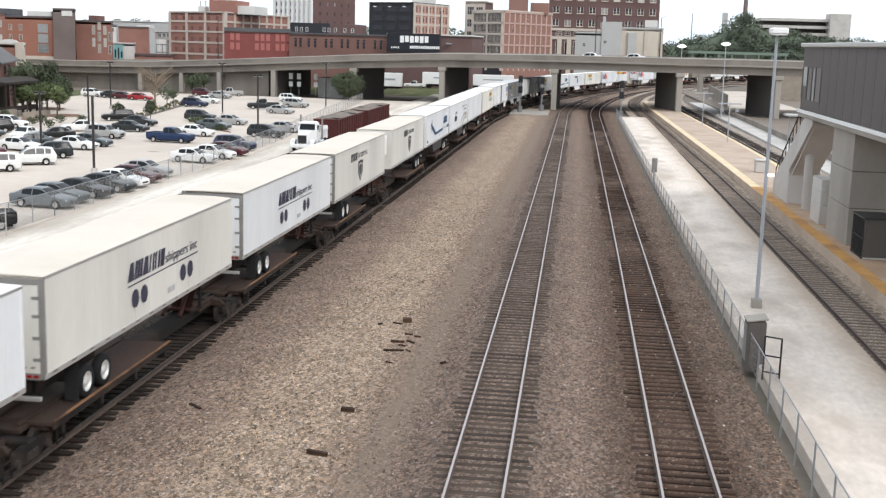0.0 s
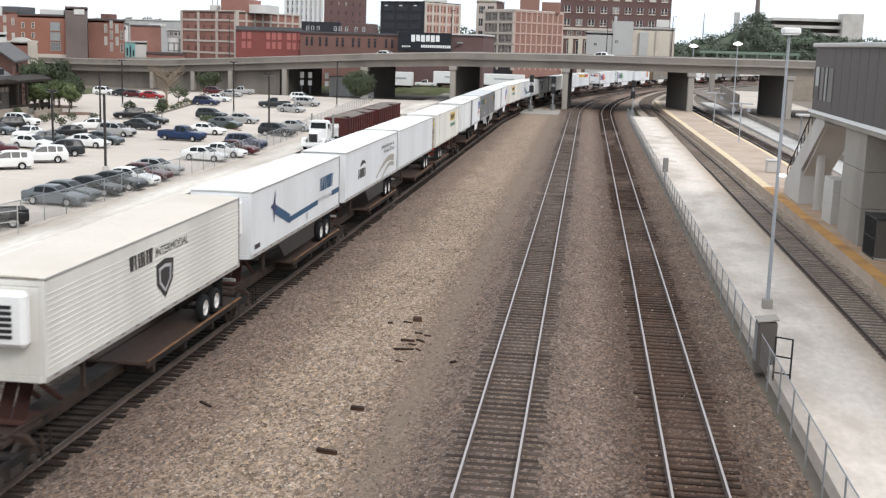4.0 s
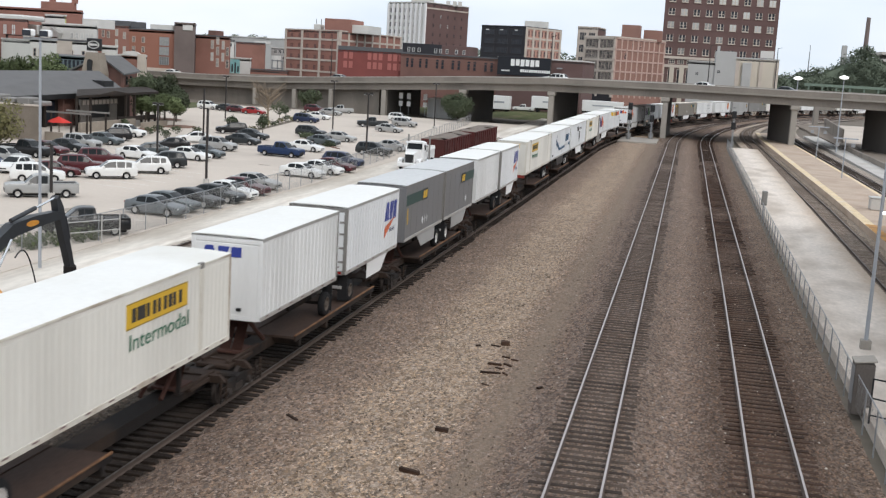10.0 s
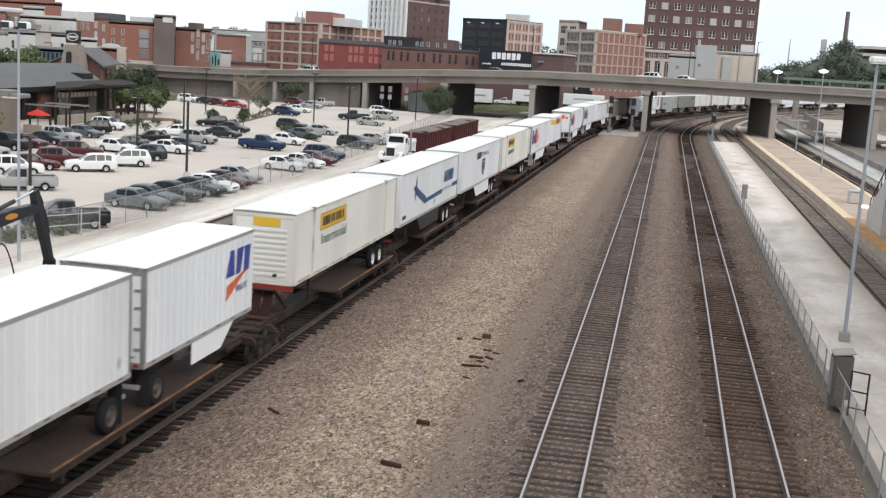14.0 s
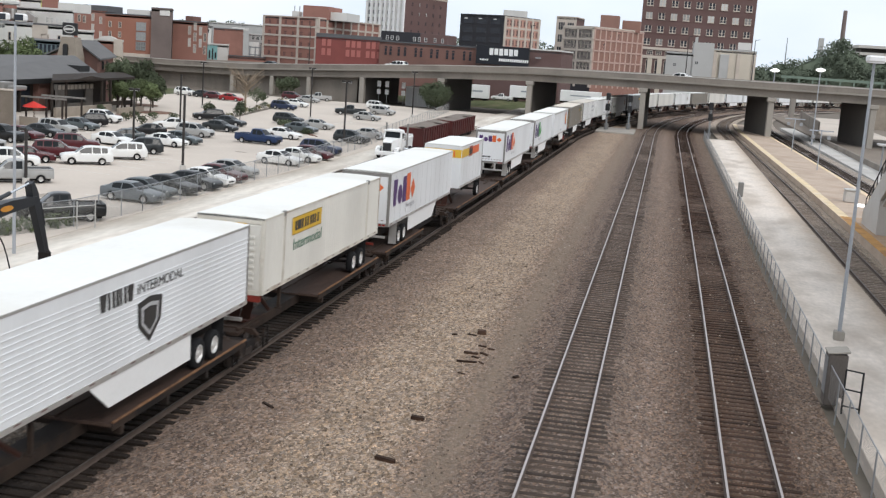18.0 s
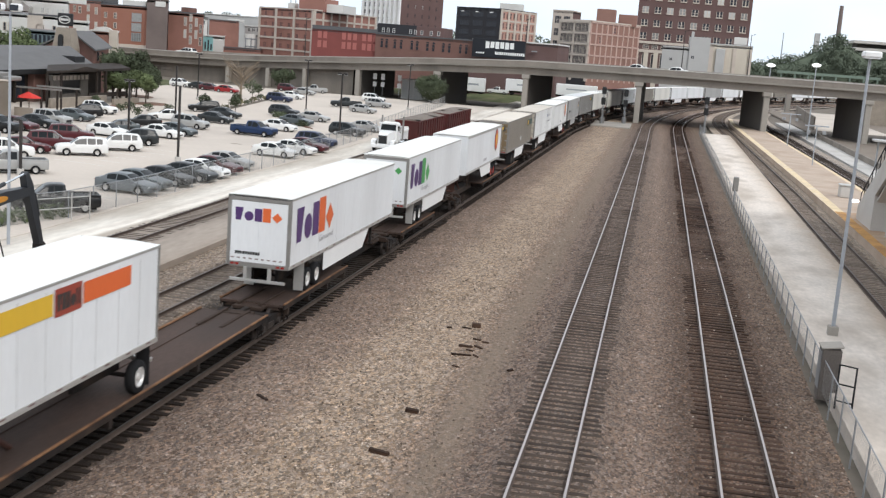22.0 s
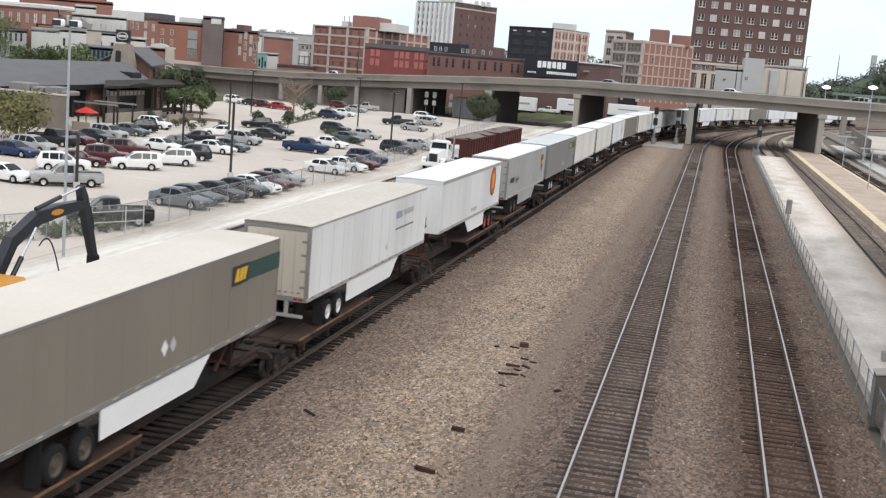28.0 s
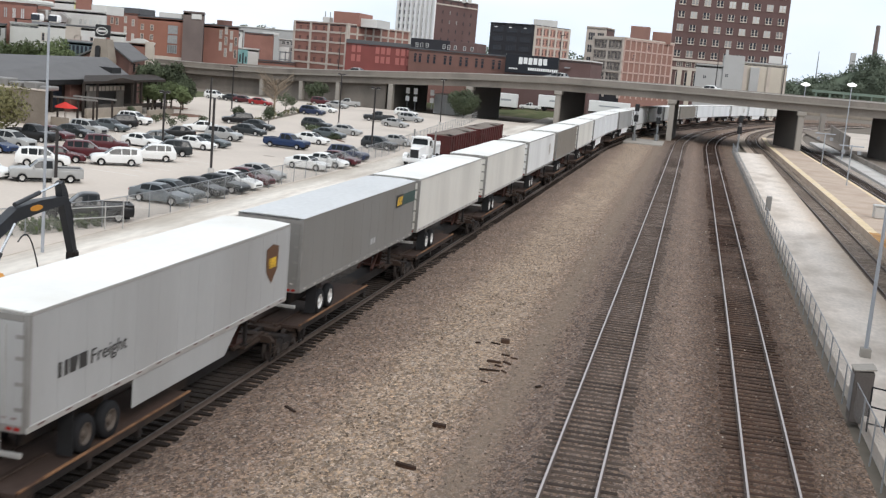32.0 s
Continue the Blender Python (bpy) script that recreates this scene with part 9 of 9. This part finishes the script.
for i in range(7):
    tree(-43.2 - i * 1.2, 137.4 + i * 1.95, 0.8 + 0.2 * (i % 2), 0.95, "low grey-green shrub in the planting bed", "leaf_dark", 0.03, 260, 0.12, 0.0, "shrub")
bare = thing("bare_tree", "bare pale twiggy tree at the end of the lot", "tree", "", pose(-66.5, 178, -0.1))
s = Shape()
s.tube((0, 0, 0), (0, 0, 2.6), 0.2, 0.14, 7)
for i in range(34):
    a, z = random.uniform(0, math.tau), random.uniform(1.6, 4.2)
    l = random.uniform(1.6, 3.4)
    p0, p1 = Vector((0, 0, z)), Vector((l * math.cos(a), l * math.sin(a), z + l * random.uniform(0.5, 1.0)))
    s.tube(p0, p1, 0.06, 0.03, 5)
    for k in range(9):
        q = p0.lerp(p1, random.uniform(0.35, 1.0))
        s.tube(q, q + Vector((random.uniform(-0.9, 0.9), random.uniform(-0.9, 0.9), random.uniform(0.1, 1.1))), 0.02, 0.008, 3)
part("branch_crown", s, M["twig"], bare)
part("trunk", Shape().tube((0, 0, 0), (0, 0, 3.2), 0.22, 0.13, 8), M["twig"], bare)
planter = structure("planted_strip", Shape().loft([[(-59.7, 151, -0.2), (-58.7, 151, -0.2), (-58.9, 151, 0.1), (-59.5, 151, 0.1)], [(-66.6, 197, -0.2), (-65.6, 197, -0.2), (-65.8, 197, 0.1), (-66.4, 197, 0.1)]]), M["earth"], "low earth strip with shrubs in the parking lot", "planting")
woods = Shape()
def wood_top(x):
    return 14.8 + 2.4 * math.exp(-((x - 43) / 7.0) ** 2) + 9.6 * math.exp(-((x - 56.5) / 6.5) ** 2) + 5.0 * math.exp(-((x - 72) / 12) ** 2) + 2.5 * math.exp(-((x - 100) / 25) ** 2)


for i in range(130):
    x = 26 + i * 1.3
    hill = wood_top(x)
    for q, dy, n in ((3.2, 8, 190), (6.5, 2, 150), (10.5, -3, 120)):
        r = random.uniform(2.0, 3.2)
        leaves(woods, (x + random.uniform(-1, 1), 418 + dy + random.uniform(-4, 4), hill - q + random.uniform(-0.9, 0.7)), (r, r, r * 1.05), n, 0.42)
set_back(tagged(part("wooded_hill", woods, M["leaf_far"]), "distant wooded hill, haze put into its green", "woods", kind="stuff"), 1.35)
hill = Shape()
hill.loft([[(20 + 8 * i, 416 + q, -0.5 if q == 0 or q == 30 else wood_top(20 + 8 * i) - 3.4) for i in range(24)] for q in (0, 8, 22, 30)], cap=False, closed=False)
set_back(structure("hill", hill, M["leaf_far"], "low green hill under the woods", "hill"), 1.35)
far = Shape()
for i in range(90):
    x = -420 + i * 4.6
    leaves(far, (x, 820 + random.uniform(-20, 20), 16.0 + 3.5 * noise.noise((x * 0.02, 0, 1)) + random.uniform(-1.5, 2.5)), (5, 6, 5.0), 150, 0.8)
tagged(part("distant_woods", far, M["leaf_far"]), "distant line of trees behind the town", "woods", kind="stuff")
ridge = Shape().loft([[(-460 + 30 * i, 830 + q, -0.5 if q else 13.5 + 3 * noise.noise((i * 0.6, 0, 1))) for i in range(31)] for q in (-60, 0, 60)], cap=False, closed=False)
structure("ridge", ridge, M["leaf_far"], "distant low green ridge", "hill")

# ---- excavator at work beside the train ----
ex = thing("excavator", "yellow excavator with a black boom on the dirt", "excavator", "", pose(-24.95, 35.4, -0.05))
for sx in (-1.2, 1.2):
    part("track", Shape().prism([(-2.0, 0.25), (-1.7, 0.0), (1.7, 0.0), (2.0, 0.25), (2.0, 0.6), (1.7, 0.85), (-1.7, 0.85), (-2.0, 0.6)], "x", sx - 0.3, sx + 0.3), M["frame"], ex)
part("house", Shape().box(-1.35, 1.35, -2.6, 1.6, 0.95, 2.3, 0.15), M["digger_y"], ex, "yellow engine house")
part("counterweight", Shape().box(-1.3, 1.3, -3.1, -2.6, 1.0, 2.2, 0.2), M["black"], ex)
cb = part("cab", Shape().box(-1.35, -0.35, 0.2, 1.9, 1.2, 3.1, 0.1), M["digger_y"], ex)
part("cab_glass", Shape().box(-1.37, -0.33, 0.4, 1.92, 1.9, 2.95, 0.05), M["car_glass"], cb)


def beam(name, pts, w, mat_name, parent):
    """A box beam whose depth changes along its way: rows of (y, z, half depth)."""
    s = Shape()
    rings = []
    for i, (y, z, d) in enumerate(pts):
        a, c = pts[max(0, i - 1)], pts[min(len(pts) - 1, i + 1)]
        dy, dz = c[0] - a[0], c[1] - a[1]
        q = math.hypot(dy, dz)
        ny, nz = -dz / q, dy / q
        rings.append([(-w, y - ny * d, z - nz * d), (w, y - ny * d, z - nz * d), (w, y + ny * d, z + nz * d), (-w, y + ny * d, z + nz * d)])
    s.loft(rings)
    return part(name, s, M[mat_name], parent)


boom = beam("boom", [(1.3, 1.9, 0.2), (2.4, 3.35, 0.24), (4.0, 4.05, 0.26), (5.6, 4.2, 0.24), (7.5, 4.25, 0.16)], 0.2, "digger", ex)
part("boom_badge", Shape().loft([[(0.2 + q, 5.2 + 0.45 * math.cos(math.tau * i / 14), 4.17 + 0.12 * math.sin(math.tau * i / 14)) for i in range(14)] for q in (0.005, 0.015)]), M["digger_y"], boom, "orange oval badge")
stick = beam("stick", [(7.15, 5.0, 0.12), (7.4, 4.45, 0.23), (7.75, 3.5, 0.2), (8.35, 1.9, 0.15)], 0.15, "digger", ex)
part("grab_head", Shape().box(-0.22, 0.22, 8.15, 8.6, 1.0, 2.0, 0.08).tube((0, 8.4, 1.1), (0, 8.4, 0.7), 0.28, n=12), M["frame"], ex, "black rotator of the tie grab")
for sx in (-1, 1):
    part("grab_jaw", Shape().prism([(0.05 * sx, 0.9), (0.4 * sx, 0.8), (0.5 * sx, 0.4), (0.3 * sx, 0.05), (0.15 * sx, 0.1), (0.3 * sx, 0.4), (0.22 * sx, 0.65)], "y", 8.2, 8.6), M["digger_y"] if sx > 0 else M["frame"], ex)
for p0, p1, r in (((0.0, 4.0, 4.4), (0.0, 7.1, 4.95), 0.09), ((0.28, 1.6, 1.5), (0.28, 3.6, 3.75), 0.1), ((-0.28, 1.6, 1.5), (-0.28, 3.6, 3.75), 0.1), ((0.0, 7.95, 4.1), (0.0, 8.55, 2.3), 0.08)):
    mid = Vector(p0).lerp(Vector(p1), 0.55)
    cyl = part("cylinder", Shape().tube(p0, mid, r, n=10), M["digger"], ex)
    part("piston_rod", Shape().tube(mid, p1, r * 0.55, n=8), M["chrome"], cyl)
hose = Shape()
prev = None
for i in range(9):
    k = i / 8
    p = Vector((0.25, 3.9 + 1.6 * k, 3.0 - 1.8 * k * k + 0.5 * math.sin(k * 3)))
    if prev:
        hose.tube(prev, p, 0.03, n=5)
    prev = p
part("hose", hose, M["plastic"], ex)

# ---- road tractor and maroon gondolas on the dirt road ----
tr_ = thing("road_tractor", "white conventional truck tractor with tall exhausts", "truck", "", pose(-27.6, 117.2, -0.03))
part("hood", Shape().loft([[(-0.55, -1.9, 0.8), (0.55, -1.9, 0.8), (0.45, -1.9, 1.72), (-0.45, -1.9, 1.72)], [(-0.62, -1.7, 0.75), (0.62, -1.7, 0.75), (0.5, -1.7, 1.85), (-0.5, -1.7, 1.85)], [(-0.8, 0.3, 0.75), (0.8, 0.3, 0.75), (0.68, 0.3, 2.08), (-0.68, 0.3, 2.08)]]), M["white_paint"], tr_)
part("cab", Shape().loft([[(-0.98, 0.3, 0.8), (0.98, 0.3, 0.8), (0.98, 1.9, 0.8), (-0.98, 1.9, 0.8)], [(-0.98, 0.3, 2.05), (0.98, 0.3, 2.05), (0.98, 1.9, 2.05), (-0.98, 1.9, 2.05)], [(-0.9, 0.5, 2.75), (0.9, 0.5, 2.75), (0.9, 1.9, 2.75), (-0.9, 1.9, 2.75)], [(-0.7, 0.7, 2.9), (0.7, 0.7, 2.9), (0.7, 1.8, 2.9), (-0.7, 1.8, 2.9)]]), M["white_paint"], tr_)
part("headache_rack", Shape().box(-1.1, 1.1, 5.0, 5.12, 0.9, 2.3).box(-1.15, -1.0, 2.6, 5.1, 1.9, 2.1).box(1.0, 1.15, 2.6, 5.1, 1.9, 2.1), M["white_paint"], tr_, "white steel rack")
part("fuel_tank", Shape().tube((1.0, 1.0, 0.75), (1.0, 2.6, 0.75), 0.32, n=12), M["chrome"], tr_)
part("windscreen", Shape().loft([[(-0.82, 0.27, 2.1), (0.82, 0.27, 2.1), (0.76, 0.45, 2.68), (-0.76, 0.45, 2.68)], [(-0.82, 0.33, 2.1), (0.82, 0.33, 2.1), (0.76, 0.51, 2.68), (-0.76, 0.51, 2.68)]]), M["car_glass"], tr_)
for sx in (-1, 1):
    part("side_window", Shape().box(min(sx * 0.9, sx * 0.985), max(sx * 0.9, sx * 0.985), 0.65, 1.4, 2.02, 2.55), M["car_glass"], tr_)
    part("exhaust", Shape().tube((sx * 1.15, 2.2, 1.0), (sx * 1.15, 2.2, 3.5), 0.1, n=8), M["alu_dark"], tr_)
    part("fender", Shape().prism([(-2.0, 0.6), (-2.0, 0.95), (-1.6, 1.25), (-0.9, 1.25), (-0.5, 0.9), (-0.5, 0.75), (-1.0, 1.05), (-1.5, 1.05)], "x", sx * 1.0 - 0.22, sx * 1.0 + 0.22), M["white_paint"], tr_)
    part("headlight", Shape().box(min(sx * 0.72, sx * 1.05), max(sx * 0.72, sx * 1.05), -2.0, -1.8, 0.95, 1.15, 0.04), M["head"], tr_)
    part("mirror", Shape().box(min(sx * 1.2, sx * 1.4), max(sx * 1.2, sx * 1.4), 0.25, 0.35, 1.9, 2.6, 0.03), M["chrome"], tr_)
    road_wheel(tr_, sx * 1.0, -1.25, 0.5, "wheel_rim")
    for yy in (3.4, 4.65):
        road_wheel(tr_, sx * 0.95, yy, 0.5, "wheel_rim")
part("grille", Shape().box(-0.42, 0.42, -1.95, -1.88, 0.85, 1.66, 0.03), M["black"], tr_, "dark grille")
part("grille_frame", Shape().box(-0.48, -0.42, -1.96, -1.88, 0.82, 1.7).box(0.42, 0.48, -1.96, -1.88, 0.82, 1.7).box(-0.48, 0.48, -1.96, -1.88, 1.66, 1.72), M["chrome"], tr_)
part("bumper", Shape().box(-1.15, 1.15, -2.25, -1.95, 0.4, 0.8, 0.05), M["white_paint"], tr_)
part("frame_rails", Shape().box(-0.45, 0.45, -1.8, 5.4, 0.6, 0.85), M["frame"], tr_)
part("visor", Shape().box(-0.95, 0.95, 0.1, 0.35, 2.75, 2.9, 0.02), M["white_paint"], tr_)
for y0, y1 in ((127.6, 143.8), (146.4, 164.0)):
    g = thing("gondola", "maroon ribbed open container heaped with scrap", "container", "maroon containers", pose(-27.9, (y0 + y1) / 2, -0.25))
    h = (y1 - y0) / 2
    part("body", Shape().box(-1.3, 1.3, -h, h, 0.7, 2.75, 0.03), M["maroon"], g)
    for i in range(12):
        y = -h + 0.4 + i * (2 * h - 0.8) / 11
        part("rib", Shape().box(1.3, 1.38, y - 0.08, y + 0.08, 0.7, 2.75), M["maroon"], g)
    part("top_rail", Shape().box(-1.4, 1.4, -h - 0.05, h + 0.05, 2.62, 2.78, 0.03), M["maroon"], g)
    part("load", Shape().loft([[(-1.3, y, 2.78), (1.3, y, 2.78), (0.6, y, 2.85 + 0.35 * noise.noise((y * 0.6, 0, 2))), (-0.6, y, 2.9 + 0.4 * noise.noise((y * 0.6, 4, 2)))] for y in [-h + 0.2 + k * (2 * h - 0.4) / 8 for k in range(9)]]), M["load"], g, "dusty brown scrap load")
    part("frame", Shape().box(-1.0, 1.0, -h + 0.5, h - 0.5, 0.4, 0.7), M["frame"], g)
    for yy in (-h + 1.6, -h + 2.9, h - 2.9, h - 1.6):
        for sx in (-1, 1):
            part("wheel", Shape().tube((sx * 0.95 - 0.14, yy, 0.46), (sx * 0.95 + 0.14, yy, 0.46), 0.46, n=12), M["tyre"], g)

# ---- traffic on the bridge ----
BRIDGE_CARS = []


def bridge_point(d):
    """Place on the bridge's carriageway d metres west of the main tracks."""
    x = -4.3 - d
    pts = [(900, 13.5, 9.9)] + BR + [(-900, 361, 5.1)]
    for (xa, ya, za), (xb, yb, zb) in zip(pts, pts[1:]):
        if xb <= x <= xa:
            k = (x - xa) / (xb - xa)
            return Vector((x, ya + k * (yb - ya) + 3.4, za + k * (zb - za) - 0.95)), math.degrees(math.atan2(yb - ya, xb - xa)) - 90
    return Vector((x, 300, 4)), 90


for cross, kind, color in ((1.1, "sedan", "white"), (4.5, "sedan", "silver"), (8.3, "suv", "white"), (11.6, "sedan", "slate"), (14.0, "suv", "white"), (21.9, "sedan", "white"), (26.7, "sedan", "silver"), (30.2, "suv", "silver")):
    BRIDGE_CARS.append((car(kind, color, 0, 0, 0), cross))
for ob, _ in BRIDGE_CARS:
    ob.scale = (1.05, 1.05, 1.05)
    ob["label"], ob["group"] = ob["label"].replace("parked in the lot", "driving over the bridge"), "cars on the bridge"
p_, a_ = bridge_point(-6.0)
stopped = car("sedan", "white", 0, 0, 0)
stopped.matrix_basis = pose(p_.x, p_.y - 1.6, p_.z, 0, 0, a_) @ Matrix.Scale(1.05, 4)
stopped["label"] = "white four-door sedan car standing on the bridge"
for x in (-26.3, -74, 16.0, 3.2):
    y, z = at_bridge(x)
    t = thing("bridge_lamp", "slim dark lamp post on the bridge", "lamp post", "bridge lamps", pose(x, y + (0.15 if x < 0 else 27.5), z - 0.2))
    part("pole", Shape().tube((0, 0, 0), (0, 0, 8.0), 0.11, 0.06, 8), M["pole_dark"], t)
    part("arm", Shape().tube((0, 0, 7.9), (0.8, 0, 8.1), 0.05, n=6), M["pole_dark"], t)

# ---- ties, last: each one an object under its track ----


def ties(track, fx, z, y0, y1, ya, yb, mat_name, step=0.51):
    """Wooden ties; those between ya and yb are pieces of their own, the rest one joined part."""
    rnd = random.Random(int(abs(fx(0)) * 100))
    shapes = []
    for k in range(3):
        w, l = 0.108 + 0.008 * k, 1.29 + 0.02 * k
        shapes.append(Shape().box(-l, l, -w, w, -0.34, -0.155, 0.012).mesh("tie", M[mat_name]))
    rest = Shape()
    y = y0
    while y < y1:
        off = rnd.uniform(-0.12, 0.12)
        x, a = fx(y), math.degrees(math.atan2(-(fx(y + 0.5) - fx(y - 0.5)), 1.0))
        if ya <= y < yb:
            part("tie", shapes[rnd.randrange(3)], None, track, m=pose(x + off, y, z + rnd.uniform(-0.012, 0.006), 0, 0, a + rnd.uniform(-1.2, 1.2)))
        else:
            c, s_ = math.cos(radians(a)), math.sin(radians(a))
            rest.add([(x + u * c - v * s_, y + u * s_ + v * c, z + w) for w in (-0.3, -0.16) for u, v in ((-1.3, -0.11), (1.3, -0.11), (1.3, 0.11), (-1.3, 0.11))],
                     [(4, 5, 6, 7), (0, 1, 5, 4), (1, 2, 6, 5), (2, 3, 7, 6), (3, 0, 4, 7)])
        y += step * rnd.uniform(0.94, 1.06)
    tagged(part("ties", rest, M[mat_name], track), kind="stuff")


ties(main_track, track_main, 0.0, -20, 330, 20, 165, "tie_old")
ties(second_track, track_second, -0.2, -20, 330, 20, 165, "tie")
ties(train_track, track_train, -0.22, -60, 330, 20, 80, "tie_black")
ties(platform_track, track_platform, -0.02, -20, 330, 50, 120, "tie_pale", 0.56)
ties(siding, track_siding, 0.0, -20, 250, 30, 56, "tie_pale")
ties(spur, track_spur, 0.135, 22, 180, 40, 66, "tie_old")
ties(outer_track, track_outer, -0.02, 90, 330, 120, 130, "tie_old")


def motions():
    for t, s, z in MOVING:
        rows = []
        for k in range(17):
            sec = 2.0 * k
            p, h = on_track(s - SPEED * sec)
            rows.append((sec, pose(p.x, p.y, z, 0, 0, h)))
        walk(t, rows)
    walk(drive_car, [(s, pose(x, y, 0, 0, 0, a)) for s, x, y, a in ((0.0, -58.2, 117.0, 180), (3.0, -58.2, 116.4, 180), (5.5, -58.0, 110.3, 181), (7.0, -57.6, 103.6, 183), (8.0, -56.6, 98.0, 184), (9.0, -55.8, 92.6, 183), (10.0, -55.2, 87.8, 183),
                                                                 (11.5, -54.8, 81.5, 188), (13.0, -53.6, 76.6, 222), (14.5, -52.4, 74.8, 250), (16.5, -49.7, 74.0, 262), (18.0, -49.3, 74.0, 262), (32.0, -49.3, 74.0, 262))])
    for ob, cross in BRIDGE_CARS:
        rows = []
        for k in range(65):
            p, a = bridge_point((k * 0.5 - cross) * 12.6)
            rows.append((k * 0.5, pose(p.x, p.y, p.z, 0, 0, a)))
        walk(ob, rows)


motions()
